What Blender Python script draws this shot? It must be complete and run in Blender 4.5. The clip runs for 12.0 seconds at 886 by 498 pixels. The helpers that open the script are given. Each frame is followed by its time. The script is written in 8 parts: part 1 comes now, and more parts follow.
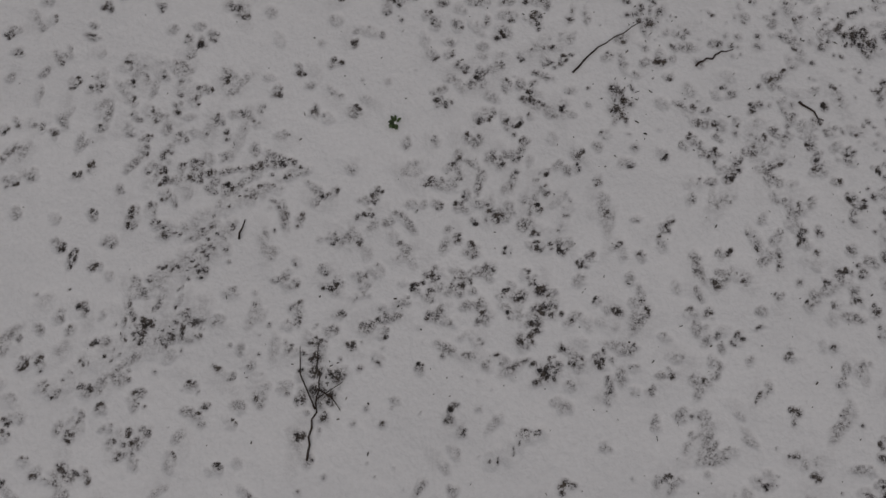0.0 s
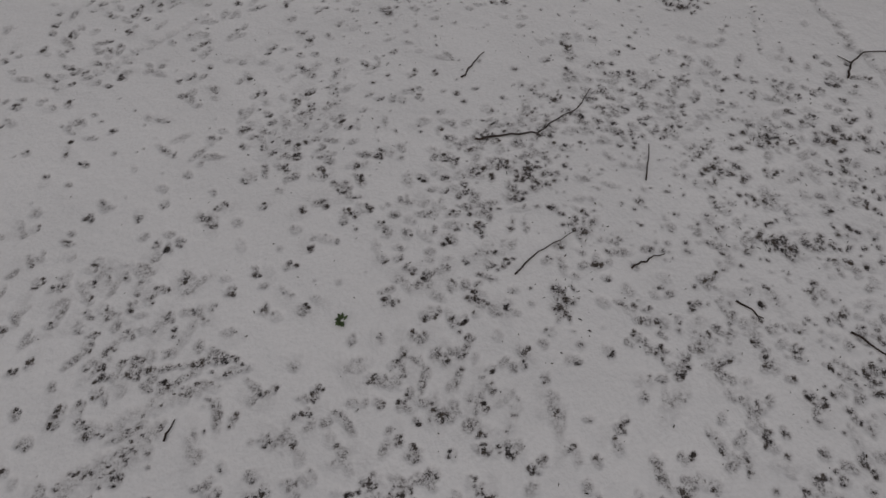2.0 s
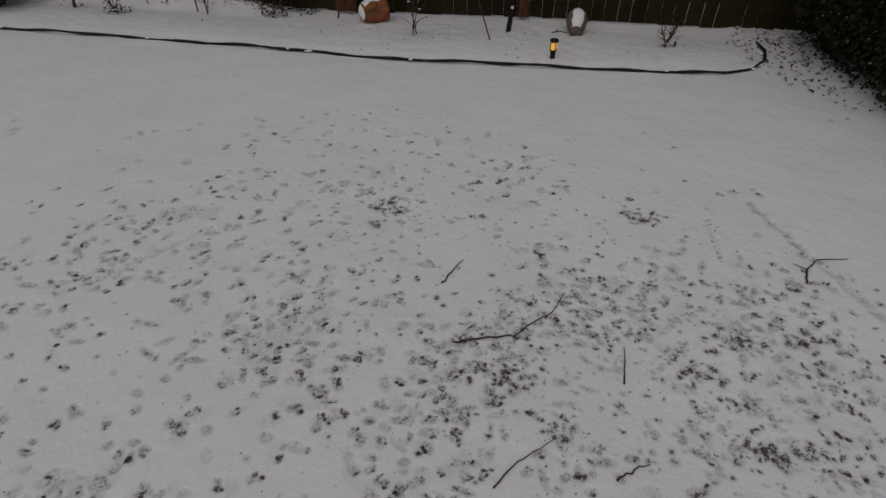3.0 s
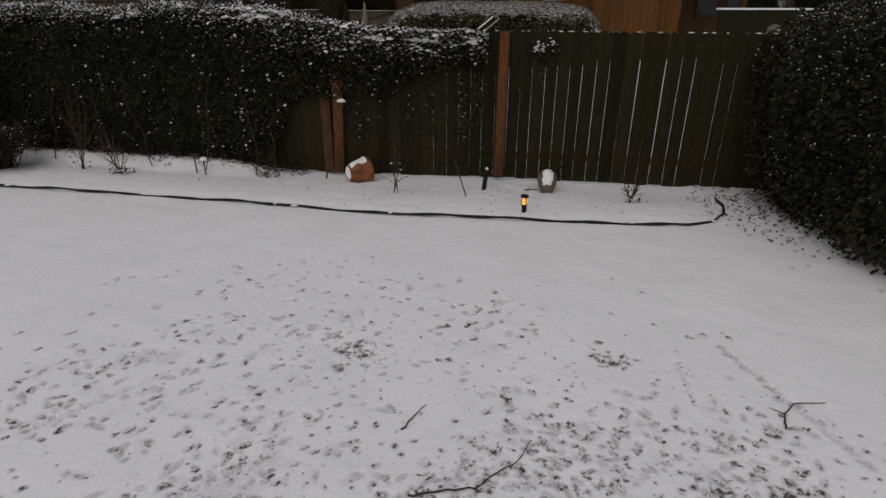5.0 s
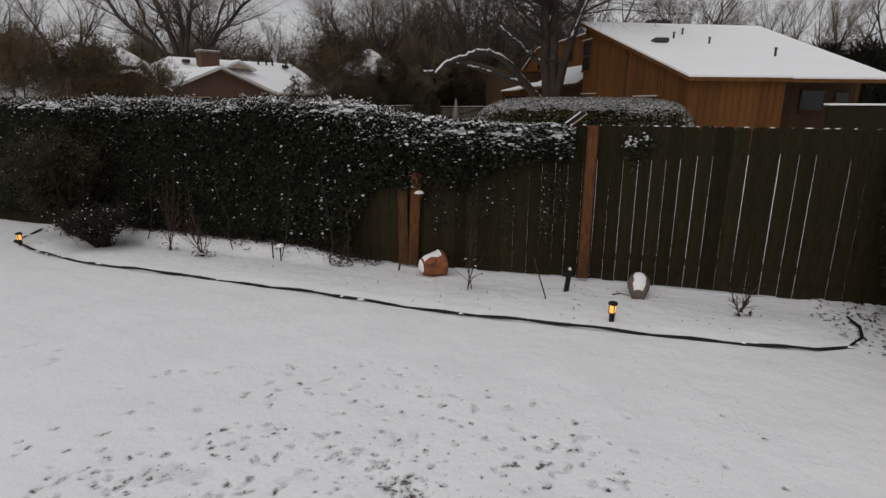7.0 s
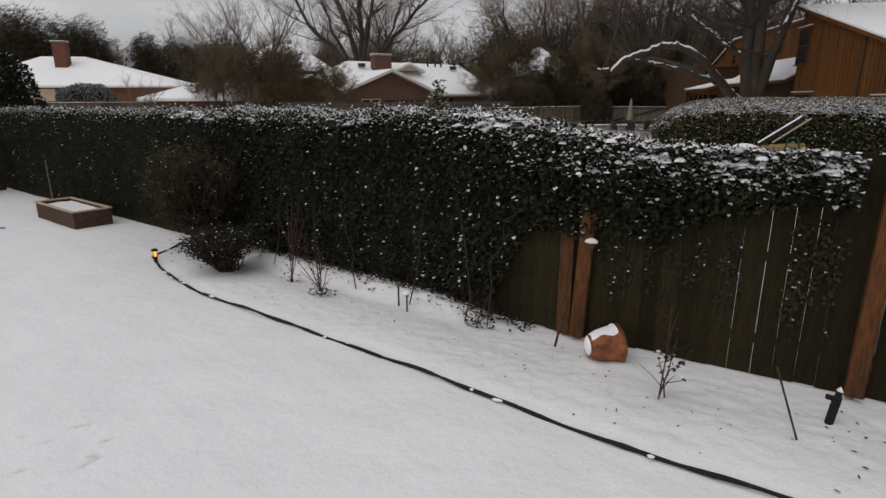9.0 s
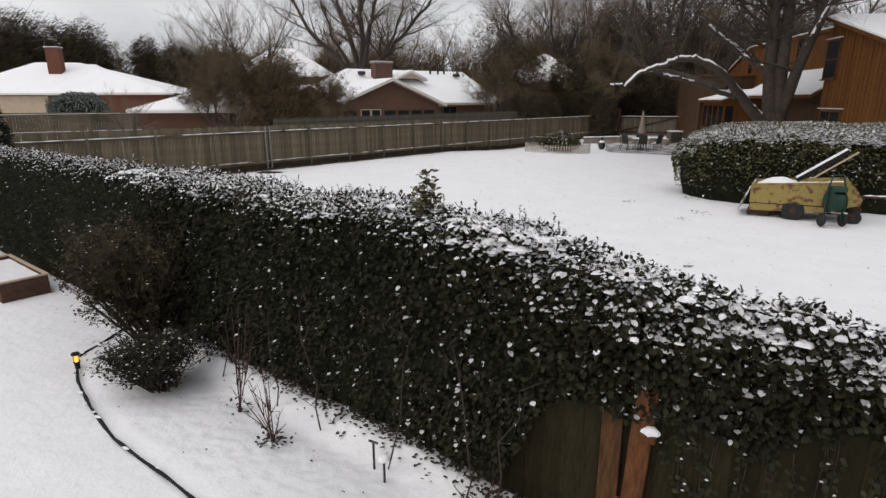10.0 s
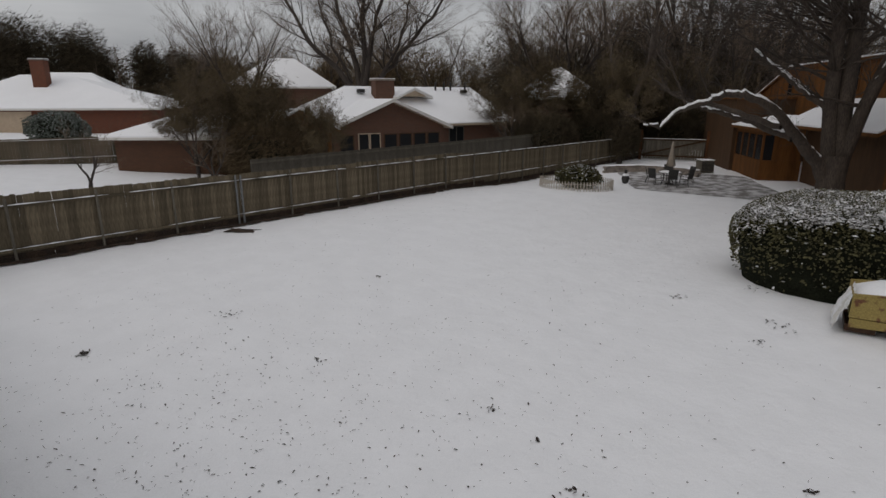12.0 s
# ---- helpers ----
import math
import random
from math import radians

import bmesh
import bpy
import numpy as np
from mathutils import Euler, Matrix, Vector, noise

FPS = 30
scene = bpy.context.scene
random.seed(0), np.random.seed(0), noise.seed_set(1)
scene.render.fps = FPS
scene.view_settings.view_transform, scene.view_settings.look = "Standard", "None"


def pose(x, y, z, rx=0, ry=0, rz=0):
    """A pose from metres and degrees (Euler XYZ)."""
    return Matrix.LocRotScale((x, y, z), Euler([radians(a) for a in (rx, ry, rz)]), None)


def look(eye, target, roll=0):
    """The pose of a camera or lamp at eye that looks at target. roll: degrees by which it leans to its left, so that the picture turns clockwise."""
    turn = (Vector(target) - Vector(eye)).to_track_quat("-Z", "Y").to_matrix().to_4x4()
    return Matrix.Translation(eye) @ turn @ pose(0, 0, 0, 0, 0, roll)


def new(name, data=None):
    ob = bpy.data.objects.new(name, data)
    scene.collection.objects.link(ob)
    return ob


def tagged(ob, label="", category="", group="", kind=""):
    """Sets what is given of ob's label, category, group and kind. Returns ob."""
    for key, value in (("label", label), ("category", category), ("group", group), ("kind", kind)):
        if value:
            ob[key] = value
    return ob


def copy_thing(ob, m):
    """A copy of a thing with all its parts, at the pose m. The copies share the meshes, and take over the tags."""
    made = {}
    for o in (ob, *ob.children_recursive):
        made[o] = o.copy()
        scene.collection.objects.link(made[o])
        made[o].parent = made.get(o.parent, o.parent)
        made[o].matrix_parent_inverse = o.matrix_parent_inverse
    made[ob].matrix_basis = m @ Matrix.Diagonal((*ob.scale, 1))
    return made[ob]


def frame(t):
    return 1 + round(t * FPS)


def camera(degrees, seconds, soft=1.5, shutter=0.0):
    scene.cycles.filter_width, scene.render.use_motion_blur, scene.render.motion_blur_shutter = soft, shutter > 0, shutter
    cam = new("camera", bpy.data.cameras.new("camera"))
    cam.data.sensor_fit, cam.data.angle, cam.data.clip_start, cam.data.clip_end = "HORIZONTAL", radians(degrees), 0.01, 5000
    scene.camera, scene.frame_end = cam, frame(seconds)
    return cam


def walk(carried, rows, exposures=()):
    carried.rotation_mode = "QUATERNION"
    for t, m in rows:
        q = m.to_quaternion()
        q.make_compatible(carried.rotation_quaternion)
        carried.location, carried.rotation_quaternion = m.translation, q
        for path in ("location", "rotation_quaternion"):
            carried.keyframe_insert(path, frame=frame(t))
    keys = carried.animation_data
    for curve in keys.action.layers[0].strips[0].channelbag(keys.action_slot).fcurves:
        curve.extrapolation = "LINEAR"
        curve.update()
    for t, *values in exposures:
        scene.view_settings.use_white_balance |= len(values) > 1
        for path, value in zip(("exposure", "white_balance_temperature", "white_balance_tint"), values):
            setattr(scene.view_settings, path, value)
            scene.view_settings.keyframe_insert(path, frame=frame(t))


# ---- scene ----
cam = camera(78.13, 12.0)
PATH = [
    (0, (-0.128, -0.488, 2.382), (-0.1395, -0.2183, 0.2434), -0.02),
    (0.5, (-0.039, -0.509, 2.351), (-0.0513, -0.2370, 0.2125), 0.02),
    (1, (0.036, -0.523, 2.352), (0.0185, -0.1199, 0.2341), -0.01),
    (1.5, (0.090, -0.540, 2.350), (0.0579, 0.1907, 0.3222), -0.08),
    (2, (0.121, -0.570, 2.336), (0.0767, 0.5069, 0.4693), 0.05),
    (2.5, (0.168, -0.559, 2.362), (0.1108, 0.8214, 0.7061), 0.00),
    (3, (0.238, -0.543, 2.418), (0.1706, 1.1019, 1.0261), 0.05),
    (3.5, (0.313, -0.536, 2.451), (0.2413, 1.3246, 1.3657), 0.16),
    (3.7, (0.347, -0.543, 2.428), (0.2708, 1.3906, 1.4772), 0.04),
    (5.5, (0.488, -0.575, 2.326), (0.4268, 1.4190, 1.5077), 0.33),
    (6, (0.522, -0.508, 2.311), (0.4462, 1.5611, 1.7092), 0.32),
    (6.5, (0.511, -0.274, 2.338), (0.2669, 1.7930, 1.7758), 0.26),
    (7, (0.485, 0.017, 2.313), (0.0935, 2.0614, 1.7501), 0.17),
    (7.5, (0.420, 0.371, 2.276), (-0.0746, 2.3922, 1.7110), 0.33),
    (7.7, (0.386, 0.509, 2.275), (-0.1950, 2.5060, 1.7087), 0.31),
    (9.3, (-0.347, 2.560, 2.580), (-1.2586, 4.2616, 2.0568), -0.31),
    (9.5, (-0.510, 2.937, 2.958), (-1.4200, 4.6398, 2.4348), -0.28),
    (10, (-0.991, 3.923, 3.236), (-1.8993, 5.6257, 2.7122), -0.26),
    (10.5, (-1.507, 4.954, 3.282), (-2.4088, 6.6604, 2.7579), -0.20),
    (11, (-1.982, 6.058, 4.149), (-2.8987, 7.7565, 3.6241), -0.14),
    (11.5, (-2.428, 7.029, 4.464), (-3.3549, 8.7210, 3.9379), -0.24),
    (12, (-2.832, 7.939, 4.906), (-3.7665, 9.6267, 4.3796), -0.14),
]
EXPOSURES = [(0.0, -1.10, 6720, 12.5), (3.0, -1.06, 6720, 12), (3.7, -0.9, 6700, 11.5), (5.3, -0.46, 6600, 11), (6.5, -0.30, 6570, 10), (7.5, -0.21, 6560, 10), (9.3, 0.05, 6560, 10.5), (10.5, 0.49, 6500, 11), (11.0, 0.16, 6500, 10.5), (11.5, -0.23, 6500, 10), (12.0, -0.42, 6500, 10)]
walk(cam, [(t, look(eye, target, roll)) for t, eye, target, roll in PATH], EXPOSURES)

# ---- world and light ----
world = bpy.data.worlds.new("overcast")
scene.world = world
world.use_nodes = True
wn, wl = world.node_tree.nodes, world.node_tree.links
wn.clear()
w_out = wn.new("ShaderNodeOutputWorld")
w_bg = wn.new("ShaderNodeBackground")
w_sky = wn.new("ShaderNodeTexSky")
w_sky.sky_type, w_sky.sun_disc = "NISHITA", False
w_sky.sun_elevation, w_sky.sun_rotation = radians(32), radians(200)
w_sky.air_density, w_sky.dust_density, w_sky.ozone_density = 1.0, 6.0, 1.0
w_bg.inputs["Strength"].default_value = 0.1
w_tc = wn.new("ShaderNodeTexCoord")
w_map = wn.new("ShaderNodeMapping")
w_map.inputs["Scale"].default_value = (1.0, 1.0, 4.5)
w_noise = wn.new("ShaderNodeTexNoise")
w_noise.inputs["Scale"].default_value, w_noise.inputs["Detail"].default_value = 2.2, 5.0
w_ramp = wn.new("ShaderNodeValToRGB")
w_ramp.color_ramp.elements[0].position, w_ramp.color_ramp.elements[0].color = 0.3, (4.45, 4.55, 4.75, 1)
w_ramp.color_ramp.elements[1].position, w_ramp.color_ramp.elements[1].color = 0.7, (7.4, 7.45, 7.55, 1)
w_mix = wn.new("ShaderNodeMix")
w_mix.data_type = "RGBA"
w_mix.inputs["Factor"].default_value = 0.88
wl.new(w_tc.outputs["Generated"], w_map.inputs["Vector"])
wl.new(w_map.outputs["Vector"], w_noise.inputs["Vector"])
wl.new(w_noise.outputs["Fac"], w_ramp.inputs["Fac"])
wl.new(w_sky.outputs["Color"], w_mix.inputs["A"])
wl.new(w_ramp.outputs["Color"], w_mix.inputs["B"])
wl.new(w_mix.outputs["Result"], w_bg.inputs["Color"])
wl.new(w_bg.outputs["Background"], w_out.inputs["Surface"])
sun = new("sun", bpy.data.lights.new("sun", "SUN"))
sun.data.energy, sun.data.angle, sun.data.color = 0.7, radians(60), (1.0, 0.97, 0.94)
sun.matrix_world = look((0, 0, 0), (0.2, 0.5, -1.0))


# ---- materials ----
def material(name, base, rough=0.8, metal=0.0, vary=0.25, scale=6.0, fine=40.0, bump=0.2, spec=0.3, second=None, spread=(0.4, 0.62), emit=0.0, per_object=0.0, per_island=0.0, stretch=(1, 1, 1)):
    """A procedural surface: two scales of variation in colour, with relief; second is a colour that comes through in patches."""
    m = bpy.data.materials.new(name)
    m.use_nodes = True
    n, l = m.node_tree.nodes, m.node_tree.links
    p = n["Principled BSDF"]
    p.inputs["Roughness"].default_value, p.inputs["Metallic"].default_value = rough, metal
    p.inputs["Specular IOR Level"].default_value = spec
    tc = n.new("ShaderNodeTexCoord")
    mp = n.new("ShaderNodeMapping")
    mp.inputs["Scale"].default_value = stretch
    l.new(tc.outputs["Object"], mp.inputs["Vector"])
    big, small = n.new("ShaderNodeTexNoise"), n.new("ShaderNodeTexNoise")
    big.inputs["Scale"].default_value, big.inputs["Detail"].default_value = scale, 4
    small.inputs["Scale"].default_value, small.inputs["Detail"].default_value = fine, 3
    for t in (big, small):
        l.new(mp.outputs["Vector"], t.inputs["Vector"])
    ramp = n.new("ShaderNodeValToRGB")
    a, b = ramp.color_ramp.elements
    a.position, b.position = spread
    a.color = (*base, 1)
    b.color = (*(second or [min(1, c * (1 + vary)) for c in base]), 1)
    l.new(big.outputs["Fac"], ramp.inputs["Fac"])
    hsv = n.new("ShaderNodeHueSaturation")
    l.new(ramp.outputs["Color"], hsv.inputs["Color"])
    rng_ = n.new("ShaderNodeMapRange")
    rng_.inputs["From Min"].default_value, rng_.inputs["From Max"].default_value = 0.3, 0.7
    rng_.inputs["To Min"].default_value, rng_.inputs["To Max"].default_value = 1 - vary, 1 + vary
    l.new(small.outputs["Fac"], rng_.inputs["Value"])
    value = rng_.outputs["Result"]
    for amount, node, socket in ((per_object, "ShaderNodeObjectInfo", "Random"), (per_island, "ShaderNodeNewGeometry", "Random Per Island")):
        if amount:
            info = n.new(node)
            r2 = n.new("ShaderNodeMapRange")
            r2.inputs["To Min"].default_value, r2.inputs["To Max"].default_value = 1 - amount, 1 + amount
            l.new(info.outputs[socket], r2.inputs["Value"])
            mul = n.new("ShaderNodeMath")
            mul.operation = "MULTIPLY"
            l.new(value, mul.inputs[0])
            l.new(r2.outputs["Result"], mul.inputs[1])
            value = mul.outputs[0]
    l.new(value, hsv.inputs["Value"])
    l.new(hsv.outputs["Color"], p.inputs["Base Color"])
    if bump:
        bp = n.new("ShaderNodeBump")
        bp.inputs["Strength"].default_value, bp.inputs["Distance"].default_value = bump, 0.02
        l.new(small.outputs["Fac"], bp.inputs["Height"])
        l.new(bp.outputs["Normal"], p.inputs["Normal"])
    if emit:
        p.inputs["Emission Color"].default_value = (*base, 1)
        p.inputs["Emission Strength"].default_value = emit
    return m


def brick_material(name, c1, c2, mortar, width=0.22, height=0.075):
    m = material(name, c1, vary=0.3, scale=3, fine=30)
    n, l = m.node_tree.nodes, m.node_tree.links
    bt = n.new("ShaderNodeTexBrick")
    bt.inputs["Color1"].default_value, bt.inputs["Color2"].default_value, bt.inputs["Mortar"].default_value = (*c1, 1), (*c2, 1), (*mortar, 1)
    bt.inputs["Scale"].default_value, bt.inputs["Mortar Size"].default_value = 1.0, 0.008
    bt.inputs["Brick Width"].default_value, bt.inputs["Row Height"].default_value = width, height
    tc = next(x for x in n if x.type == "TEX_COORD")
    sep, comb, add = n.new("ShaderNodeSeparateXYZ"), n.new("ShaderNodeCombineXYZ"), n.new("ShaderNodeMath")
    l.new(tc.outputs["Object"], sep.inputs["Vector"])
    l.new(sep.outputs["X"], add.inputs[0])
    l.new(sep.outputs["Y"], add.inputs[1])
    l.new(add.outputs[0], comb.inputs["X"])
    l.new(sep.outputs["Z"], comb.inputs["Y"])
    l.new(comb.outputs["Vector"], bt.inputs["Vector"])
    hsv = next(x for x in n if x.type == "HUE_SAT")
    l.new(bt.outputs["Color"], hsv.inputs["Color"])
    return m


def snow_ground_material():
    """Snow with bare, wet turf and leaf litter where the attribute 'bare' says that it is trodden through."""
    m = material("snow_ground", (0.80, 0.80, 0.82), rough=0.55, vary=0.035, scale=1.3, fine=55, bump=0.12, spec=0.25)
    n, l = m.node_tree.nodes, m.node_tree.links
    p = n["Principled BSDF"]
    hsv = next(x for x in n if x.type == "HUE_SAT")
    tc = next(x for x in n if x.type == "TEX_COORD")
    at = n.new("ShaderNodeAttribute")
    at.attribute_name = "bare"
    nz = n.new("ShaderNodeTexNoise")
    nz.inputs["Scale"].default_value, nz.inputs["Detail"].default_value, nz.inputs["Roughness"].default_value = 120, 4, 0.7
    nz.inputs["Distortion"].default_value = 0.6
    l.new(tc.outputs["Object"], nz.inputs["Vector"])
    mr = n.new("ShaderNodeMapRange")
    mr.inputs["From Min"].default_value, mr.inputs["From Max"].default_value = 0.3, 0.7
    mr.inputs["To Min"].default_value, mr.inputs["To Max"].default_value = -0.7, 0.7
    mr.clamp = False
    l.new(nz.outputs["Fac"], mr.inputs["Value"])
    gate = n.new("ShaderNodeMath")
    gate.operation = "ADD"
    l.new(mr.outputs["Result"], gate.inputs[0])
    open_ = n.new("ShaderNodeMapRange")
    open_.inputs["From Min"].default_value, open_.inputs["From Max"].default_value = 0.2, 0.6
    l.new(at.outputs["Fac"], open_.inputs["Value"])
    raw = n.new("ShaderNodeMapRange")
    raw.inputs["From Min"].default_value, raw.inputs["From Max"].default_value = 0.35, 0.74
    l.new(gate.outputs[0], raw.inputs["Value"])
    cut = n.new("ShaderNodeMath")
    cut.operation = "MULTIPLY"
    l.new(raw.outputs["Result"], cut.inputs[0])
    l.new(open_.outputs["Result"], cut.inputs[1])
    # flattened, wet snow lets the ground show through as grey
    patch = n.new("ShaderNodeTexNoise")
    patch.inputs["Scale"].default_value, patch.inputs["Detail"].default_value, patch.inputs["Roughness"].default_value = 52, 3, 0.6
    l.new(tc.outputs["Object"], patch.inputs["Vector"])
    blend = n.new("ShaderNodeMapRange")
    blend.inputs["From Min"].default_value, blend.inputs["From Max"].default_value = 0.35, 0.62
    blend.inputs["To Min"].default_value, blend.inputs["To Max"].default_value = 0.45, 1.2
    l.new(patch.outputs["Fac"], blend.inputs["Value"])
    broken = n.new("ShaderNodeMath")
    broken.operation = "MULTIPLY"
    l.new(at.outputs["Fac"], broken.inputs[0])
    l.new(blend.outputs["Result"], broken.inputs[1])
    wet = n.new("ShaderNodeMapRange")
    wet.inputs["From Min"].default_value, wet.inputs["From Max"].default_value = 0.02, 0.75
    wet.inputs["To Max"].default_value = 0.72
    l.new(broken.outputs[0], wet.inputs["Value"])
    l.new(broken.outputs[0], gate.inputs[1])
    slush = n.new("ShaderNodeMix")
    slush.data_type = "RGBA"
    slush.inputs["B"].default_value = (0.20, 0.185, 0.20, 1)
    l.new(wet.outputs["Result"], slush.inputs["Factor"])
    l.new(hsv.outputs["Color"], slush.inputs["A"])
    turf = n.new("ShaderNodeTexNoise")
    turf.inputs["Scale"].default_value, turf.inputs["Detail"].default_value = 28, 5
    l.new(tc.outputs["Object"], turf.inputs["Vector"])
    tr = n.new("ShaderNodeValToRGB")
    tr.color_ramp.elements[0].position, tr.color_ramp.elements[0].color = 0.35, (0.018, 0.015, 0.016, 1)
    tr.color_ramp.elements[1].position, tr.color_ramp.elements[1].color = 0.7, (0.095, 0.078, 0.066, 1)
    l.new(turf.outputs["Fac"], tr.inputs["Fac"])
    mix = n.new("ShaderNodeMix")
    mix.data_type = "RGBA"
    l.new(cut.outputs[0], mix.inputs["Factor"])
    l.new(slush.outputs["Result"], mix.inputs["A"])
    l.new(tr.outputs["Color"], mix.inputs["B"])
    l.new(mix.outputs["Result"], p.inputs["Base Color"])
    lumps = n.new("ShaderNodeTexNoise")
    lumps.inputs["Scale"].default_value, lumps.inputs["Detail"].default_value, lumps.inputs["Roughness"].default_value = 3.2, 5, 0.62
    l.new(tc.outputs["Object"], lumps.inputs["Vector"])
    old = next(x for x in n if x.type == "BUMP")
    soft = n.new("ShaderNodeBump")
    soft.inputs["Strength"].default_value, soft.inputs["Distance"].default_value = 0.5, 0.06
    l.new(lumps.outputs["Fac"], soft.inputs["Height"])
    l.new(soft.outputs["Normal"], old.inputs["Normal"])
    return m


SNOW_GROUND = snow_ground_material()
SNOW = material("snow", (0.82, 0.82, 0.84), rough=0.6, vary=0.04, scale=2, fine=30, bump=0.3, spec=0.2)
DUSTING = material("thin_snow_on_leaves", (0.574, 0.574, 0.5893), rough=0.6, vary=0.15, scale=4, fine=40, bump=0.2, spec=0.2, per_island=0.3)
ROOF_SNOW = material("roof_snow", (0.84, 0.84, 0.86), rough=0.6, vary=0.02, scale=0.6, fine=8, bump=0.15, spec=0.2)
FENCE_WOOD = material("fence_wood", (0.02223, 0.01677, 0.00756), vary=0.3, scale=4, fine=60, spec=0.1, second=(0.0165, 0.0158, 0.0075), per_object=0.3, stretch=(1, 1, 0.12))
POST_WOOD = material("post_wood", (0.1232, 0.0492, 0.02), vary=0.35, scale=7, fine=60, spec=0.12, second=(0.066, 0.033, 0.017), per_object=0.1, stretch=(1, 1, 0.12))
WORN_POST = material("worn_post", (0.094, 0.044, 0.019), vary=0.35, scale=6, fine=60, spec=0.1, second=(0.05, 0.028, 0.015), stretch=(1, 1, 0.12))
DIM_POST = material("dim_board", (0.060, 0.034, 0.018), vary=0.3, scale=5, fine=60, spec=0.1, second=(0.038, 0.024, 0.014), stretch=(1, 1, 0.12))
OLD_WOOD = material("old_wood", (0.145, 0.115, 0.078), vary=0.3, scale=1.1, fine=40, spec=0.12, second=(0.080, 0.068, 0.045), per_object=0.3, stretch=(1, 1, 0.12))
GREY_WOOD = material("grey_wood", (0.10, 0.088, 0.07), vary=0.3, scale=3, fine=40, per_object=0.2, stretch=(1, 1, 0.15))
IVY_LEAF = material("ivy_leaf", (0.0196, 0.0196, 0.0113), rough=0.65, vary=0.35, scale=3, fine=20, bump=0, spec=0.12, per_island=0.5)
OLIVE_LEAF = material("olive_leaf", (0.066, 0.061, 0.029), spec=0.15, rough=0.6, vary=0.35, scale=3, fine=20, bump=0, per_island=0.5)
BROWN_LEAF = material("brown_leaf", (0.115, 0.082, 0.046), rough=0.7, vary=0.35, scale=3, fine=20, bump=0, per_island=0.5)
DULL_LEAF = material("dull_withered_leaf", (0.0493, 0.0403, 0.0232), rough=0.75, vary=0.35, scale=3, fine=20, bump=0, spec=0.1, per_island=0.5)
BRUSH = material("brush", (0.094, 0.069, 0.042), spec=0.05, rough=0.85, vary=0.35, scale=1, fine=12, bump=0, per_island=0.4)
DARK_BRUSH = material("dark_brush", (0.056, 0.045, 0.030), spec=0.05, rough=0.85, vary=0.35, scale=1, fine=12, bump=0, per_island=0.35)
THICKET_LEAF = material("thicket_leaf", (0.080, 0.061, 0.035), rough=0.75, vary=0.35, scale=3, fine=20, bump=0, spec=0.1, per_island=0.45)
FROSTED_LEAF = material("frosted_leaf", (0.085, 0.098, 0.085), rough=0.8, spec=0.1, vary=0.35, scale=2, fine=15, bump=0, per_island=0.4)
EVERGREEN = material("evergreen", (0.017, 0.017, 0.011), spec=0.08, rough=0.8, vary=0.4, scale=1, fine=12, bump=0, per_island=0.45)
# fill for hedges and bushes; near-black imitates the shade between leaves
SHADED_CORE = material("hedge_core", (0.010, 0.011, 0.007), spec=0.05, rough=0.95, vary=0.5, scale=3, fine=25, bump=0.6)
BARK = material("bark", (0.038, 0.030, 0.025), vary=0.4, scale=4, fine=25, bump=0.6, stretch=(1, 1, 0.25))
YARD_BARK = material("dark_wet_bark", (0.042, 0.032, 0.025), vary=0.4, scale=4, fine=25, bump=0.6, stretch=(1, 1, 0.25))
PALE_BARK = material("pale_bark", (0.056, 0.044, 0.036), vary=0.35, scale=3, fine=20, bump=0.5, stretch=(1, 1, 0.25))
TWIG = material("twig", (0.112, 0.083, 0.060), vary=0.3, scale=3, fine=20, bump=0)
CANE = material("rose_cane", (0.051, 0.0264, 0.0209), vary=0.35, scale=20, fine=90, bump=0.2)
WET_TWIG = material("wet_twig", (0.035, 0.024, 0.020), vary=0.4, scale=20, fine=90, bump=0.3)
SIDING = material("siding", (0.145, 0.060, 0.017), vary=0.2, scale=1.2, fine=14, spec=0.15, second=(0.104, 0.044, 0.013), bump=0.3, stretch=(2, 2, 0.15))
# darker copy of the siding: shade of recessed and wing walls; also dark trim
SHADED_SIDING_AND_TRIM = material("dark_siding", (0.060, 0.031, 0.014), vary=0.2, scale=1.2, fine=14, bump=0.3, stretch=(2, 2, 0.15))
RED_BRICK = brick_material("red_brick", (0.155, 0.05, 0.026), (0.12, 0.041, 0.022), (0.09, 0.055, 0.042))
BROWN_BRICK = brick_material("brown_brick", (0.135, 0.062, 0.038), (0.105, 0.05, 0.033), (0.10, 0.075, 0.06))
OUT_BRICK = brick_material("outbuilding_brick", (0.105, 0.046, 0.025), (0.085, 0.04, 0.022), (0.05, 0.036, 0.026))
PICKET = material("picket", (0.40, 0.36, 0.31), rough=0.6, vary=0.15, scale=3, fine=20, bump=0.05)
WHITE_TRIM = material("white_trim", (0.62, 0.60, 0.57), rough=0.5, vary=0.06, scale=3, fine=20, bump=0.05)
TAN_TRIM = material("tan_trim", (0.42, 0.33, 0.24), rough=0.6, vary=0.1, scale=3, fine=20, bump=0.05)
DARK_GLASS = material("dark_glass", (0.015, 0.016, 0.018), rough=0.22, vary=0.1, bump=0, spec=0.35)
BLACK_PLASTIC = material("black_plastic", (0.012, 0.012, 0.014), rough=0.75, vary=0.3, scale=8, fine=60, bump=0.2, spec=0.2)
DARK_METAL = material("dark_metal", (0.05, 0.048, 0.046), rough=0.5, metal=0.6, vary=0.3, scale=8, fine=60, bump=0.1)
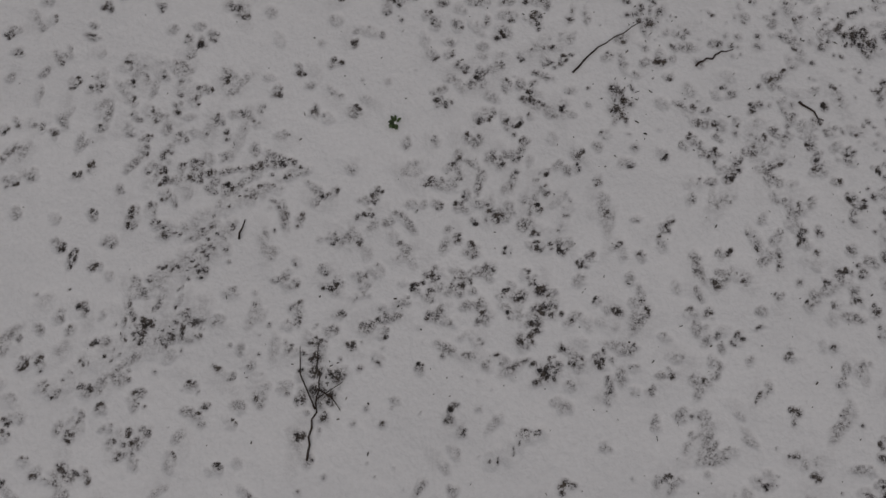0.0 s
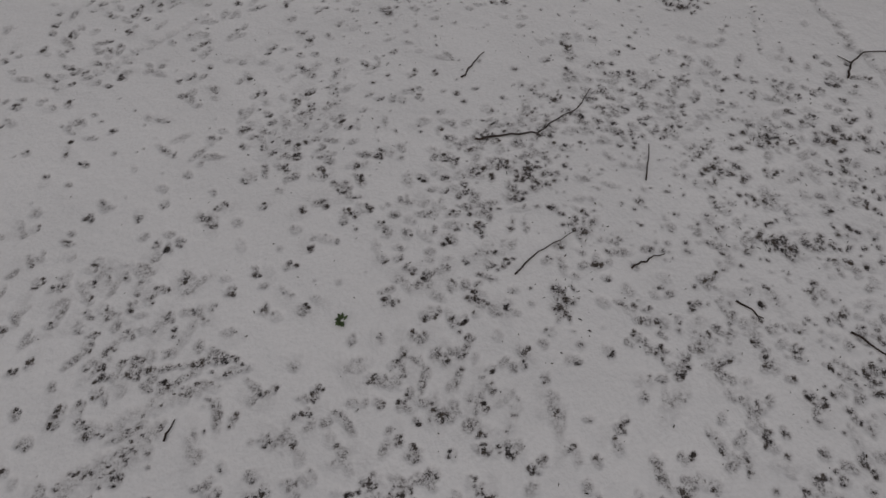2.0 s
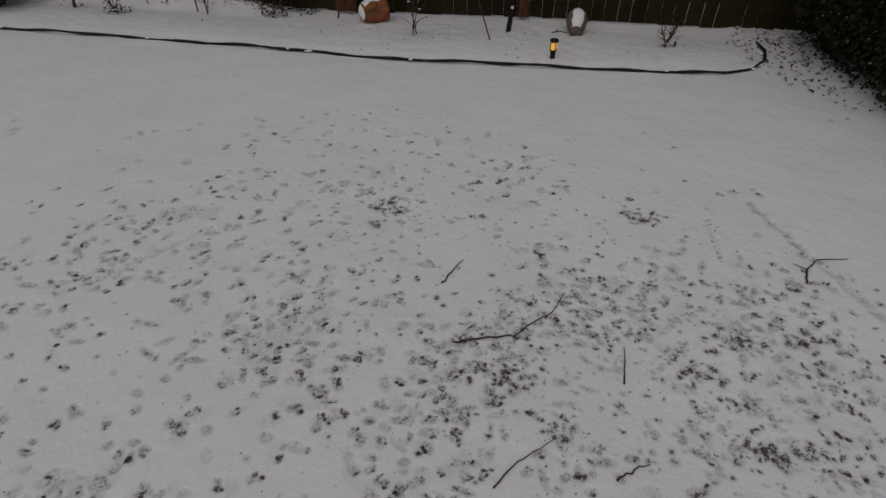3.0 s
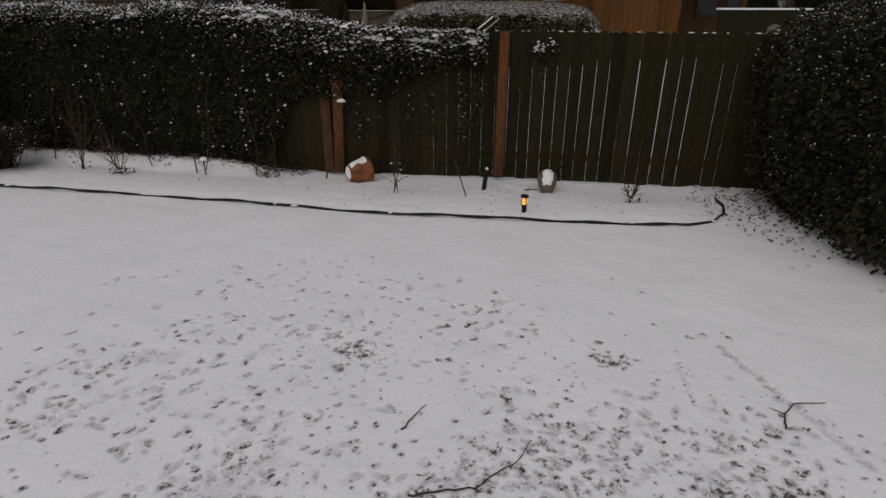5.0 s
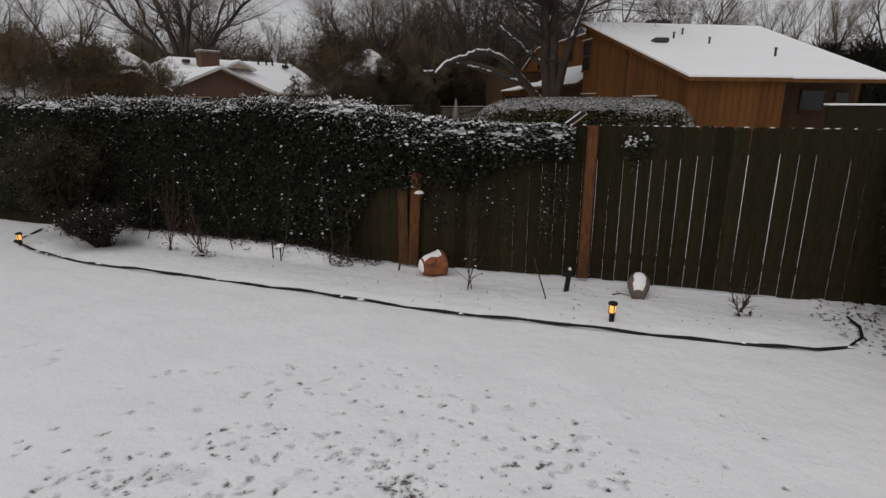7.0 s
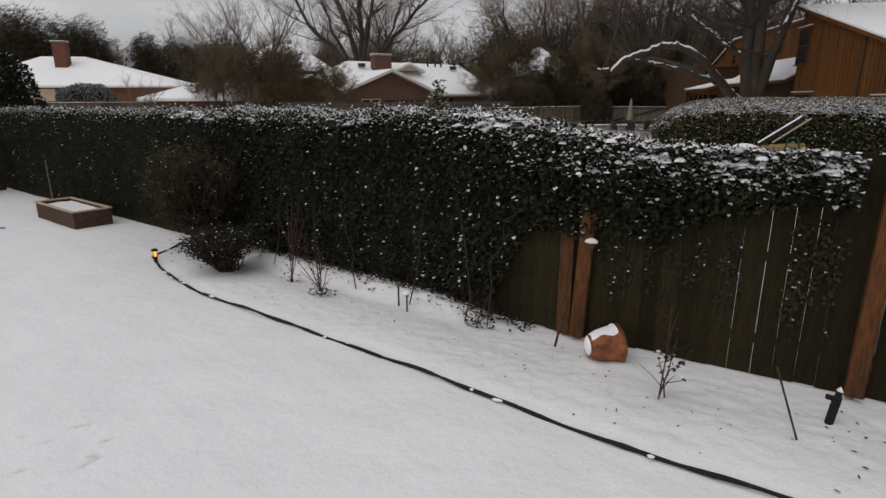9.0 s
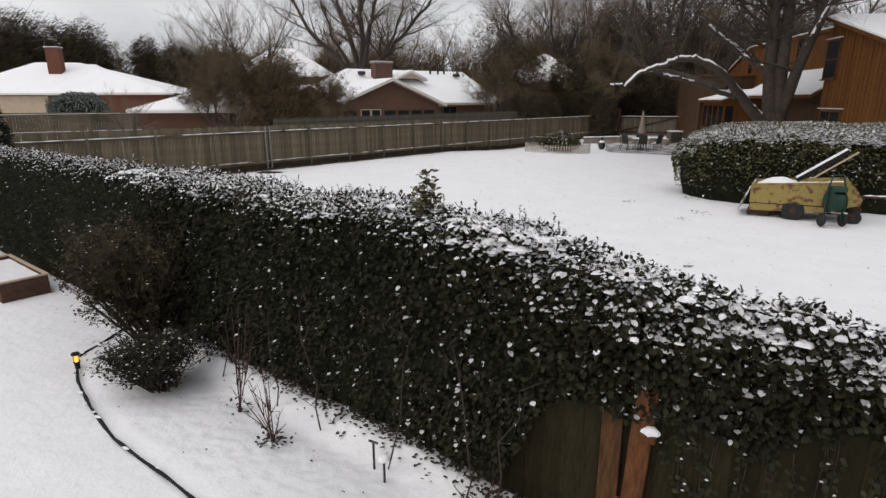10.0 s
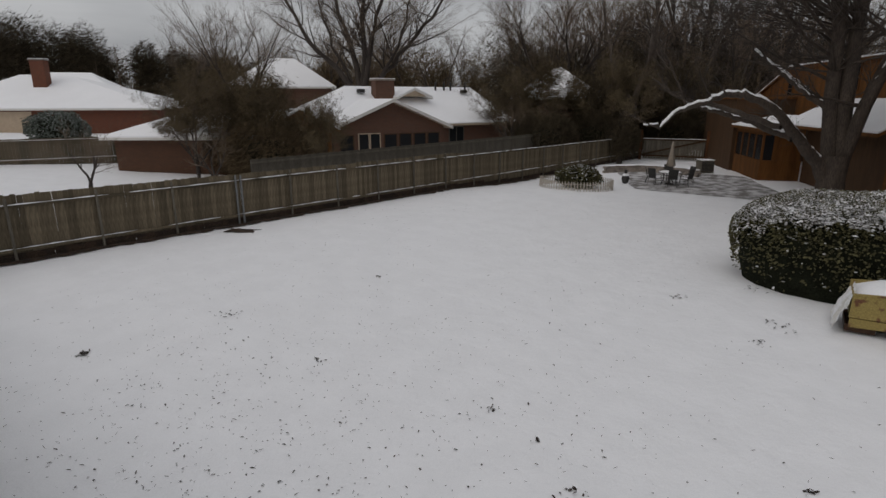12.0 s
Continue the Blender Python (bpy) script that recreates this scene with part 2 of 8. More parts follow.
GALVANISED = material("galvanised", (0.2, 0.2, 0.2), rough=0.5, metal=0.7, vary=0.15, scale=8, fine=60, bump=0.1)
AMBER = material("amber_lens", (1.0, 0.48, 0.10), rough=0.3, vary=0.1, bump=0, emit=0.95)
TERRACOTTA = material("terracotta", (0.30, 0.105, 0.038), vary=0.25, scale=8, fine=50, second=(0.11, 0.045, 0.025), bump=0.2)
STONEWARE = material("stoneware", (0.16, 0.125, 0.10), vary=0.3, scale=9, fine=50, second=(0.12, 0.085, 0.07), bump=0.2)
PLANTER_WOOD = material("planter_wood", (0.058, 0.03, 0.02), vary=0.35, scale=4, fine=40, bump=0.3, stretch=(0.2, 0.2, 1))
YELLOW_PAINT = material("worn_yellow_paint", (0.27, 0.205, 0.065), rough=0.6, vary=0.25, scale=6.0, fine=40, second=(0.12, 0.05, 0.025), spread=(0.53, 0.63), bump=0.2)
GREEN_PLASTIC = material("green_plastic", (0.012, 0.036, 0.024), rough=0.45, vary=0.2, scale=6, fine=40, bump=0.1)
RUBBER = material("rubber", (0.02, 0.02, 0.02), rough=0.85, vary=0.3, scale=8, fine=50, bump=0.3)
RUST = material("rust", (0.055, 0.030, 0.020), rough=0.9, vary=0.4, scale=6, fine=40, bump=0.4)
STONE = material("stone", (0.22, 0.19, 0.165), vary=0.3, scale=5, fine=30, per_object=0.3, bump=0.5)
PAVING = material("paving", (0.16, 0.148, 0.14), vary=0.2, scale=1.6, fine=25, second=(0.52, 0.51, 0.52), spread=(0.40, 0.62), bump=0.3)
CLOTH = material("umbrella_cloth", (0.26, 0.22, 0.18), rough=0.9, vary=0.15, scale=6, fine=60, bump=0.2)
TARP = material("tarp", (0.62, 0.60, 0.56), rough=0.5, vary=0.15, scale=4, fine=30, second=(0.8, 0.8, 0.82), bump=0.3)
BLUE_HOSE = material("blue_hose", (0.03, 0.07, 0.22), rough=0.5, vary=0.2, bump=0.1)
SOIL = material("soil", (0.030, 0.021, 0.016), rough=0.95, vary=0.5, scale=3, fine=25, second=(0.052, 0.033, 0.022), bump=0.6)
WEED = material("weed_leaf", (0.07, 0.105, 0.045), rough=0.5, vary=0.3, bump=0.1, per_island=0.3)
LITTER = material("leaf_litter", (0.032, 0.024, 0.020), rough=0.85, vary=0.4, scale=9, fine=60, bump=0, per_island=0.5)


# ---- building helpers ----
def link_mesh(name, verts, faces, mat, parent=None, label="", smooth=False):
    me = bpy.data.meshes.new(name)
    me.from_pydata(verts, [], faces)
    me.materials.append(mat)
    if smooth:
        me.polygons.foreach_set("use_smooth", [True] * len(me.polygons))
    me.update()
    ob = new(name, me)
    ob.parent = parent
    return tagged(ob, label)


def part(name, bm, mat, parent=None, label="", smooth=False):
    """Links a bmesh as one mesh object under a thing or a part."""
    me = bpy.data.meshes.new(name)
    bmesh.ops.recalc_face_normals(bm, faces=bm.faces)
    bm.to_mesh(me)
    bm.free()
    me.materials.append(mat)
    if smooth:
        me.polygons.foreach_set("use_smooth", [True] * len(me.polygons))
    ob = new(name, me)
    ob.parent = parent
    return tagged(ob, label)


def twin(ob, parent, m, name=None):
    """One more object on the same mesh, as a piece of parent."""
    o = new(name or ob.name.split(".")[0], ob.data)
    o.parent = parent
    o.matrix_basis = m
    return o


def thing(name, label, category, m=None, group="", kind=""):
    ob = tagged(new(name), label, category, group, kind)
    ob.empty_display_size = 0.2
    if m is not None:
        ob.matrix_basis = m
    return ob


def box(bm, x0, x1, y0, y1, z0, z1, bevel=0.0, m=None):
    made = bmesh.ops.create_cube(bm, size=1.0)["verts"]
    for v in made:
        v.co = Vector(((x0 + x1) / 2 + v.co.x * (x1 - x0), (y0 + y1) / 2 + v.co.y * (y1 - y0), (z0 + z1) / 2 + v.co.z * (z1 - z0)))
    if m is not None:
        bmesh.ops.transform(bm, matrix=m, verts=made)
    if bevel:
        edges = list({e for v in made for e in v.link_edges})
        bmesh.ops.bevel(bm, geom=edges, offset=bevel, segments=1, affect="EDGES")
    return bm


def prism(bm, outline, axis, a, b):
    """A solid with the outline (pairs in the other two axes), from a to b along the axis."""
    def at(p, d):
        return (d, p[0], p[1]) if axis == "x" else (p[0], d, p[1]) if axis == "y" else (p[0], p[1], d)
    lo, hi = [bm.verts.new(at(p, a)) for p in outline], [bm.verts.new(at(p, b)) for p in outline]
    bm.faces.new(lo)
    bm.faces.new(hi[::-1])
    for i in range(len(outline)):
        j = (i + 1) % len(outline)
        bm.faces.new((lo[i], hi[i], hi[j], lo[j]))
    return bm


def lathe(bm, rings, n=20, m=None):
    """A turned body from rings of (radius, height)."""
    rows = [[bm.verts.new((r * math.cos(2 * math.pi * k / n), r * math.sin(2 * math.pi * k / n), z)) for k in range(n)] for r, z in rings]
    for a, b in zip(rows, rows[1:]):
        for k in range(n):
            bm.faces.new((a[k], a[(k + 1) % n], b[(k + 1) % n], b[k]))
    bm.faces.new(rows[0][::-1])
    bm.faces.new(rows[-1])
    if m is not None:
        bmesh.ops.transform(bm, matrix=m, verts=[v for r in rows for v in r])
    return bm


class Soup:
    """Collects vertices and faces of many small pieces for one mesh."""

    def __init__(self):
        self.v, self.f = [], []

    def tube(self, pts, radii, n=6, cap=True):
        base = len(self.v)
        side = Vector((0.37, 0.91, 0.18))
        for i, p in enumerate(pts):
            p = Vector(p)
            d = Vector(pts[min(i + 1, len(pts) - 1)]) - Vector(pts[max(i - 1, 0)])
            d = d.normalized() if d.length > 1e-9 else Vector((0, 0, 1))
            u = d.cross(side)
            if u.length < 0.05:
                u = d.cross(Vector((1, 0, 0)))
            u.normalize()
            w = d.cross(u)
            r = radii[i]
            for k in range(n):
                a = 2 * math.pi * k / n
                self.v.append(tuple(p + u * (r * math.cos(a)) + w * (r * math.sin(a))))
        for i in range(len(pts) - 1):
            for k in range(n):
                a, b = base + i * n + k, base + i * n + (k + 1) % n
                self.f.append((a, b, b + n, a + n))
        if cap:
            self.f.append(tuple(base + k for k in range(n))[::-1])
            self.f.append(tuple(base + (len(pts) - 1) * n + k for k in range(n)))

    def leaf(self, p, d, up, length, width):
        """A leaf of two halves folded along its rib."""
        p, d, up = Vector(p), Vector(d).normalized(), Vector(up)
        s = d.cross(up)
        s = s.normalized() if s.length > 1e-6 else Vector((1, 0, 0))
        n = s.cross(d)
        b = len(self.v)
        lo, hi, up2 = p + d * (length * 0.28), p + d * (length * 0.72), n * (width * 0.16)
        self.v += [tuple(p), tuple(lo + s * (width * 0.46) + up2), tuple(hi + s * (width * 0.40) + up2), tuple(p + d * length), tuple(hi - s * (width * 0.40) + up2), tuple(lo - s * (width * 0.46) + up2)]
        self.f += [(b, b + 1, b + 2, b + 3), (b, b + 3, b + 4, b + 5)]

    def sliver(self, p, d, length, width):
        """A thin twig or needle of one tapering face."""
        p, d = Vector(p), Vector(d).normalized()
        w = d.cross(Vector((0.43, 0.77, 0.47)))
        w = w.normalized() * (width / 2) if w.length > 1e-6 else Vector((width / 2, 0, 0))
        b = len(self.v)
        self.v += [tuple(p - w), tuple(p + w), tuple(p + d * length)]
        self.f.append((b, b + 1, b + 2))

    def clump(self, p, rx, ry, rz, rng):
        """A small uneven lump of snow, eight faces and more."""
        b = len(self.v)
        ring = 6
        self.v.append((p[0], p[1], p[2] + rz * rng.uniform(0.8, 1.2)))
        for k in range(ring):
            a = 2 * math.pi * (k + rng.uniform(-0.25, 0.25)) / ring
            q = rng.uniform(0.7, 1.15)
            self.v.append((p[0] + rx * q * math.cos(a), p[1] + ry * q * math.sin(a), p[2] + rz * rng.uniform(-0.1, 0.25)))
        self.v.append((p[0], p[1], p[2] - rz * 0.5))
        for k in range(ring):
            c, d = b + 1 + k, b + 1 + (k + 1) % ring
            self.f += [(b, c, d), (b + ring + 1, d, c)]

    def dome(self, p, rx, ry, rz, rng):
        """A rounder lump of snow, for larger caps."""
        b, n = len(self.v), 11
        wob = [rng.uniform(0.8, 1.15) for _ in range(n)]
        for f, h in ((1.0, -0.15), (0.93, 0.35), (0.72, 0.72), (0.38, 0.95)):
            for k in range(n):
                a = 2 * math.pi * k / n
                w = 1 + (wob[k] - 1) * f
                self.v.append((p[0] + rx * f * w * math.cos(a), p[1] + ry * f * w * math.sin(a), p[2] + rz * h * rng.uniform(0.92, 1.08)))
        self.v.append((p[0], p[1], p[2] + rz))
        for i in range(3):
            for k in range(n):
                c, d = b + i * n + k, b + i * n + (k + 1) % n
                self.f.append((c, d, d + n, c + n))
        self.f += [(b + 3 * n + k, b + 3 * n + (k + 1) % n, b + 4 * n) for k in range(n)]
        self.f.append(tuple(b + k for k in range(n))[::-1])

    def link(self, name, mat, parent=None, label="", smooth=False, stuff=True):
        ob = link_mesh(name, self.v, self.f, mat, parent, label, smooth)
        return tagged(ob, kind="stuff") if stuff else ob


def step(a, b, v):
    t = min(1.0, max(0.0, (v - a) / (b - a)))
    return t * t * (3 - 2 * t)


def np_step(a, b, v):
    t = np.clip((v - a) / (b - a), 0, 1)
    return t * t * (3 - 2 * t)


# ---- the ground ----
def lawn(x, y):
    """From the trodden lawn's own axes to the yard's."""
    return 1.078 * (x + 0.009 * y) - 0.129, 1.078 * (y - 0.009 * x) - 0.488


EDGE_LINE = [(-8.62, 8.25), (-8.47, 7.9), (-8.3, 7.42), (-7.6, 7.05), (-6.9, 6.79), (-6.1, 6.56), (-5.2, 6.43), (-4.42, 6.31), (-3.4, 6.16), (-2.6, 6.05), (-1.7, 5.87), (-0.76, 5.71), (0.36, 5.6), (1.5, 5.5),
             (2.37, 5.44), (3.1, 5.41), (3.43, 5.52), (3.68, 5.8), (3.79, 6.08), (3.81, 6.38)]


def edge_y(x):
    xs, ys = [p[0] for p in EDGE_LINE[2:16]], [p[1] for p in EDGE_LINE[2:16]]
    return np.interp(x, xs, ys)


FENCE_Y, FENCE_TOP = 7.56, 2.03


def fence_y(x):
    """The near fence's line, bending a little at its two main posts."""
    x = np.asarray(x, float)
    return FENCE_Y + 0.155 * np.maximum(0.0, -1.42 - x) - 0.07 * np.maximum(0.0, x + 1.42) - 0.06 * np.maximum(0.0, x - 1.0)


def fy(x):
    return float(fence_y(x))


def wave(x, y):
    """Low swells of the snow, a few millimetres to centimetres high."""
    return 0.010 * np.sin(1.9 * x + 0.7 * y + 1.0) * np.sin(1.3 * y - 0.6 * x) + 0.005 * np.sin(5.1 * x - 2.3 * y) * np.sin(4.3 * y + 1.7 * x + 2.0) + 0.0025 * np.sin(11 * x + 5 * y) * np.sin(9 * y - 7 * x)


def ground_z(x, y):
    x, y = np.asarray(x, float), np.asarray(y, float)
    z = wave(x, y)
    bed = np_step(0.0, 0.25, y - edge_y(x)) * np_step(-8.6, -7.9, x) * (1 - np_step(3.5, 3.8, x)) * (1 - np_step(0.4, 0.9, y - fence_y(x)))
    z = z + bed * (0.03 - 0.075 * np_step(0.4, 1.5, y - edge_y(x)))
    # snow and litter banked up along the hedge's foot
    z = z + 0.15 * np_step(-0.55, -0.1, y - fence_y(x)) * (1 - np_step(0.1, 0.7, y - fence_y(x))) * (1 - np_step(-3.4, -2.0, x)) * np_step(-9.0, -7.6, x)
    z = z + 0.24 * np_step(9.0, 16.0, y) * (1 - np_step(33.0, 40.0, y)) * (1 - np_step(-15.0, -3.0, x)) + 0.1 * np_step(40, 52, y)
    z = z + 1.7 * np_step(-30, -62, x)
    return z


def gz(x, y):
    return float(ground_z(x, y))


FINE = (-3.6, 3.4, -2.15, 4.85)
BROAD = (-9.2, 6.4, -3.6, 9.4)


def trodden(xs, ys):
    """Paw prints, drags and bare patches of the trampled lawn: how bare and how deep on a grid."""
    rng = random.Random(11)
    hx, hy = xs[1] - xs[0], ys[1] - ys[0]
    bare, dent = np.zeros((len(ys), len(xs))), np.zeros((len(ys), len(xs)))

    def blot(cx, cy, a, b, turn, amount, depth, hard=1.6):
        cx, cy = lawn(cx, cy)
        a, b = 1.078 * a, 1.078 * b
        r = max(a, b) * 1.7
        i0, i1 = max(0, int((cx - r - xs[0]) / hx)), min(len(xs) - 1, int((cx + r - xs[0]) / hx) + 1)
        j0, j1 = max(0, int((cy - r - ys[0]) / hy)), min(len(ys) - 1, int((cy + r - ys[0]) / hy) + 1)
        if i0 >= i1 or j0 >= j1:
            return
        gx, gy = np.meshgrid(xs[i0:i1] - cx, ys[j0:j1] - cy)
        c, s = math.cos(turn), math.sin(turn)
        d = ((gx * c + gy * s) / a) ** 2 + ((-gx * s + gy * c) / b) ** 2
        k = np.exp(-d ** hard)
        bare[j0:j1, i0:i1] = np.maximum(bare[j0:j1, i0:i1], amount * k)
        dent[j0:j1, i0:i1] = np.minimum(dent[j0:j1, i0:i1], -depth * k)

    def paw(x, y, turn, size, amount):
        """One print: a grey, slushy hollow with ragged grains of turf pressed through it."""
        c, s = math.cos(turn), math.sin(turn)
        kind = rng.random()
        long = rng.uniform(1.0, 1.5) if kind < 0.84 else rng.uniform(1.6, 2.6)
        faint = 1 - 0.2 * step(1.8, 3.6, y)
        blot(x, y, 0.027 * size * long, 0.022 * size, turn, rng.uniform(0.22, 0.5) * faint, 0.006, 2.4)
        if rng.random() < 0.3:
            blot(x + rng.gauss(0, 0.02), y + rng.gauss(0, 0.02), 0.05 * size * long, 0.036 * size, turn + rng.gauss(0, 0.4), rng.uniform(0.10, 0.2) * faint, 0.004, 1.6)
        if rng.random() < 0.45:
            blot(x + rng.gauss(0, 0.012), y + rng.gauss(0, 0.012), 0.02 * size * long, 0.016 * size, turn + rng.gauss(0, 0.5), rng.uniform(0.25, 0.55) * faint, 0.007, 2.4)

        def bit(u, v, a, b, k):
            blot(x + u * c - v * s, y + u * s + v * c, a, b, turn + rng.gauss(0, 0.6), 0.97 * k, 0.008, 1.5)

        if kind < 0.5:
            # toes and pad, one side pressed deeper
            gone = rng.uniform(0, 6.28)
            for i in range(6):
                th = i * 1.047 + rng.gauss(0, 0.2)
                k = 1.05 * amount * max(0.0, 0.5 + 0.6 * math.cos(th - gone)) * rng.uniform(0.6, 1.2)
                bit(0.021 * size * math.cos(th), 0.016 * size * math.sin(th), 0.012 * size, 0.010 * size, k)
            bit(0.0, 0.0, 0.016 * size, 0.012 * size, amount * rng.uniform(0.2, 0.75))
        elif kind < 0.84:
            for _ in range(rng.randint(2, 4)):
                bit(rng.gauss(0, 0.013) * size, rng.gauss(0, 0.010) * size, rng.uniform(0.012, 0.022) * size, rng.uniform(0.010, 0.015) * size, amount * rng.uniform(0.5, 1.1))
        else:
            for i in range(rng.randint(2, 6)):
                bit(rng.uniform(-0.03, 0.03) * long * size * 0.8, rng.gauss(0, 0.007), rng.uniform(0.012, 0.022), rng.uniform(0.008, 0.013), amount * rng.uniform(0.4, 1.0))

    def density(x, y):
        d = 1.0 - step(3.0, 4.7, y + 0.25 * math.sin(2.1 * x))
        d *= 1 - 0.75 * step(0.3, 0.0, math.hypot((x - 0.2) / 1.1, (y + 0.62) / 0.75) - 0.55)
        d *= 1 - 0.7 * step(0.3, 0.0, math.hypot((x + 1.75) / 0.9, (y - 1.35) / 0.6) - 0.6)
        d *= 1 - 0.6 * step(0.3, 0.0, math.hypot((x + 1.7) / 0.7, (y - 0.1) / 0.3) - 0.6)
        d *= 1 - 0.55 * step(0.3, 0.0, math.hypot((x - 1.0) / 0.5, (y - 0.52) / 0.22) - 0.6)
        d *= 1 - 0.4 * step(1.9, 3.3, y)
        d *= 1 - 0.45 * step(0.9, 1.8, y) * step(-0.3, -1.2, x)
        d *= 0.5 + 0.5 * step(-3.1, -1.6, x)
        d *= 0.45 + 0.55 * step(3.1, 2.0, x)
        d *= min(1.15, max(0.12, 0.62 + 1.1 * noise.noise(Vector((x * 1.25, y * 1.25, 3.0)))))
        d *= 1 - 0.86 * step(0.0, 0.5, min(x - 0.75, y - 2.25, 0.6) + 0.25 * noise.noise(Vector((x * 2, y * 2, 5.0))))
        border = min(x + 3.2, 3.2 - x, y + 1.5) + 0.4 * noise.noise(Vector((x * 1.7, y * 1.7, 9.0)))
        return d * step(0.05, 0.85, border)

    # walks of two dogs: strings of prints in pairs
    made = 0
    while made < 2350:
        x, y, turn = rng.uniform(-3.1, 3.1), rng.uniform(-1.45, 4.8), rng.uniform(0, 6.28)
        stride = rng.uniform(0.11, 0.24)
        size = rng.choice((0.88, 1.0, 1.12))
        for i in range(rng.randint(2, 9)):
            turn += rng.gauss(0, 0.2)
            x, y = x + stride * math.cos(turn), y + stride * math.sin(turn)
            side = 0.035 * (1 if i % 2 else -1) + rng.gauss(0, 0.012)
            px, py = x - side * math.sin(turn), y + side * math.cos(turn)
            if rng.random() < density(px, py):
                paw(px, py, turn + rng.gauss(0, 0.25), size * rng.uniform(0.85, 1.15), rng.choice((0.3, 0.45, 0.6, 0.75, 0.9, 1.05)) * 1.0)
                made += 1
    # fine scuffing in the busiest part, and bare patches with ragged edges
    for cx, cy, rx, ry, count, most in ((0.95, 1.75, 0.55, 0.4, 330, 0.022), (1.8, 1.35, 0.55, 0.25, 160, 0.024), (1.75, 0.75, 0.35, 0.5, 130, 0.02), (-0.2, 2.95, 0.22, 0.3, 90, 0.02), (0.2, 3.4, 0.8, 0.5, 120, 0.016),
                                        (-0.3, 2.0, 1.0, 0.5, 160, 0.016), (1.3, 2.9, 0.4, 0.3, 60, 0.018), (2.3, 1.7, 0.5, 0.5, 120, 0.02), (1.6, -0.75, 0.5, 0.25, 90, 0.02), (-0.6, -0.2, 0.5, 0.3, 90, 0.016)):
        for _ in range(count):
            a = rng.uniform(0.004, most)
            blot(rng.gauss(cx, rx), rng.gauss(cy, ry), a, a * rng.uniform(0.4, 1), rng.uniform(0, 3.14), rng.uniform(0.3, 0.95), 0.008, 0.9)
    for cx, cy, count, rx, ry in ((0.72, 0.93, 18, 0.035, 0.07), (1.80, 1.93, 20, 0.06, 0.05), (-0.18, 3.03, 26, 0.07, 0.09), (1.75, 1.28, 30, 0.14, 0.035), (0.81, 1.32, 14, 0.05, 0.04), (1.54, 1.68, 10, 0.05, 0.05), (1.51, 3.04, 12, 0.07, 0.04), (1.98, 0.62, 22, 0.05, 0.10), (0.57, 1.6, 14, 0.05, 0.04), (0.35, 0.02, 12, 0.03, 0.05),
                                  (0.42, -0.2, 14, 0.06, 0.03), (-0.47, -0.28, 22, 0.04, 0.09), (-1.12, -0.12, 16, 0.09, 0.03), (1.3, -0.72, 18, 0.09, 0.04), (1.62, 2.98, 10, 0.08, 0.03), (2.2, 1.95, 14, 0.1, 0.05)):
        for _ in range(count):
            a = rng.uniform(0.012, 0.036)
            blot(rng.gauss(cx, rx), rng.gauss(cy, ry), a, a * rng.uniform(0.35, 0.9), rng.uniform(0, 3.14), rng.uniform(0.55, 1.15), 0.012, 0.9)
    # long drags and slides that leave grey, flattened snow
    for x0, y0, x1, y1, wide, amount in ((-1.15, 0.28, -0.62, 0.58, 0.035, 0.42), (-1.2, 0.1, -0.9, 0.25, 0.04, 0.38), (-1.19, 0.505, -0.66, 0.615, 0.022, 0.8), (-1.25, 0.03, -0.87, 0.34, 0.03, 0.45), (-1.1, 0.1, -0.91, 0.31, 0.05, 0.3), (-1.25, -0.2, -0.96, 0.0, 0.055, 0.3), (-1.5, -0.35, -1.05, 0.05, 0.05, 0.25), (2.34, 3.2, 2.66, 2.15, 0.04, 0.45), (1.95, 2.6, 1.98, 3.0, 0.02, 0.25),
                                         (-1.85, 2.2, -1.35, 2.75, 0.03, 0.32), (-0.75, 1.75, -0.45, 2.05, 0.07, 0.26), (0.42, 0.30, 0.5, 0.5, 0.025, 0.28), (0.2, -0.55, 0.4, -0.42, 0.03, 0.22), (-1.7, 2.9, -1.4, 2.95, 0.07, 0.25)):
        n = 26
        for i in range(n):
            t = i / (n - 1)
            blot(x0 + (x1 - x0) * t + rng.gauss(0, wide * 0.3), y0 + (y1 - y0) * t + rng.gauss(0, wide * 0.3), wide * rng.uniform(0.7, 1.2), wide * rng.uniform(0.5, 1.0), rng.uniform(0, 3), amount * rng.uniform(0.5, 1.0), 0.010)
            if rng.random() < 0.5:
                blot(x0 + (x1 - x0) * t + rng.gauss(0, wide * 0.5), y0 + (y1 - y0) * t + rng.gauss(0, wide * 0.5), 0.012, 0.007, rng.uniform(0, 3), rng.uniform(0.3, 1.0), 0.012)
    gx, gy = np.meshgrid(xs, ys)
    edge = np_step(0, 0.15, gx - xs[0]) * np_step(0, 0.15, xs[-1] - gx) * np_step(0, 0.15, gy - ys[0]) * np_step(0, 0.15, ys[-1] - gy)
    return bare * edge, dent * edge


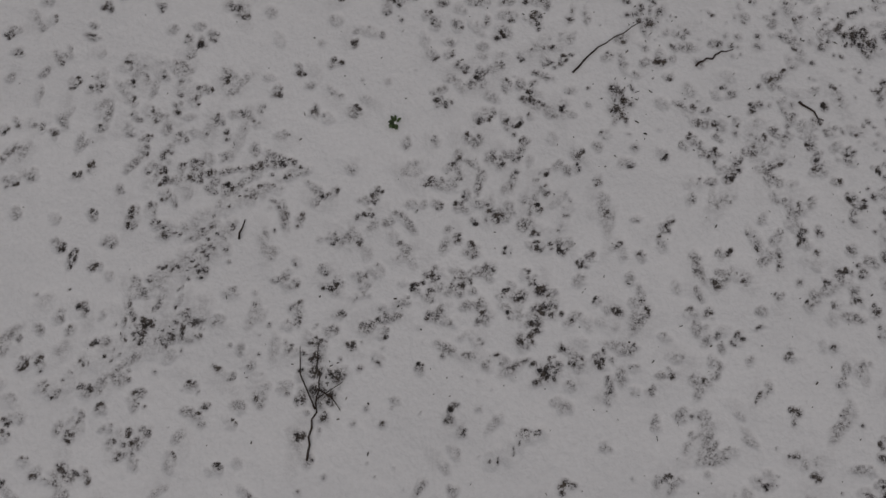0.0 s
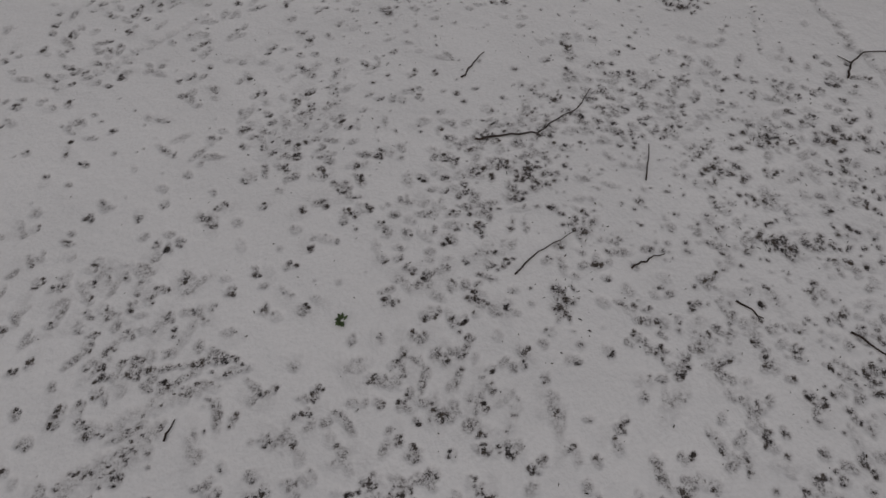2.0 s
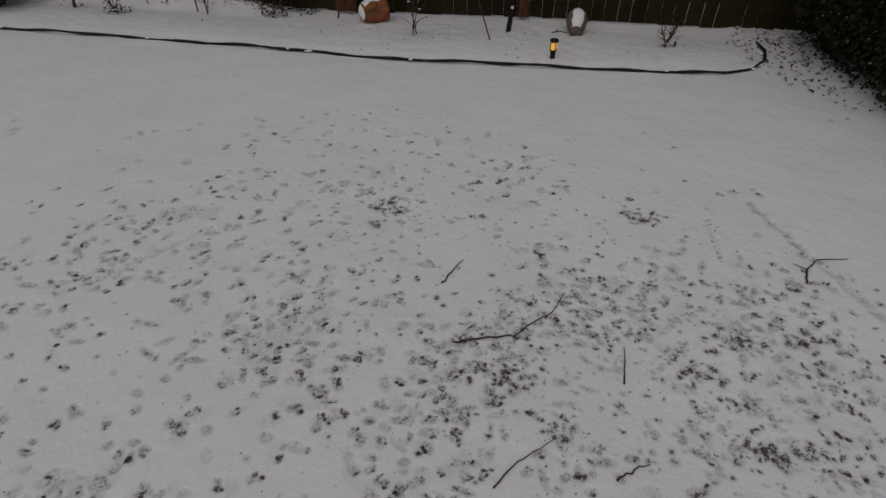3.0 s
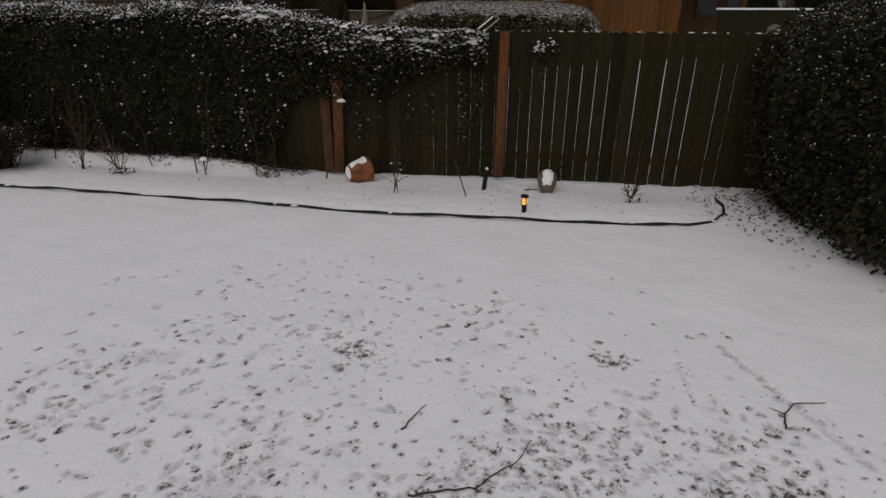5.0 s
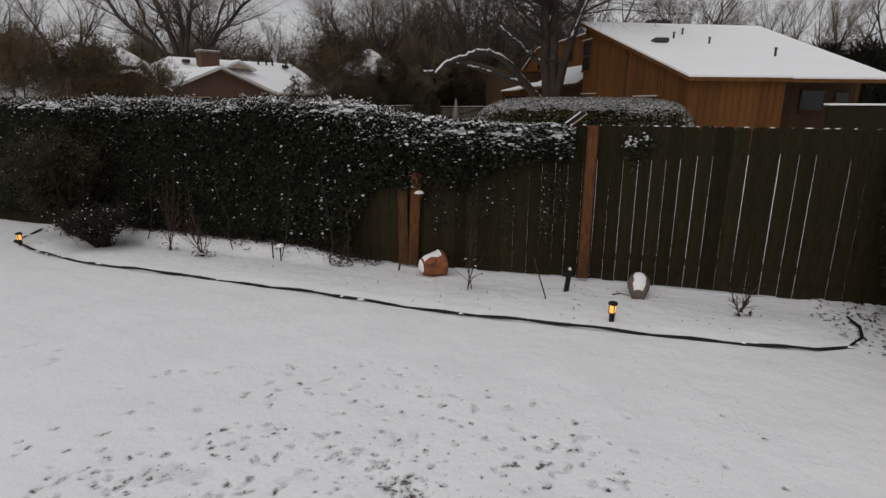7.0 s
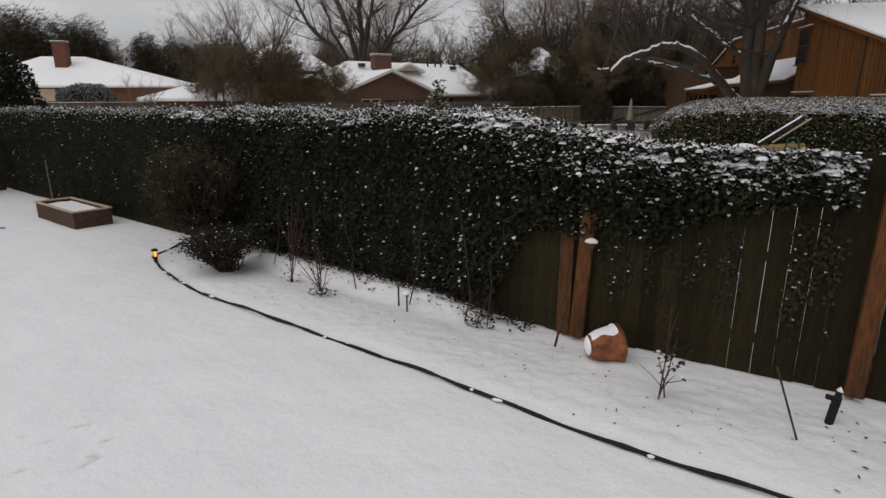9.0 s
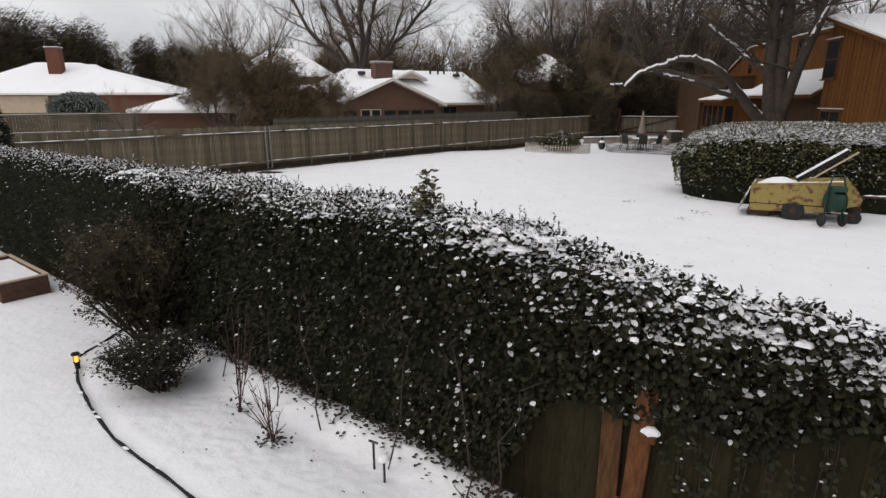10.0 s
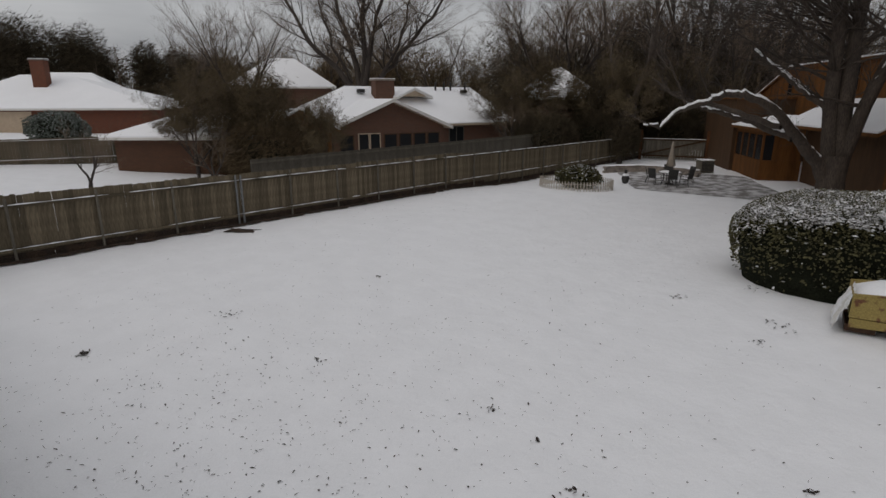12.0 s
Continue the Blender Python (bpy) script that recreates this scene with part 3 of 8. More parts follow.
def build_ground():
    verts, faces, bares = [], [], []
    count = 0

    def sheet(xs, ys, z, bare, hole=None):
        nonlocal count
        gx, gy = np.meshgrid(xs, ys)
        verts.append(np.stack([gx.ravel(), gy.ravel(), z.ravel()], 1))
        bares.append(bare.ravel())
        nx = len(xs)
        j, i = np.meshgrid(np.arange(len(ys) - 1), np.arange(nx - 1), indexing="ij")
        keep = np.ones(j.shape, bool)
        if hole:
            mx, my = (xs[:-1] + xs[1:]) / 2, (ys[:-1] + ys[1:]) / 2
            inside = (mx[None, :] > hole[0]) & (mx[None, :] < hole[1]) & (my[:, None] > hole[2]) & (my[:, None] < hole[3])
            keep = ~inside
        a = (count + j * nx + i)[keep]
        faces.append(np.stack([a, a + 1, a + nx + 1, a + nx], 1))
        count += gx.size

    xs, ys = np.linspace(FINE[0], FINE[1], 861), np.linspace(FINE[2], FINE[3], 861)
    bare, dent = trodden(xs, ys)
    gx, gy = np.meshgrid(xs, ys)
    sheet(xs, ys, ground_z(gx, gy) + dent, bare)

    def cuts(lo, a, b, hi, n0, n1, n2):
        return np.concatenate([np.linspace(lo, a, n0, endpoint=False), np.linspace(a, b, n1, endpoint=False), np.linspace(b, hi, n2)])

    xs = cuts(BROAD[0], FINE[0], FINE[1], BROAD[1], 120, 128, 65)
    ys = cuts(BROAD[2], FINE[2], FINE[3], BROAD[3], 42, 128, 100)
    gx, gy = np.meshgrid(xs, ys)
    rng = np.random.RandomState(4)
    z = ground_z(gx, gy)
    away = np.maximum.reduce([FINE[0] - gx, gx - FINE[1], FINE[2] - gy, gy - FINE[3]])
    rough = rng.normal(0, 1, z.shape) * 0.006 * np_step(0.05, 0.3, away) * np_step(0, 0.3, gy - edge_y(gx))
    few = (rng.rand(*z.shape) < 0.012) * np_step(0.1, 0.4, away) * (gy < edge_y(gx) - 0.15) * (1 - np_step(4.6, 5.4, gy)) * np_step(-5.5, -3.5, gx)
    sheet(xs, ys, z + rough - 0.012 * few, 0.5 * few, FINE)
    far = np.concatenate([np.linspace(-700, -90, 14, endpoint=False), np.linspace(-90, BROAD[0], 160, endpoint=False), np.linspace(BROAD[0], BROAD[1], 32, endpoint=False), np.linspace(BROAD[1], 60, 90, endpoint=False), np.linspace(60, 700, 14)])
    deep = np.concatenate([np.linspace(-700, -20, 8, endpoint=False), np.linspace(-20, BROAD[2], 20, endpoint=False), np.linspace(BROAD[2], BROAD[3], 24, endpoint=False), np.linspace(BROAD[3], 70, 170, endpoint=False), np.linspace(70, 900, 16)])
    gx, gy = np.meshgrid(far, deep)
    z = ground_z(gx, gy)
    near = (gx > -25) & (gx < 12) & (gy > 8.5) & (gy < 60)
    z = z + rng.normal(0, 1, z.shape) * 0.006 * near
    sheet(far, deep, z, np.zeros_like(z), BROAD)
    v, f = np.concatenate(verts), np.concatenate(faces)
    me = bpy.data.meshes.new("ground")
    me.vertices.add(len(v))
    me.vertices.foreach_set("co", v.ravel())
    me.loops.add(f.size)
    me.loops.foreach_set("vertex_index", f.ravel())
    me.polygons.add(len(f))
    me.polygons.foreach_set("loop_start", np.arange(0, f.size, 4))
    me.polygons.foreach_set("use_smooth", np.ones(len(f), bool))
    me.update(calc_edges=True)
    layer = me.attributes.new("bare", "FLOAT", "POINT")
    layer.data.foreach_set("value", np.concatenate(bares).astype(np.float32))
    me.materials.append(SNOW_GROUND)
    return tagged(new("ground", me), "thin snow over a lawn, trodden through with paw prints", "ground", kind="structure")


build_ground()


# ---- the near fence, overgrown ----
fence = thing("wooden_fence", "weathered dark wooden board fence with narrow gaps, partly overgrown", "fence")


GAPS = [0.05, 0.248, 0.416, 0.588, 0.748, 0.934, 1.111, 1.273, 1.43, 1.608, 1.764, 1.933, 2.093, 2.277, 2.446, 2.642, 2.822, 2.991, 3.153, 3.346, 3.517, 3.692, 3.86, 4.037, 4.219, 4.405, 4.587]
SHUT = (1.111, 2.093, 2.822, 3.86, 4.219)


def near_fence():
    rng = random.Random(5)
    shapes = []
    for k in range(5):
        w = rng.uniform(0.148, 0.162)
        ear = rng.uniform(0.02, 0.035)
        bm = bmesh.new()
        h = 2.05 + rng.uniform(-0.012, 0.012)
        prism(bm, [(-w / 2, 0), (w / 2, 0), (w / 2, h - ear), (w / 2 - ear, h), (-w / 2 + ear, h), (-w / 2, h - ear)], "y", -0.009, 0.009)
        ob = part("board", bm, FENCE_WOOD, fence)
        shapes.append((ob, w))
    # the first five stand as themselves, the rest are copies on the same meshes
    used = set()

    def board(k, x, stretch, tilt):
        yaw = -8.8 if x < -1.42 else -7.4 if x > 1.0 else -4.0
        m = pose(x, fy(x) + rng.uniform(-0.003, 0.003), -0.02 + rng.uniform(-0.012, 0.012), 0, tilt, rng.gauss(0, 0.5) + yaw) @ Matrix.Diagonal((stretch, 1, 1, 1))
        if k in used:
            twin(shapes[k][0], fence, m)
        else:
            shapes[k][0].matrix_basis = m
            used.add(k)

    x = -19.6
    while x < -1.5:
        k = rng.randrange(5)
        w = shapes[k][1]
        board(k, x + w / 2, 1.0, rng.gauss(0, 0.1))
        x += w + 0.001
    shut = round((GAPS[0] - x) / 0.165)
    # the open stretch: boards shrunk apart unevenly
    edges = [x + (GAPS[0] - x) * i / shut for i in range(shut)] + GAPS
    for a, b in zip(edges, edges[1:]):
        k = rng.randrange(5)
        gap = 0.001 if b in SHUT else 0.0 if b < 0.04 else 0.002 if b < 0.2 else 0.0055 if b < 0.3 else rng.uniform(0.0012, 0.0022) if b < 0.9 else rng.uniform(0.0018, 0.004) + 0.0022 * max(0.0, b - 1.2) + 0.003 * step(3.8, 4.1, b)
        lean = math.cos(math.radians(7.4 if b > 1.0 else 4.0))
        board(k, (a + b) / 2, (b - a - gap) / lean / shapes[k][1], rng.gauss(-0.15, 0.09) if b > 0.2 else rng.gauss(-0.1, 0.02))
    x = GAPS[-1]
    while x < 7.4:
        k = rng.randrange(5)
        board(k, x + shapes[k][1] / 2, 1.0, rng.gauss(0, 0.1))
        x += shapes[k][1] + 0.003
    for z in (0.32, 1.10, 1.77):
        bm = bmesh.new()
        box(bm, 0.02, 2.42, 0.012, 0.05, -0.045, 0.045, 0.004)
        part("rail", bm, OLD_WOOD, fence).matrix_basis = pose(-1.42, FENCE_Y, z, 0, 0, -4.0)
        if z == 1.10:
            continue
        bm = bmesh.new()
        box(bm, 0.02, 6.6, 0.012, 0.05, -0.045, 0.045, 0.004)
        part("rail", bm, OLD_WOOD, fence).matrix_basis = pose(1.0, fy(1.0), z, 0, 0, -7.4)
        bm = bmesh.new()
        box(bm, -18.4, 0.0, 0.012, 0.05, -0.045, 0.045, 0.004)
        part("rail", bm, OLD_WOOD, fence).matrix_basis = pose(-1.42, FENCE_Y, z, 0, 0, -8.8)
    for px, y, top, lean in ((1.02, fy(1.02) - 0.06, 2.02, 0.0), (-1.385, FENCE_Y - 0.07, 1.36, 2.5)):
        bm = bmesh.new()
        w = 0.067 if px > 0 else 0.072
        box(bm, -w, w, -0.04, 0.04, 0, top, 0.006)
        o = part("post", bm, POST_WOOD, fence, "orange-brown wooden fence post")
        o.matrix_basis = pose(px, y, 0.0, 0, lean, 0)
    bm = bmesh.new()
    box(bm, -0.075, 0.075, -0.012, 0.012, -0.02, 1.35, 0.004)
    o = part("board", bm, WORN_POST, fence, "dim brown board beside the short post")
    o.matrix_basis = pose(-1.545, FENCE_Y - 0.03, 0, 0, 0, -8)
    bm = bmesh.new()
    box(bm, -0.05, 0.05, -0.10, 0.03, 1.00, 1.06, 0.01)
    o = part("bracket", bm, POST_WOOD, fence, "wooden bracket capped with snow")
    o.matrix_basis = pose(-1.29, FENCE_Y - 0.08, 0)
    cap = Soup()
    cap.dome((-1.28, FENCE_Y - 0.12, 1.065), 0.06, 0.055, 0.038, rng)
    cap.link("bracket_snow", SNOW, fence, stuff=False)
    bm = bmesh.new()
    box(bm, -0.06, 0.06, -0.06, 0.06, 0, 2.02, 0.006)
    lathe(bm, [(0.05, 2.0), (0.08, 2.03), (0.085, 2.08), (0.055, 2.12), (0.01, 2.135)], 10)
    o = part("post", bm, GREY_WOOD, fence, "grey gate post with a rounded cap")
    o.matrix_basis = pose(4.45, fy(4.45) + 0.16, 0.0)
    # thin ledge of snow on the board tops
    rim = Soup()
    x = -0.2
    while x < 4.7:
        w = rng.uniform(0.05, 0.12)
        rim.clump((x, fy(x), FENCE_TOP - 0.004), w * 0.55, 0.012, rng.uniform(0.006, 0.014), rng)
        x += rng.uniform(0.09, 0.24)
    rim.link("snow_cap", SNOW, fence)


near_fence()

# a brown side fence closes the yard behind the planter
side = thing("side_fence", "dark brown wooden side fence closing the yard", "fence", pose(-18.6, 1.6, 0))
bm = bmesh.new()
box(bm, 0, 0.04, 0, 0.235, 0, 1.85, 0.004)
plank = part("board", bm, DIM_POST, side)
for i in range(1, 34):
    twin(plank, side, pose(0, i * 0.25, 0.01 * (i % 3)))
for z in (0.4, 1.5):
    bm = bmesh.new()
    box(bm, -0.045, -0.003, 0, 8.45, z, z + 0.09)
    part("rail", bm, DIM_POST, side)


def leafy(soup, snow, rng, spots, length, width, droop=0.5, snowy=0.1, lump=0.03, many=0.45, flake=1.0):
    """Leaves at (place, outward direction, snow share)."""
    for p, out, share in spots:
        d = Vector((rng.gauss(0, 0.6), rng.gauss(0, 0.6), rng.gauss(0, 0.5) - droop)) + out * rng.uniform(0.5, 1.1)
        size = rng.uniform(0.65, 1.35)
        up = out + Vector((rng.gauss(0, 0.4), rng.gauss(0, 0.4), 0.5 + rng.gauss(0, 0.4)))
        soup.leaf(p, d, up, length * size, width * size)
        if rng.random() < share * snowy * 1.5:
            d2 = Vector((d.x, d.y, d.z * 0.6))
            snow.leaf(Vector(p) + Vector((0, 0, 0.012)) + out * 0.008, d2, Vector((out.x * 0.5, out.y * 0.5, 1.0)), flake * length * size * rng.uniform(0.5, 0.95), flake * width * size * rng.uniform(0.7, 1.15))
        for _ in range(int(share * snowy * many + rng.random())):
            q = Vector(p) + out * rng.uniform(0.0, 0.03) + (Vector((rng.gauss(0, 0.02), rng.gauss(0, 0.02), 0)) if many > 1 else Vector())
            s = lump * rng.uniform(0.5, 1.3)
            snow.clump((q.x, q.y, q.z), s * rng.uniform(0.8, 1.6), s, s * rng.uniform(0.35, 0.8), rng)


def hedge_front(x, z):
    """How far the vine stands out in front of the fence."""
    bulge = 0.08 + 0.06 * noise.noise(Vector((x * 1.1, z * 1.3, 0.5))) + 0.06 * noise.noise(Vector((x * 3.1, z * 3.3, 4.5)))
    return bulge + 0.04 * step(1.3, 1.8, z) - 0.09 * step(0.45, 0.0, z)


def hedge_back(x):
    return 0.04 + 0.22 * step(0.1, -0.6, x) + 0.22 * step(-0.7, -1.8, x) + 0.16 * step(-1.9, -4.2, x)


def hedge_top(x):
    base = 2.30 - 0.25 * step(-2.8, -0.6, x) - 0.03 * step(-0.5, 0.2, x)
    return base + 0.06 * noise.noise(Vector((x * 0.9, 7.0, 0))) + 0.04 * noise.noise(Vector((x * 3.3, 2.0, 0)))


def hedge_low(x):
    """Lower edge of the leaves: at the ground on the older stretch, rising towards the open fence."""
    if x < -2.6:
        return 0.03 + 0.06 * step(-2.8, -3.6, x)
    if x < -1.9:
        return 0.03 + 1.07 * step(-2.6, -1.9, x)
    return min(2.1, 1.12 + 0.52 * step(-1.2, 0.7, x) + 0.12 * noise.noise(Vector((x * 2.3, 1.0, 6.0))))


def vine_hedge():
    rng = random.Random(21)
    ob = thing("ivy_hedge", "dark evergreen climber smothering the fence, dusted with snow", "hedge")
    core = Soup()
    # a near-black hull that stops see-through, its colour standing for shade inside
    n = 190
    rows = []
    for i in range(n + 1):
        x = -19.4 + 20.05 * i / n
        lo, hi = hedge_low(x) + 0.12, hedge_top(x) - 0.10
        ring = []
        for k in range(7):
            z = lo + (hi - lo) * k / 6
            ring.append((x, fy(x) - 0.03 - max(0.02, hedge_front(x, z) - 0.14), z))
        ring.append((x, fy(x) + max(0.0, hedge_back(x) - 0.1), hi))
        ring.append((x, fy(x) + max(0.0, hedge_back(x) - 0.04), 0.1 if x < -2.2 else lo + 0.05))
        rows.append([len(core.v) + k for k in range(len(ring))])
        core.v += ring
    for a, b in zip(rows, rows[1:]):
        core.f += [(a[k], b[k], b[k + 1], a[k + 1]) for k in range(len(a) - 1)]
    core.link("branch_mass", SHADED_CORE, ob, smooth=True)
    leaves, snow, bright = Soup(), Soup(), Soup()
    spots = []
    while len(spots) < 47000:
        x = rng.uniform(-19.4, 0.78) if rng.random() < 0.35 else rng.uniform(-8.0, 0.78)
        lo, hi = hedge_low(x), hedge_top(x)
        if lo >= hi - 0.05:
            continue
        z = rng.uniform(lo, hi)
        if x > -0.9 and z < 1.65 and rng.random() < 0.35 * step(-0.9, 0.5, x):
            continue
        y = fy(x) - hedge_front(x, z) - rng.uniform(-0.09, 0.05)
        low_share = (0.09 + 0.03 * step(-5.0, -1.0, x)) + 0.2 * noise.noise(Vector((x * 2, z * 2, 1.0)))
        near = step(-4.2, -1.8, x)
        deep = (hedge_top(x) - z) / (0.48 + 0.16 * near) + 0.3 * noise.noise(Vector((x * 3.1, z * 3.1, 2.0)))
        share = max(0.05, low_share) + (1.5 + 0.5 * near) * step(1.0, 0.0, deep) ** 1.7
        spots.append(((x, y, z), Vector((0, -1, 0.25)), share))
    old = [q for q in spots if q[0][0] < -3.6]
    young = [q for q in spots if q[0][0] >= -3.6]
    leafy(leaves, snow, rng, old, 0.049, 0.030, 0.5, 0.17, 0.013, 0.22)
    # snow bends and coats whole leaves on the newer growth
    leafy(leaves, snow, rng, young, 0.054, 0.033, 0.5, 0.19, 0.012, 0.3, 1.12)
    for q, out, share in young:
        if share > 0.5 and rng.random() < 0.009 * share:
            r = rng.uniform(0.018, 0.036)
            snow.dome((q[0], q[1] - 0.03, q[2]), r * rng.uniform(0.9, 1.6), r * 0.8, r * rng.uniform(0.5, 0.9), rng)
    spots = []
    while len(spots) < 20000:
        x = rng.uniform(-19.4, 0.7) if rng.random() < 0.3 else rng.uniform(-7.5, 0.7)
        back = hedge_back(x)
        y = fy(x) + rng.uniform(-0.11, back + 0.05)
        mid = (back - 0.11) / 2
        z = hedge_top(x) - 0.05 - 0.5 * max(0, abs(y - fy(x) - mid) - (back + 0.11) / 2 + 0.2) + rng.gauss(0, 0.035)
        spots.append(((x, y, z), Vector((0, 0.6 * (y - fy(x)), 1.0)), 3.6 * (0.55 + 0.5 * noise.noise(Vector((x * 2.2, y * 3, 8.0)))) * (0.35 + 0.65 * step(-0.16, 0.12, y - fy(x)))))
    cap = Soup()
    leafy(leaves, cap, rng, spots, 0.047, 0.028, 0.1, 0.2, 0.016, 1.5)
    # soft pads of snow lying over the leaves, leaves poking through between them
    for _ in range(4600):
        x = rng.uniform(-9.0, 0.7) if rng.random() < 0.4 else rng.uniform(-4.5, 0.7)
        y = fy(x) + rng.uniform(-0.12, hedge_back(x) + 0.03)
        if noise.noise(Vector((x * 2.3, y * 3.0, 4.0))) < -0.02:
            continue
        r = rng.uniform(0.025, 0.075)
        edge = max(0.0, abs(y - fy(x) - (hedge_back(x) - 0.1) / 2) - hedge_back(x) / 2 + 0.1)
        cap.dome((x, y, hedge_top(x) - 0.045 - 0.5 * edge + rng.gauss(0, 0.015)), r * rng.uniform(0.9, 1.5), r, r * rng.uniform(0.3, 0.55), rng)
    cap.link("snow_cap", SNOW, ob, "loose snow lying along the top", smooth=True)
    # upright sprigs along the top
    sprig = Soup()
    for i in range(330):
        x = rng.uniform(-10.0, 0.6)
        y = fy(x) + rng.uniform(-0.2, hedge_back(x))
        z0 = hedge_top(x) - 0.08
        h = rng.uniform(0.06, 0.20) * (1.0 - 0.35 * step(-2.4, -1.2, x))
        lean = Vector((rng.gauss(0, 0.25), rng.gauss(0, 0.25), 1)).normalized()
        a = Vector((x, y, z0))
        sprig.tube([a, a + lean * h], [0.003, 0.0015], 3, False)
        for k in range(6):
            q = a + lean * (h * (0.35 + 0.65 * k / 5))
            leaves.leaf(q, Vector((rng.gauss(0, 1), rng.gauss(0, 1), 0.5)), (0, 0, 1), 0.034, 0.018)
            if rng.random() < 0.4:
                snow.clump((q.x, q.y, q.z), 0.014, 0.014, 0.012, rng)
    # two taller shoots with broad pale leaves
    for sx, sy, h in ((-3.3, 7.94, 0.41), (-3.25, 7.96, 0.32), (-3.36, 7.93, 0.26)):
        a = Vector((sx, sy, hedge_top(sx) - 0.12))
        sprig.tube([a, a + Vector((0.02, 0, h * 0.5)), a + Vector((0.0, 0.01, h + 0.1))], [0.007, 0.005, 0.003], 5, False)
        for k in range(60):
            q = a + Vector((rng.gauss(0, 0.032), rng.gauss(0, 0.032), 0.08 + h * rng.random()))
            bright.leaf(q, Vector((rng.gauss(0, 1), rng.gauss(0, 1), rng.gauss(0.1, 0.4))), (0, -0.5, 1), 0.06, 0.047)
            if rng.random() < 0.35:
                snow.clump((q.x, q.y, q.z + 0.01), 0.022, 0.02, 0.012, rng)
    # bare canes leaning up the front
    for sx, sy, lx, ly, h in ((-2.3, 7.22, 0.1, 0.1, 1.2), (-2.55, 7.3, -0.25, 0.12, 1.4), (-3.4, 7.45, 0.2, 0.05, 1.3), (-5.1, 7.75, -0.1, 0.1, 1.1), (-4.4, 7.62, -0.3, 0.1, 1.2), (-6.1, 7.95, 0.25, 0.05, 1.2)):
        a = Vector((sx, sy, 0.02))
        pts = [a + Vector((lx * t * t + rng.gauss(0, 0.035), ly * t + rng.gauss(0, 0.02), h * t)) for t in (0, 0.2, 0.4, 0.6, 0.8, 1.0)]
        sprig.tube(pts, [0.008, 0.008, 0.007, 0.006, 0.005, 0.003], 5, False)
        for _ in range(5):
            p = rng.choice(pts[1:])
            sprig.tube([p, p + Vector((rng.gauss(0, 0.12), rng.gauss(-0.03, 0.05), rng.uniform(0.05, 0.25)))], [0.004, 0.0015], 3, False)
    leaves.link("foliage", IVY_LEAF, ob)
    bright.link("shoot_foliage", OLIVE_LEAF, ob, "broad olive-green leaves of tall shoots")
    sprig.link("cane_growth", WET_TWIG, ob)
    snow.link("snow_dusting", DUSTING, ob, "clumps of fresh snow on the leaves")
    return ob


vine_hedge()


def wall_ivy():
    """A small clump of climber that hangs on the open boards."""
    rng = random.Random(8)
    ob = thing("climbing_ivy", "sparse ivy clump with snow clinging to the fence boards", "ivy")
    leaves, snow = Soup(), Soup()
    for cx, cz, r, n in ((1.50, 1.80, 0.11, 60), (1.69, 1.84, 0.10, 50), (1.58, 1.71, 0.08, 30), (1.56, 1.57, 0.06, 14)):
        for _ in range(n):
            p = (rng.gauss(cx, r * 0.6), fy(1.5) - 0.02 - rng.uniform(0, 0.07), rng.gauss(cz, r * 0.6))
            leaves.leaf(p, (rng.gauss(0, 1), -0.5, rng.gauss(-0.3, 1)), (0, -1, 0.4), 0.05, 0.035)
    for cx, cz, r, n in ((1.49, 1.82, 0.05, 22), (1.67, 1.86, 0.03, 8)):
        for _ in range(n):
            snow.clump((rng.gauss(cx, r), fy(1.5) - 0.07 - rng.uniform(0, 0.03), rng.gauss(cz, r)), 0.025, 0.02, 0.016, rng)
    # thin strands that hang down the boards nearer the post
    strand = Soup()
    for _ in range(26):
        x = rng.uniform(-1.2, 0.85)
        z = rng.uniform(1.2, 1.7)
        pts = []
        for k in range(7):
            pts.append((x + 0.02 * math.sin(k + x * 9), fy(x) - 0.022, z - k * rng.uniform(0.08, 0.15)))
        strand.tube(pts, [0.003] * 7, 3, False)
        for p in pts:
            for _k in range(5):
                leaves.leaf((p[0] + rng.gauss(0, 0.025), p[1] - 0.01, p[2] + rng.gauss(0, 0.04)), (rng.gauss(0, 1), -0.6, -0.6), (0, -1, 0.3), 0.042, 0.03)
            if rng.random() < 0.3:
                snow.clump((p[0] + rng.gauss(0, 0.02), p[1] - 0.03, p[2]), 0.013, 0.012, 0.010, rng)
    leaves.link("foliage", IVY_LEAF, ob)
    strand.link("branch_mass", WET_TWIG, ob)
    snow.link("snow_dusting", DUSTING, ob)


wall_ivy()


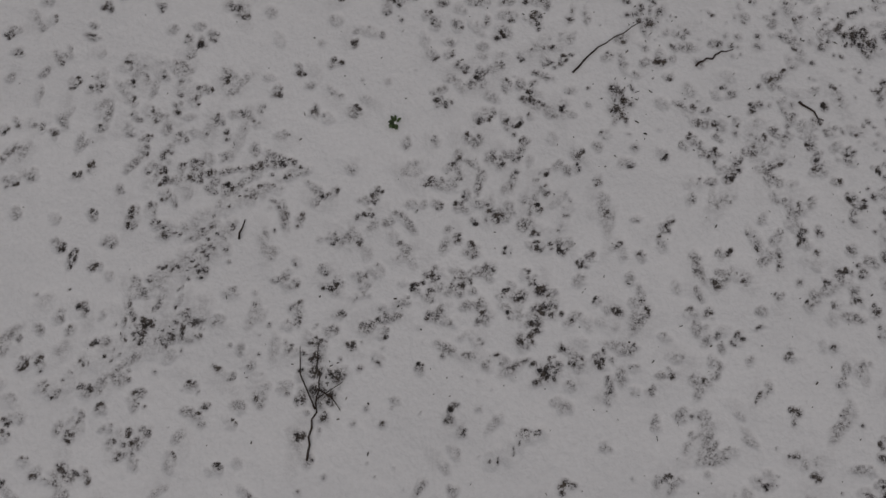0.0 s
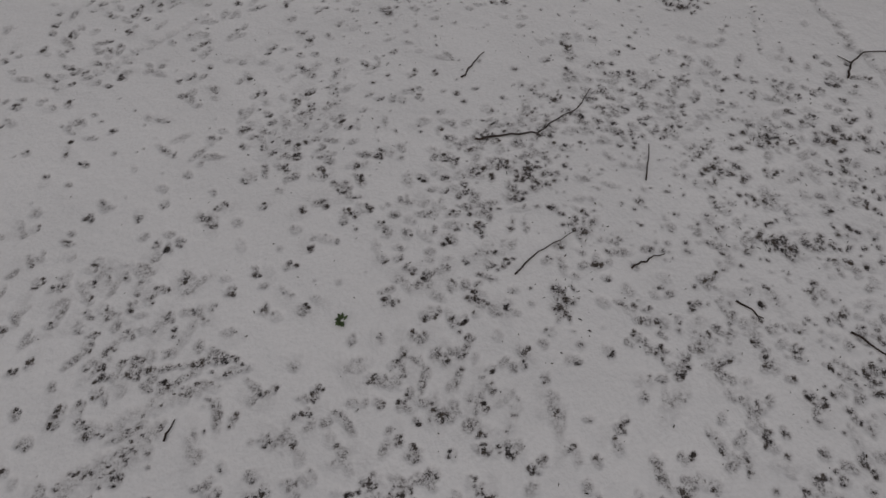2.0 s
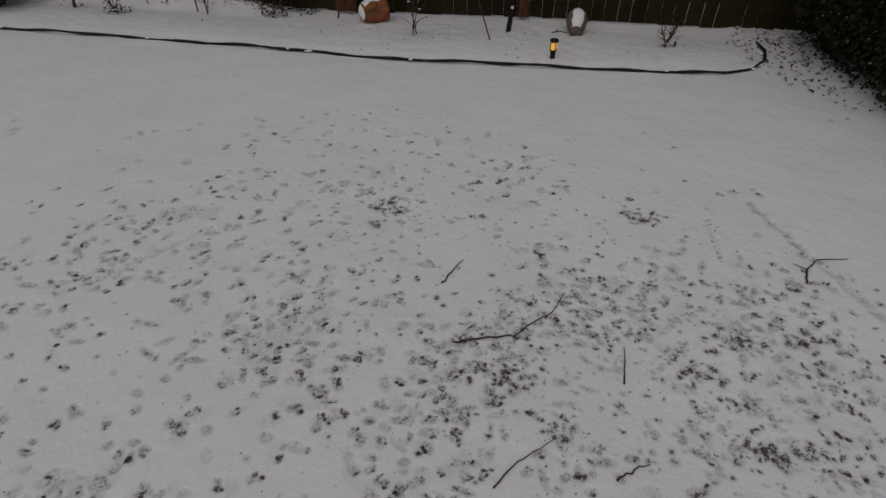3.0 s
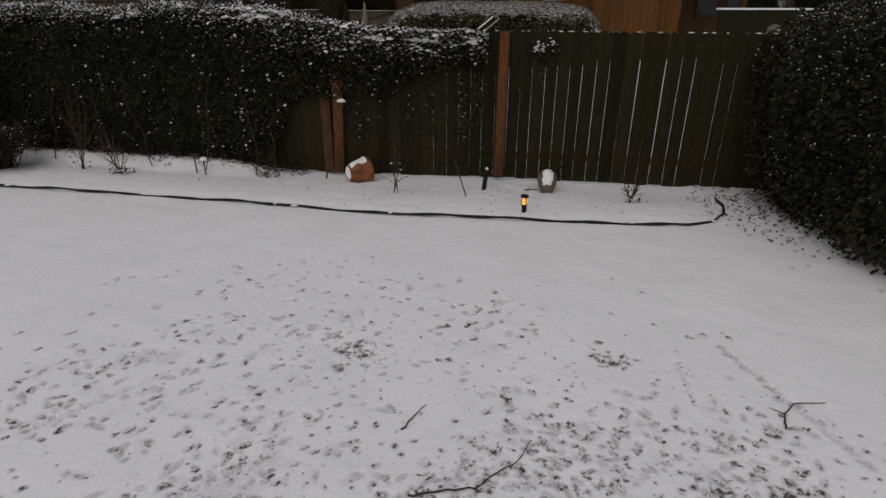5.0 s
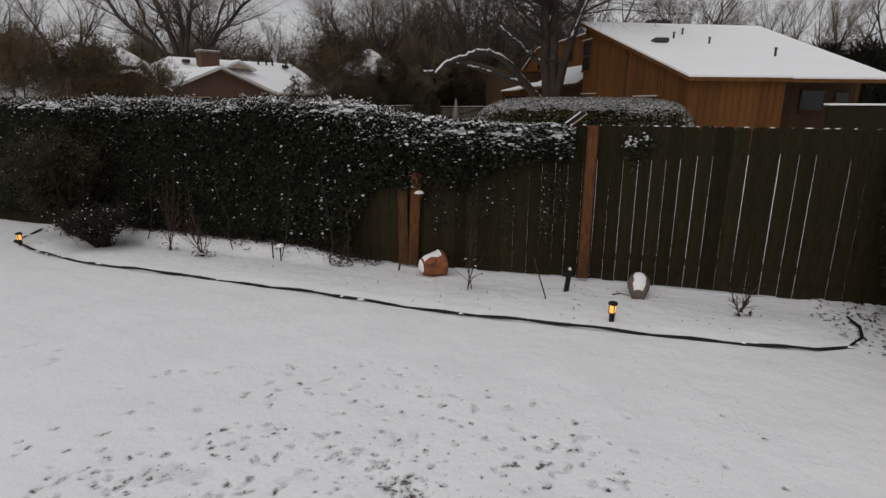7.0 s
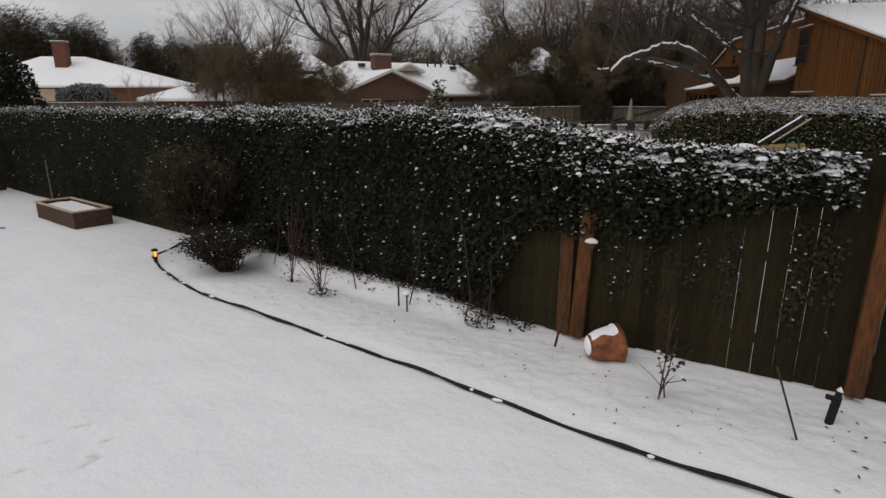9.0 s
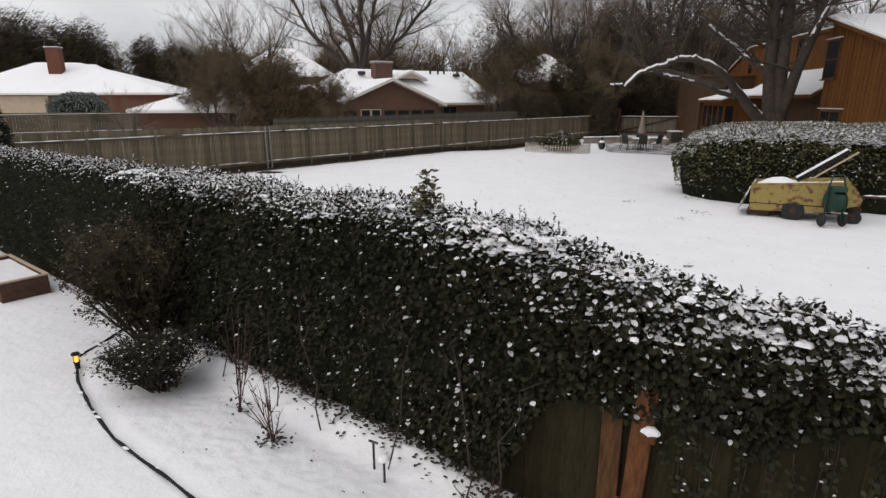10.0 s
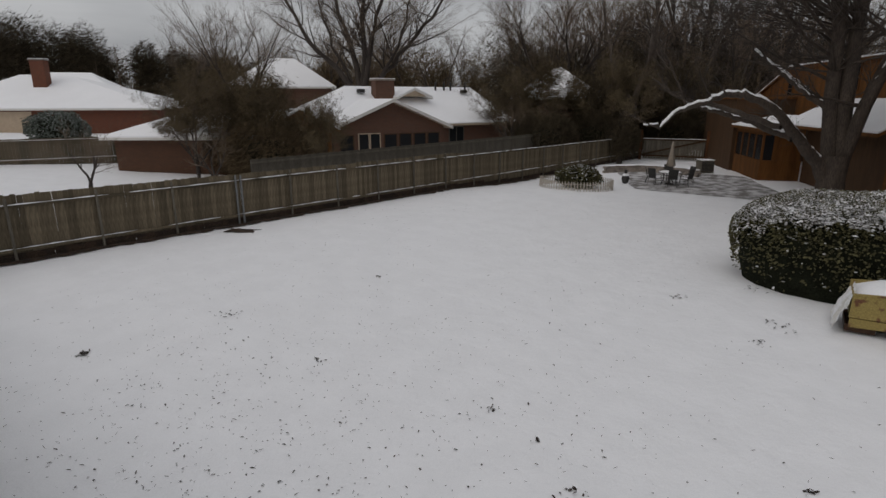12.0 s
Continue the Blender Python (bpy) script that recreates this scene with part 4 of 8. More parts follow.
def leaf_bush(name, label, category, centre, radii, count, leaf, width, mat, seed, snowy=0.2, lump=0.03, core=0.72, droop=0.2, squared=2.0, snow_top=1.0, twiggy=False, flake=1.0):
    """A shrub: an uneven core with the inner shade in its colour, leaves all over it, snow where it faces up."""
    rng = random.Random(seed)
    ob = thing(name, label, category, pose(*centre))
    rx, ry, rz = radii
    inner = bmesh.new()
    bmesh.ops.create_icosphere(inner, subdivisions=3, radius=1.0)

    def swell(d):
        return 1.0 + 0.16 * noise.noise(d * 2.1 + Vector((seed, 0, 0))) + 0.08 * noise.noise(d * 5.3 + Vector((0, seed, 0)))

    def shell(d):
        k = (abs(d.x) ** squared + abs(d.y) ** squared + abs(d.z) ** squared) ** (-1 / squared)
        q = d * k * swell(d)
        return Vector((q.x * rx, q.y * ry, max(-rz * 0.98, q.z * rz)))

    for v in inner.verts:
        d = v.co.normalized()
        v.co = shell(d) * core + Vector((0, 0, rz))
    part("branch_mass", inner, SHADED_CORE, ob, smooth=True)
    leaves, snow = Soup(), Soup()
    for _ in range(count):
        d = Vector((rng.gauss(0, 1), rng.gauss(0, 1), rng.gauss(0.15, 1))).normalized()
        q = shell(d) * (1 - abs(rng.gauss(0, 0.1))) + Vector((0, 0, rz))
        spot = [((q.x, q.y, max(0.02, q.z)), d, 0.25 + snow_top * 3.0 * max(0, d.z - 0.15) ** 1.2 * (0.7 + 0.5 * noise.noise(q * 2.5)))]
        if twiggy:
            for _k in range(5):
                leaves.sliver(q + Vector((rng.gauss(0, 0.14), rng.gauss(0, 0.14), rng.gauss(0, 0.14))), d * 0.8 + Vector((rng.gauss(0, 0.7), rng.gauss(0, 0.7), rng.gauss(0.4, 0.7))), leaf * rng.uniform(0.8, 2.6), leaf * rng.uniform(0.08, 0.22))
        else:
            leafy(leaves, snow, rng, spot, leaf, width, droop, snowy, lump, 0.45, flake)
    leaves.link("foliage", mat, ob)
    snow.link("snow_dusting", DUSTING, ob)
    return ob


leaf_bush("evergreen_shrub", "large dark evergreen shrub dusted with snow beside the fence", "shrub", (5.38, 5.93, 0), (1.29, 1.08, 1.18), 19000, 0.055, 0.034, IVY_LEAF, 31, 0.16, 0.007, 0.84, squared=4.0, snow_top=1.5, flake=0.5)
leaf_bush("evergreen_shrub", "large dark evergreen shrub dusted with snow beside the fence", "shrub", (5.5, 4.58, 0), (1.27, 1.13, 1.14), 19000, 0.055, 0.034, IVY_LEAF, 32, 0.16, 0.007, 0.84, squared=4.0, snow_top=1.5, flake=0.5)


def twiggy_shrub(name, label, x, y, h, spread, stems, seed, leaves_n, mat, snowy):
    rng = random.Random(seed)
    ob = thing(name, label, "shrub", pose(x, y, gz(x, y) - 0.02))
    wood, leaves, snow = Soup(), Soup(), Soup()
    tips = []
    for _ in range(stems):
        a = rng.uniform(0, 6.28)
        r = spread * rng.uniform(0.3, 1.0)
        top = Vector((r * math.cos(a), r * math.sin(a), h * rng.uniform(0.6, 1.05)))
        b = Vector((rng.gauss(0, 0.06), rng.gauss(0, 0.06), 0))
        mid = b.lerp(top, 0.5) + Vector((rng.gauss(0, 0.05), rng.gauss(0, 0.05), 0.03))
        wood.tube([b, mid, top], [0.010, 0.007, 0.003], 4, False)
        for _k in range(7):
            t = rng.uniform(0.3, 1)
            p = (b.lerp(mid, t * 2) if t < 0.5 else mid.lerp(top, t * 2 - 1))
            q = p + Vector((rng.gauss(0, 0.14), rng.gauss(0, 0.14), rng.uniform(0.02, 0.2)))
            wood.tube([p, q], [0.004, 0.0015], 3, False)
            tips.append((p, q))
    for _ in range(leaves_n):
        p, q = rng.choice(tips)
        s = p.lerp(q, rng.uniform(0.2, 1.1)) + Vector((rng.gauss(0, 0.03), rng.gauss(0, 0.03), rng.gauss(0, 0.03)))
        leaves.leaf(s, (rng.gauss(0, 1), rng.gauss(0, 1), rng.gauss(-0.2, 0.6)), (0, 0, 1), 0.045, 0.026)
        if rng.random() < snowy:
            snow.clump((s.x, s.y, s.z + 0.01), 0.018, 0.016, 0.010, rng)
    wood.link("branch_mass", WET_TWIG, ob)
    leaves.link("foliage", mat, ob)
    snow.link("snow_dusting", DUSTING, ob)
    return ob


twiggy_shrub("deciduous_shrub", "twiggy dark brown shrub with withered leaves against the hedge", -7.75, 8.12, 1.75, 0.95, 130, 41, 19000, DULL_LEAF, 0.007)
twiggy_shrub("low_shrub", "low dark twiggy shrub dusted with snow in the bed", -6.6, 7.42, 0.6, 0.62, 90, 42, 4200, IVY_LEAF, 0.05)


def canes(name, label, x, y, specs, clump=True, seed=1):
    """A few bare rose canes in the bed: (dx, dy, height) for each."""
    rng = random.Random(seed)
    ob = thing(name, label, "rose bush", pose(x, y, gz(x, y) - 0.02), group="bare rose bushes in the bed")
    for dx, dy, h in specs:
        s = Soup()
        b = Vector((rng.gauss(0, 0.02), rng.gauss(0, 0.02), 0))
        t = Vector((dx, dy, h))
        m = b.lerp(t, 0.5) + Vector((rng.gauss(0, 0.02), 0, 0.02))
        s.tube([b, m, t], [0.007, 0.0055, 0.003], 5)
        for _ in range(4):
            p = m.lerp(t, rng.random())
            s.tube([p, p + Vector((rng.gauss(0, 0.06), rng.gauss(0, 0.06), rng.uniform(0.02, 0.12)))], [0.003, 0.001], 3, False)
        for _ in range(3):
            p = b.lerp(m, rng.uniform(0.4, 1.0))
            q = p + Vector((dx * 0.3 + rng.gauss(0, 0.08), rng.gauss(0, 0.07), h * rng.uniform(0.2, 0.45)))
            s.tube([p, p.lerp(q, 0.5) + Vector((rng.gauss(0, 0.02), 0, 0)), q], [0.005, 0.004, 0.002], 4, False)
        s.link("cane", CANE, ob, stuff=False)
    if not clump:
        leaves, snow = Soup(), Soup()
        for _ in range(40):
            p = Vector((rng.gauss(0.03, 0.06), rng.gauss(0, 0.05), rng.gauss(0.42, 0.1)))
            leaves.leaf(p, (rng.gauss(0, 1), rng.gauss(0, 1), -0.3), (0, 0, 1), 0.045, 0.03)
            if rng.random() < 0.2:
                snow.clump((p.x, p.y, p.z + 0.01), 0.025, 0.02, 0.014, rng)
        leaves.link("leaf_clump", IVY_LEAF, ob)
        snow.link("snow_dusting", DUSTING, ob)
    if clump:
        leaves, snow = Soup(), Soup()
        for _ in range(16 if clump == "few" else 60):
            p = Vector((rng.gauss(0, 0.09), rng.gauss(0, 0.06), abs(rng.gauss(0.04, 0.05))))
            leaves.leaf(p, (rng.gauss(0, 1), rng.gauss(0, 1), 0.2), (0, 0, 1), 0.05, 0.03)
        for _ in range(2 if clump == "few" else 8):
            snow.clump((rng.gauss(0, 0.08), rng.gauss(0, 0.06), 0.09), 0.025, 0.02, 0.012, rng)
        leaves.link("leaf_clump", LITTER, ob)
        snow.link("snow_dusting", DUSTING, ob)
    return ob


canes("rose_bush", "bare thorny rose canes standing in snow", -4.66, 7.26, [(-0.28, 0.02, 0.62), (-0.18, 0.1, 0.72), (-0.38, -0.05, 0.5), (0.1, 0.02, 0.4), (-0.05, 0.05, 0.66), (0.03, -0.1, 0.5)], True, 3)
canes("rose_bush", "bare thorny rose canes standing in snow", -2.5, 7.36, [(0.1, 0.05, 0.34), (0.2, 0.02, 0.26), (-0.24, 0.0, 0.22)], True, 4)
canes("rose_bush", "thin upright canes with a few snowy leaves", -0.42, 6.56, [(0.0, 0.02, 0.85), (0.06, 0.0, 0.55), (-0.05, 0.0, 0.35)], False, 5)
canes("rose_bush", "short cut rose canes in a fan", 2.67, 6.24, [(-0.13, 0, 0.34), (0.15, 0.02, 0.36), (0.0, 0.03, 0.42), (0.06, -0.02, 0.3), (-0.05, 0.02, 0.26)], "few", 6)
canes("rose_bush", "tall bare rose canes leaning into the hedge", -5.42, 7.52, [(-0.10, 0.13, 1.15), (-0.02, 0.15, 1.2), (0.14, 0.12, 1.25), (-0.03, 0.04, 0.6), (0.22, 0.1, 0.9)], "few", 7)

# ---- the bed's edging and the things in the bed ----
edge = Soup()
rng_e = random.Random(3)
smooth_edge = []
for (xa, ya), (xb, yb) in zip(EDGE_LINE, EDGE_LINE[1:]):
    n = max(2, int(math.hypot(xb - xa, yb - ya) / 0.09))
    for k in range(n):
        t = k / n
        smooth_edge.append((xa + (xb - xa) * t, ya + (yb - ya) * t))
smooth_edge.append(EDGE_LINE[-1])
edge.tube([(x, y, 0.022 + 0.008 * math.sin(x * 2.3) + 0.006 * math.sin(x * 7.1)) for x, y in smooth_edge], [0.016 + 0.003 * math.sin(i * 0.9) + rng_e.uniform(-0.002, 0.002) for i in range(len(smooth_edge))], 8)
edging = tagged(edge.link("lawn_edging", BLACK_PLASTIC, smooth=True, stuff=False), "black plastic lawn edging between lawn and bed, flecked with snow", "edging")
rng_e = random.Random(3)
fleck = Soup()
for x, y in smooth_edge:
    if rng_e.random() < 0.16:
        fleck.dome((x + rng_e.gauss(0, 0.02), y + rng_e.uniform(-0.04, 0.015), 0.028 + rng_e.uniform(0, 0.012)), rng_e.uniform(0.02, 0.06), 0.018, 0.012, rng_e)
fleck.link("snow_dusting", SNOW, edging)


def path_light(x, y, lit=True):
    ob = thing("path_light", "small black solar path light glowing amber", "garden light", pose(x, y, gz(x, y) - 0.01, 0, 0, 20), group="solar path lights")
    bm = bmesh.new()
    lathe(bm, [(0.028, 0), (0.030, 0.09), (0.040, 0.10), (0.040, 0.108)], 14)
    part("base", bm, BLACK_PLASTIC, ob)
    bm = bmesh.new()
    lathe(bm, [(0.034, 0.108), (0.037, 0.13), (0.037, 0.185), (0.034, 0.195)], 14)
    part("lens", bm, AMBER, ob, "glowing amber lens")
    for k in range(4):
        a = k * math.pi / 2
        bm = bmesh.new()
        box(bm, -0.004, 0.004, 0.036, 0.043, 0.10, 0.20, 0, pose(0, 0, 0, 0, 0, math.degrees(a)))
        part("cage_bar", bm, BLACK_PLASTIC, ob)
    bm = bmesh.new()
    lathe(bm, [(0.044, 0.195), (0.052, 0.205), (0.046, 0.222), (0.018, 0.232)], 14)
    part("cap", bm, BLACK_PLASTIC, ob)
    return ob


path_light(1.24, 5.74)
path_light(-8.02, 7.28)


def snow_skin(rings, m, thick, limit, parent, seed):
    """Snow lying on the upper side of a turned body that is posed by m."""
    skin = Soup()
    n, turn = 36, m.to_3x3()
    fine = []
    for (r0, z0), (r1, z1) in zip(rings, rings[1:]):
        for k in range(4):
            fine.append((r0 + (r1 - r0) * k / 4, z0 + (z1 - z0) * k / 4))
    fine.append(rings[-1])
    grid = {}
    for i, (r, z) in enumerate(fine):
        for k in range(n):
            a = 2 * math.pi * k / n
            out = Vector((math.cos(a), math.sin(a), 0))
            lift = (turn @ out).z + 0.14 * noise.noise(Vector((r * 9 * math.cos(a) + seed, r * 9 * math.sin(a), z * 12)))
            t = thick * step(limit - 0.25, limit + 0.45, lift)
            skin.v.append(tuple(out * (r + t - 0.004) + Vector((0, 0, z))))
            grid[i, k] = lift
    for i in range(len(fine) - 1):
        for k in range(n):
            if (grid[i, k] + grid[i + 1, (k + 1) % n]) / 2 > limit - 0.2:
                a, b = i * n + k, i * n + (k + 1) % n
                skin.f.append((a, b, b + n, a + n))
    used = sorted({i for f in skin.f for i in f})
    order = {v: i for i, v in enumerate(used)}
    skin.v, skin.f = [skin.v[i] for i in used], [tuple(order[i] for i in f) for f in skin.f]
    return skin.link("snow_cap", SNOW, parent, smooth=True, stuff=False)


def fallen_pot():
    m = pose(-1.04, 7.17, gz(-1.04, 7.17) + 0.145, 88, 0, 128)
    ob = thing("terracotta_pot", "terracotta pot lying on its side, capped with snow", "plant pot", m)
    rings = [(0.02, -0.16), (0.10, -0.165), (0.115, -0.15), (0.15, -0.06), (0.172, 0.04), (0.178, 0.10), (0.192, 0.105), (0.197, 0.155), (0.17, 0.155), (0.16, 0.10), (0.10, -0.13), (0.02, -0.135)]
    bm = bmesh.new()
    lathe(bm, rings, 28)
    part("body", bm, TERRACOTTA, ob, smooth=True)
    snow_skin(rings[2:7], m, 0.034, 0.98, ob, 3)
    fill = Soup()
    fill.dome((0, 0, 0), 0.085, 0.105, 0.035, random.Random(4))
    fill.v = [(p[0], p[1] + 0.015, -0.158 - p[2]) for p in fill.v]
    fill.link("snow_patch", SNOW, ob, "snow stuck to the base", smooth=True, stuff=False)
    return ob


fallen_pot()


def stone_jar():
    m = pose(1.67, 6.82, gz(1.67, 6.82) + 0.115, -64, 4, -6) @ Matrix.Scale(0.92, 4)
    ob = thing("stoneware_jar", "grey stoneware jar lying on its side under snow", "plant pot", m)
    rings = [(0.03, -0.2), (0.085, -0.195), (0.095, -0.15), (0.14, 0.0), (0.15, 0.08), (0.13, 0.15), (0.085, 0.185), (0.10, 0.205), (0.07, 0.205), (0.05, 0.18)]
    bm = bmesh.new()
    lathe(bm, rings, 28)
    part("body", bm, STONEWARE, ob, smooth=True)
    snow_skin(rings[2:7], m, 0.026, 0.78, ob, 8)


stone_jar()


def small_stakes():
    z = gz(0.8, 6.72)
    ob = thing("tap_stake", "short black garden tap on a stake, capped with snow", "garden tap", pose(0.79, 6.81, z - 0.02, 0, 6, 0) @ Matrix.Scale(1.08, 4))
    bm = bmesh.new()
    lathe(bm, [(0.03, 0), (0.03, 0.22), (0.022, 0.23), (0.022, 0.27)], 12)
    part("stake", bm, BLACK_PLASTIC, ob)
    bm = bmesh.new()
    box(bm, -0.07, 0.0, -0.014, 0.014, 0.19, 0.225, 0.004)
    part("spout", bm, BLACK_PLASTIC, ob)
    s = Soup()
    s.clump((0, 0, 0.275), 0.03, 0.028, 0.03, random.Random(2))
    s.link("snow_cap", SNOW, ob, stuff=False)
    s = Soup()
    s.tube([(0.55, 6.35, gz(0.55, 6.35) - 0.03), (0.37, 6.64, 0.44)], [0.009, 0.009], 6)
    tagged(s.link("garden_rod", WET_TWIG, stuff=False), "thin dark rod leaning in the bed", "rod")
    for x, y, h, cap in ((-3.40, 7.32, 0.26, True), (-3.58, 7.42, 0.30, False)):
        ob = thing("garden_stake", "thin metal garden stake with a round cap" if cap else "thin dark metal garden stake with a crosspiece", "stake", pose(x, y, gz(x, y) - 0.02))
        s = Soup()
        s.tube([(0, 0, 0), (0, 0, h)], [0.011, 0.011], 6)
        s.link("rod", DARK_METAL, ob, stuff=False)
        bm = bmesh.new()
        if cap:
            lathe(bm, [(0.05, h - 0.01), (0.055, h), (0.04, h + 0.03), (0.012, h + 0.04)], 12)
            part("cap", bm, SNOW, ob, "cap covered with snow")
        else:
            box(bm, -0.05, 0.05, -0.008, 0.008, h - 0.01, h + 0.01, 0.003)
            part("crosspiece", bm, DARK_METAL, ob)
    s = Soup()
    s.tube([(-1.5, 7.08, 0.02), (-1.44, 7.32, 0.58)], [0.014, 0.012], 6)
    tagged(s.link("garden_rod", RUST, stuff=False), "rusty stake leaning on the fence post", "rod")


small_stakes()


def bed_litter():
    rng = random.Random(77)
    s = Soup()
    for _ in range(130):
        x = rng.uniform(-8, 3.4)
        y0, y1 = float(edge_y(x)) + 0.15, fy(x) - 0.28
        y = y1 - (y1 - y0) * rng.random() ** (1.8 if x < -2 else 1.0)
        s.leaf((x, y, gz(x, y) + 0.008), (rng.gauss(0, 1), rng.gauss(0, 1), 0.15), (0, 0, 1), rng.uniform(0.015, 0.05), rng.uniform(0.01, 0.025))
    for _ in range(1000):
        x = rng.uniform(-7.5, -1.9)
        y = fy(x) - 0.05 - abs(rng.gauss(0, 0.10)) * (1 + 0.8 * noise.noise(Vector((x * 2.0, 0, 0))))
        s.leaf((x, y, gz(x, y) + rng.uniform(0.0, 0.07)), (rng.gauss(0, 1), rng.gauss(0, 1), 0.3), (0, 0, 1), 0.05, 0.032)
    for _ in range(1300):
        a, r = rng.uniform(2.2, 5.2), 0.75 + 1.15 * rng.random() ** 2.6
        x, y = 5.3 + r * math.cos(a), 6.0 + r * math.sin(a)
        s.leaf((x, y, gz(x, y) + 0.008), (rng.gauss(0, 1), rng.gauss(0, 1), 0.2), (0, 0, 1), rng.uniform(0.03, 0.06), rng.uniform(0.015, 0.03))
    tagged(s.link("fallen_leaves", LITTER), "dark fallen leaves scattered over the snowy bed", "foliage")


bed_litter()


def raised_planter():
    ob = thing("raised_planter", "low brown wooden planter box filled with snow", "planter", pose(-12.45, 8.53, gz(-12.4, 8.5) - 0.03, 0, 0, -9.7))
    L, W, H = 1.0, 0.32, 0.36
    for name, dims in (("side_board", (-L, L, -W - 0.03, -W)), ("side_board", (-L, L, W, W + 0.03)), ("end_board", (-L - 0.03, -L, -W - 0.03, W + 0.03)), ("end_board", (L, L + 0.03, -W - 0.03, W + 0.03))):
        bm = bmesh.new()
        box(bm, dims[0], dims[1], dims[2], dims[3], 0, H, 0.004)
        part(name, bm, PLANTER_WOOD, ob)
    bm = bmesh.new()
    for a in (-W - 0.05, W - 0.01):
        box(bm, -L - 0.05, L + 0.05, a, a + 0.06, H + 0.002, H + 0.03, 0.004)
    for a in (-L - 0.05, L - 0.01):
        box(bm, a, a + 0.06, -W + 0.011, W - 0.011, H + 0.002, H + 0.03, 0.004)
    part("rim", bm, TAN_TRIM, ob, "pale rim dusted with snow")
    bm = bmesh.new()
    bmesh.ops.create_grid(bm, x_segments=18, y_segments=8, size=1)
    for v in bm.verts:
        v.co = Vector((v.co.x * L * 0.995, v.co.y * W * 0.99, H - 0.05 + 0.03 * noise.noise(Vector((v.co.x * 4, v.co.y * 3, 2)))))
    part("snow_fill", bm, SNOW, ob, smooth=True)
    s = Soup()
    s.tube([(-13.9, 8.9, 0.02), (-14.3, 9.1, 1.15)], [0.016, 0.014], 6)
    tagged(s.link("tool_handle", GREY_WOOD, stuff=False), "wooden tool handle leaning on the hedge", "handle")
    s = Soup()
    s.tube([(-15.6 + 0.12 * i, 7.35 + 0.1 * math.sin(i * 0.3), 0.025) for i in range(24)], [0.014] * 24, 6)
    tagged(s.link("garden_hose", BLUE_HOSE, smooth=True, stuff=False), "blue garden hose lying on the snow", "hose")


raised_planter()

# ---- sticks, a weed and litter on the lawn ----
rng_s = random.Random(13)


def stick(label, pts, r, fork=(), trodden_axes=True):
    if trodden_axes:
        pts, fork = [lawn(*p) for p in pts], [[lawn(*p) for p in f] for f in fork]
    ob = thing("stick", label, "stick", group="sticks on the lawn")
    s = Soup()
    line = []
    for a, b in zip(pts, pts[1:]):
        for k in range(5):
            t = k / 5
            line.append((a[0] + (b[0] - a[0]) * t + rng_s.gauss(0, 0.004), a[1] + (b[1] - a[1]) * t + rng_s.gauss(0, 0.004)))
    line.append(pts[-1])
    n = len(line)
    s.tube([(x, y, gz(x, y) + 0.008) for x, y in line], [r * (1.1 - 0.7 * i / n) for i in range(n)], 6)
    s.link("main_stem", WET_TWIG, ob, stuff=False)
    for f in fork:
        s = Soup()
        s.tube([(x, y, gz(x, y) + 0.008) for x, y in f], [r * 0.7] * (len(f) - 1) + [r * 0.3], 5)
        s.link("side_twig", WET_TWIG, ob, stuff=False)


# ---- the neighbour's yard: the long fence ----
LONG_A, LONG_B = Vector((-22.3, 13.2, 0)), Vector((-10.9, 57.0, 0))
LONG_DIR = (LONG_B - LONG_A).normalized()
LONG_YAW = math.degrees(math.atan2(LONG_DIR.y, LONG_DIR.x))


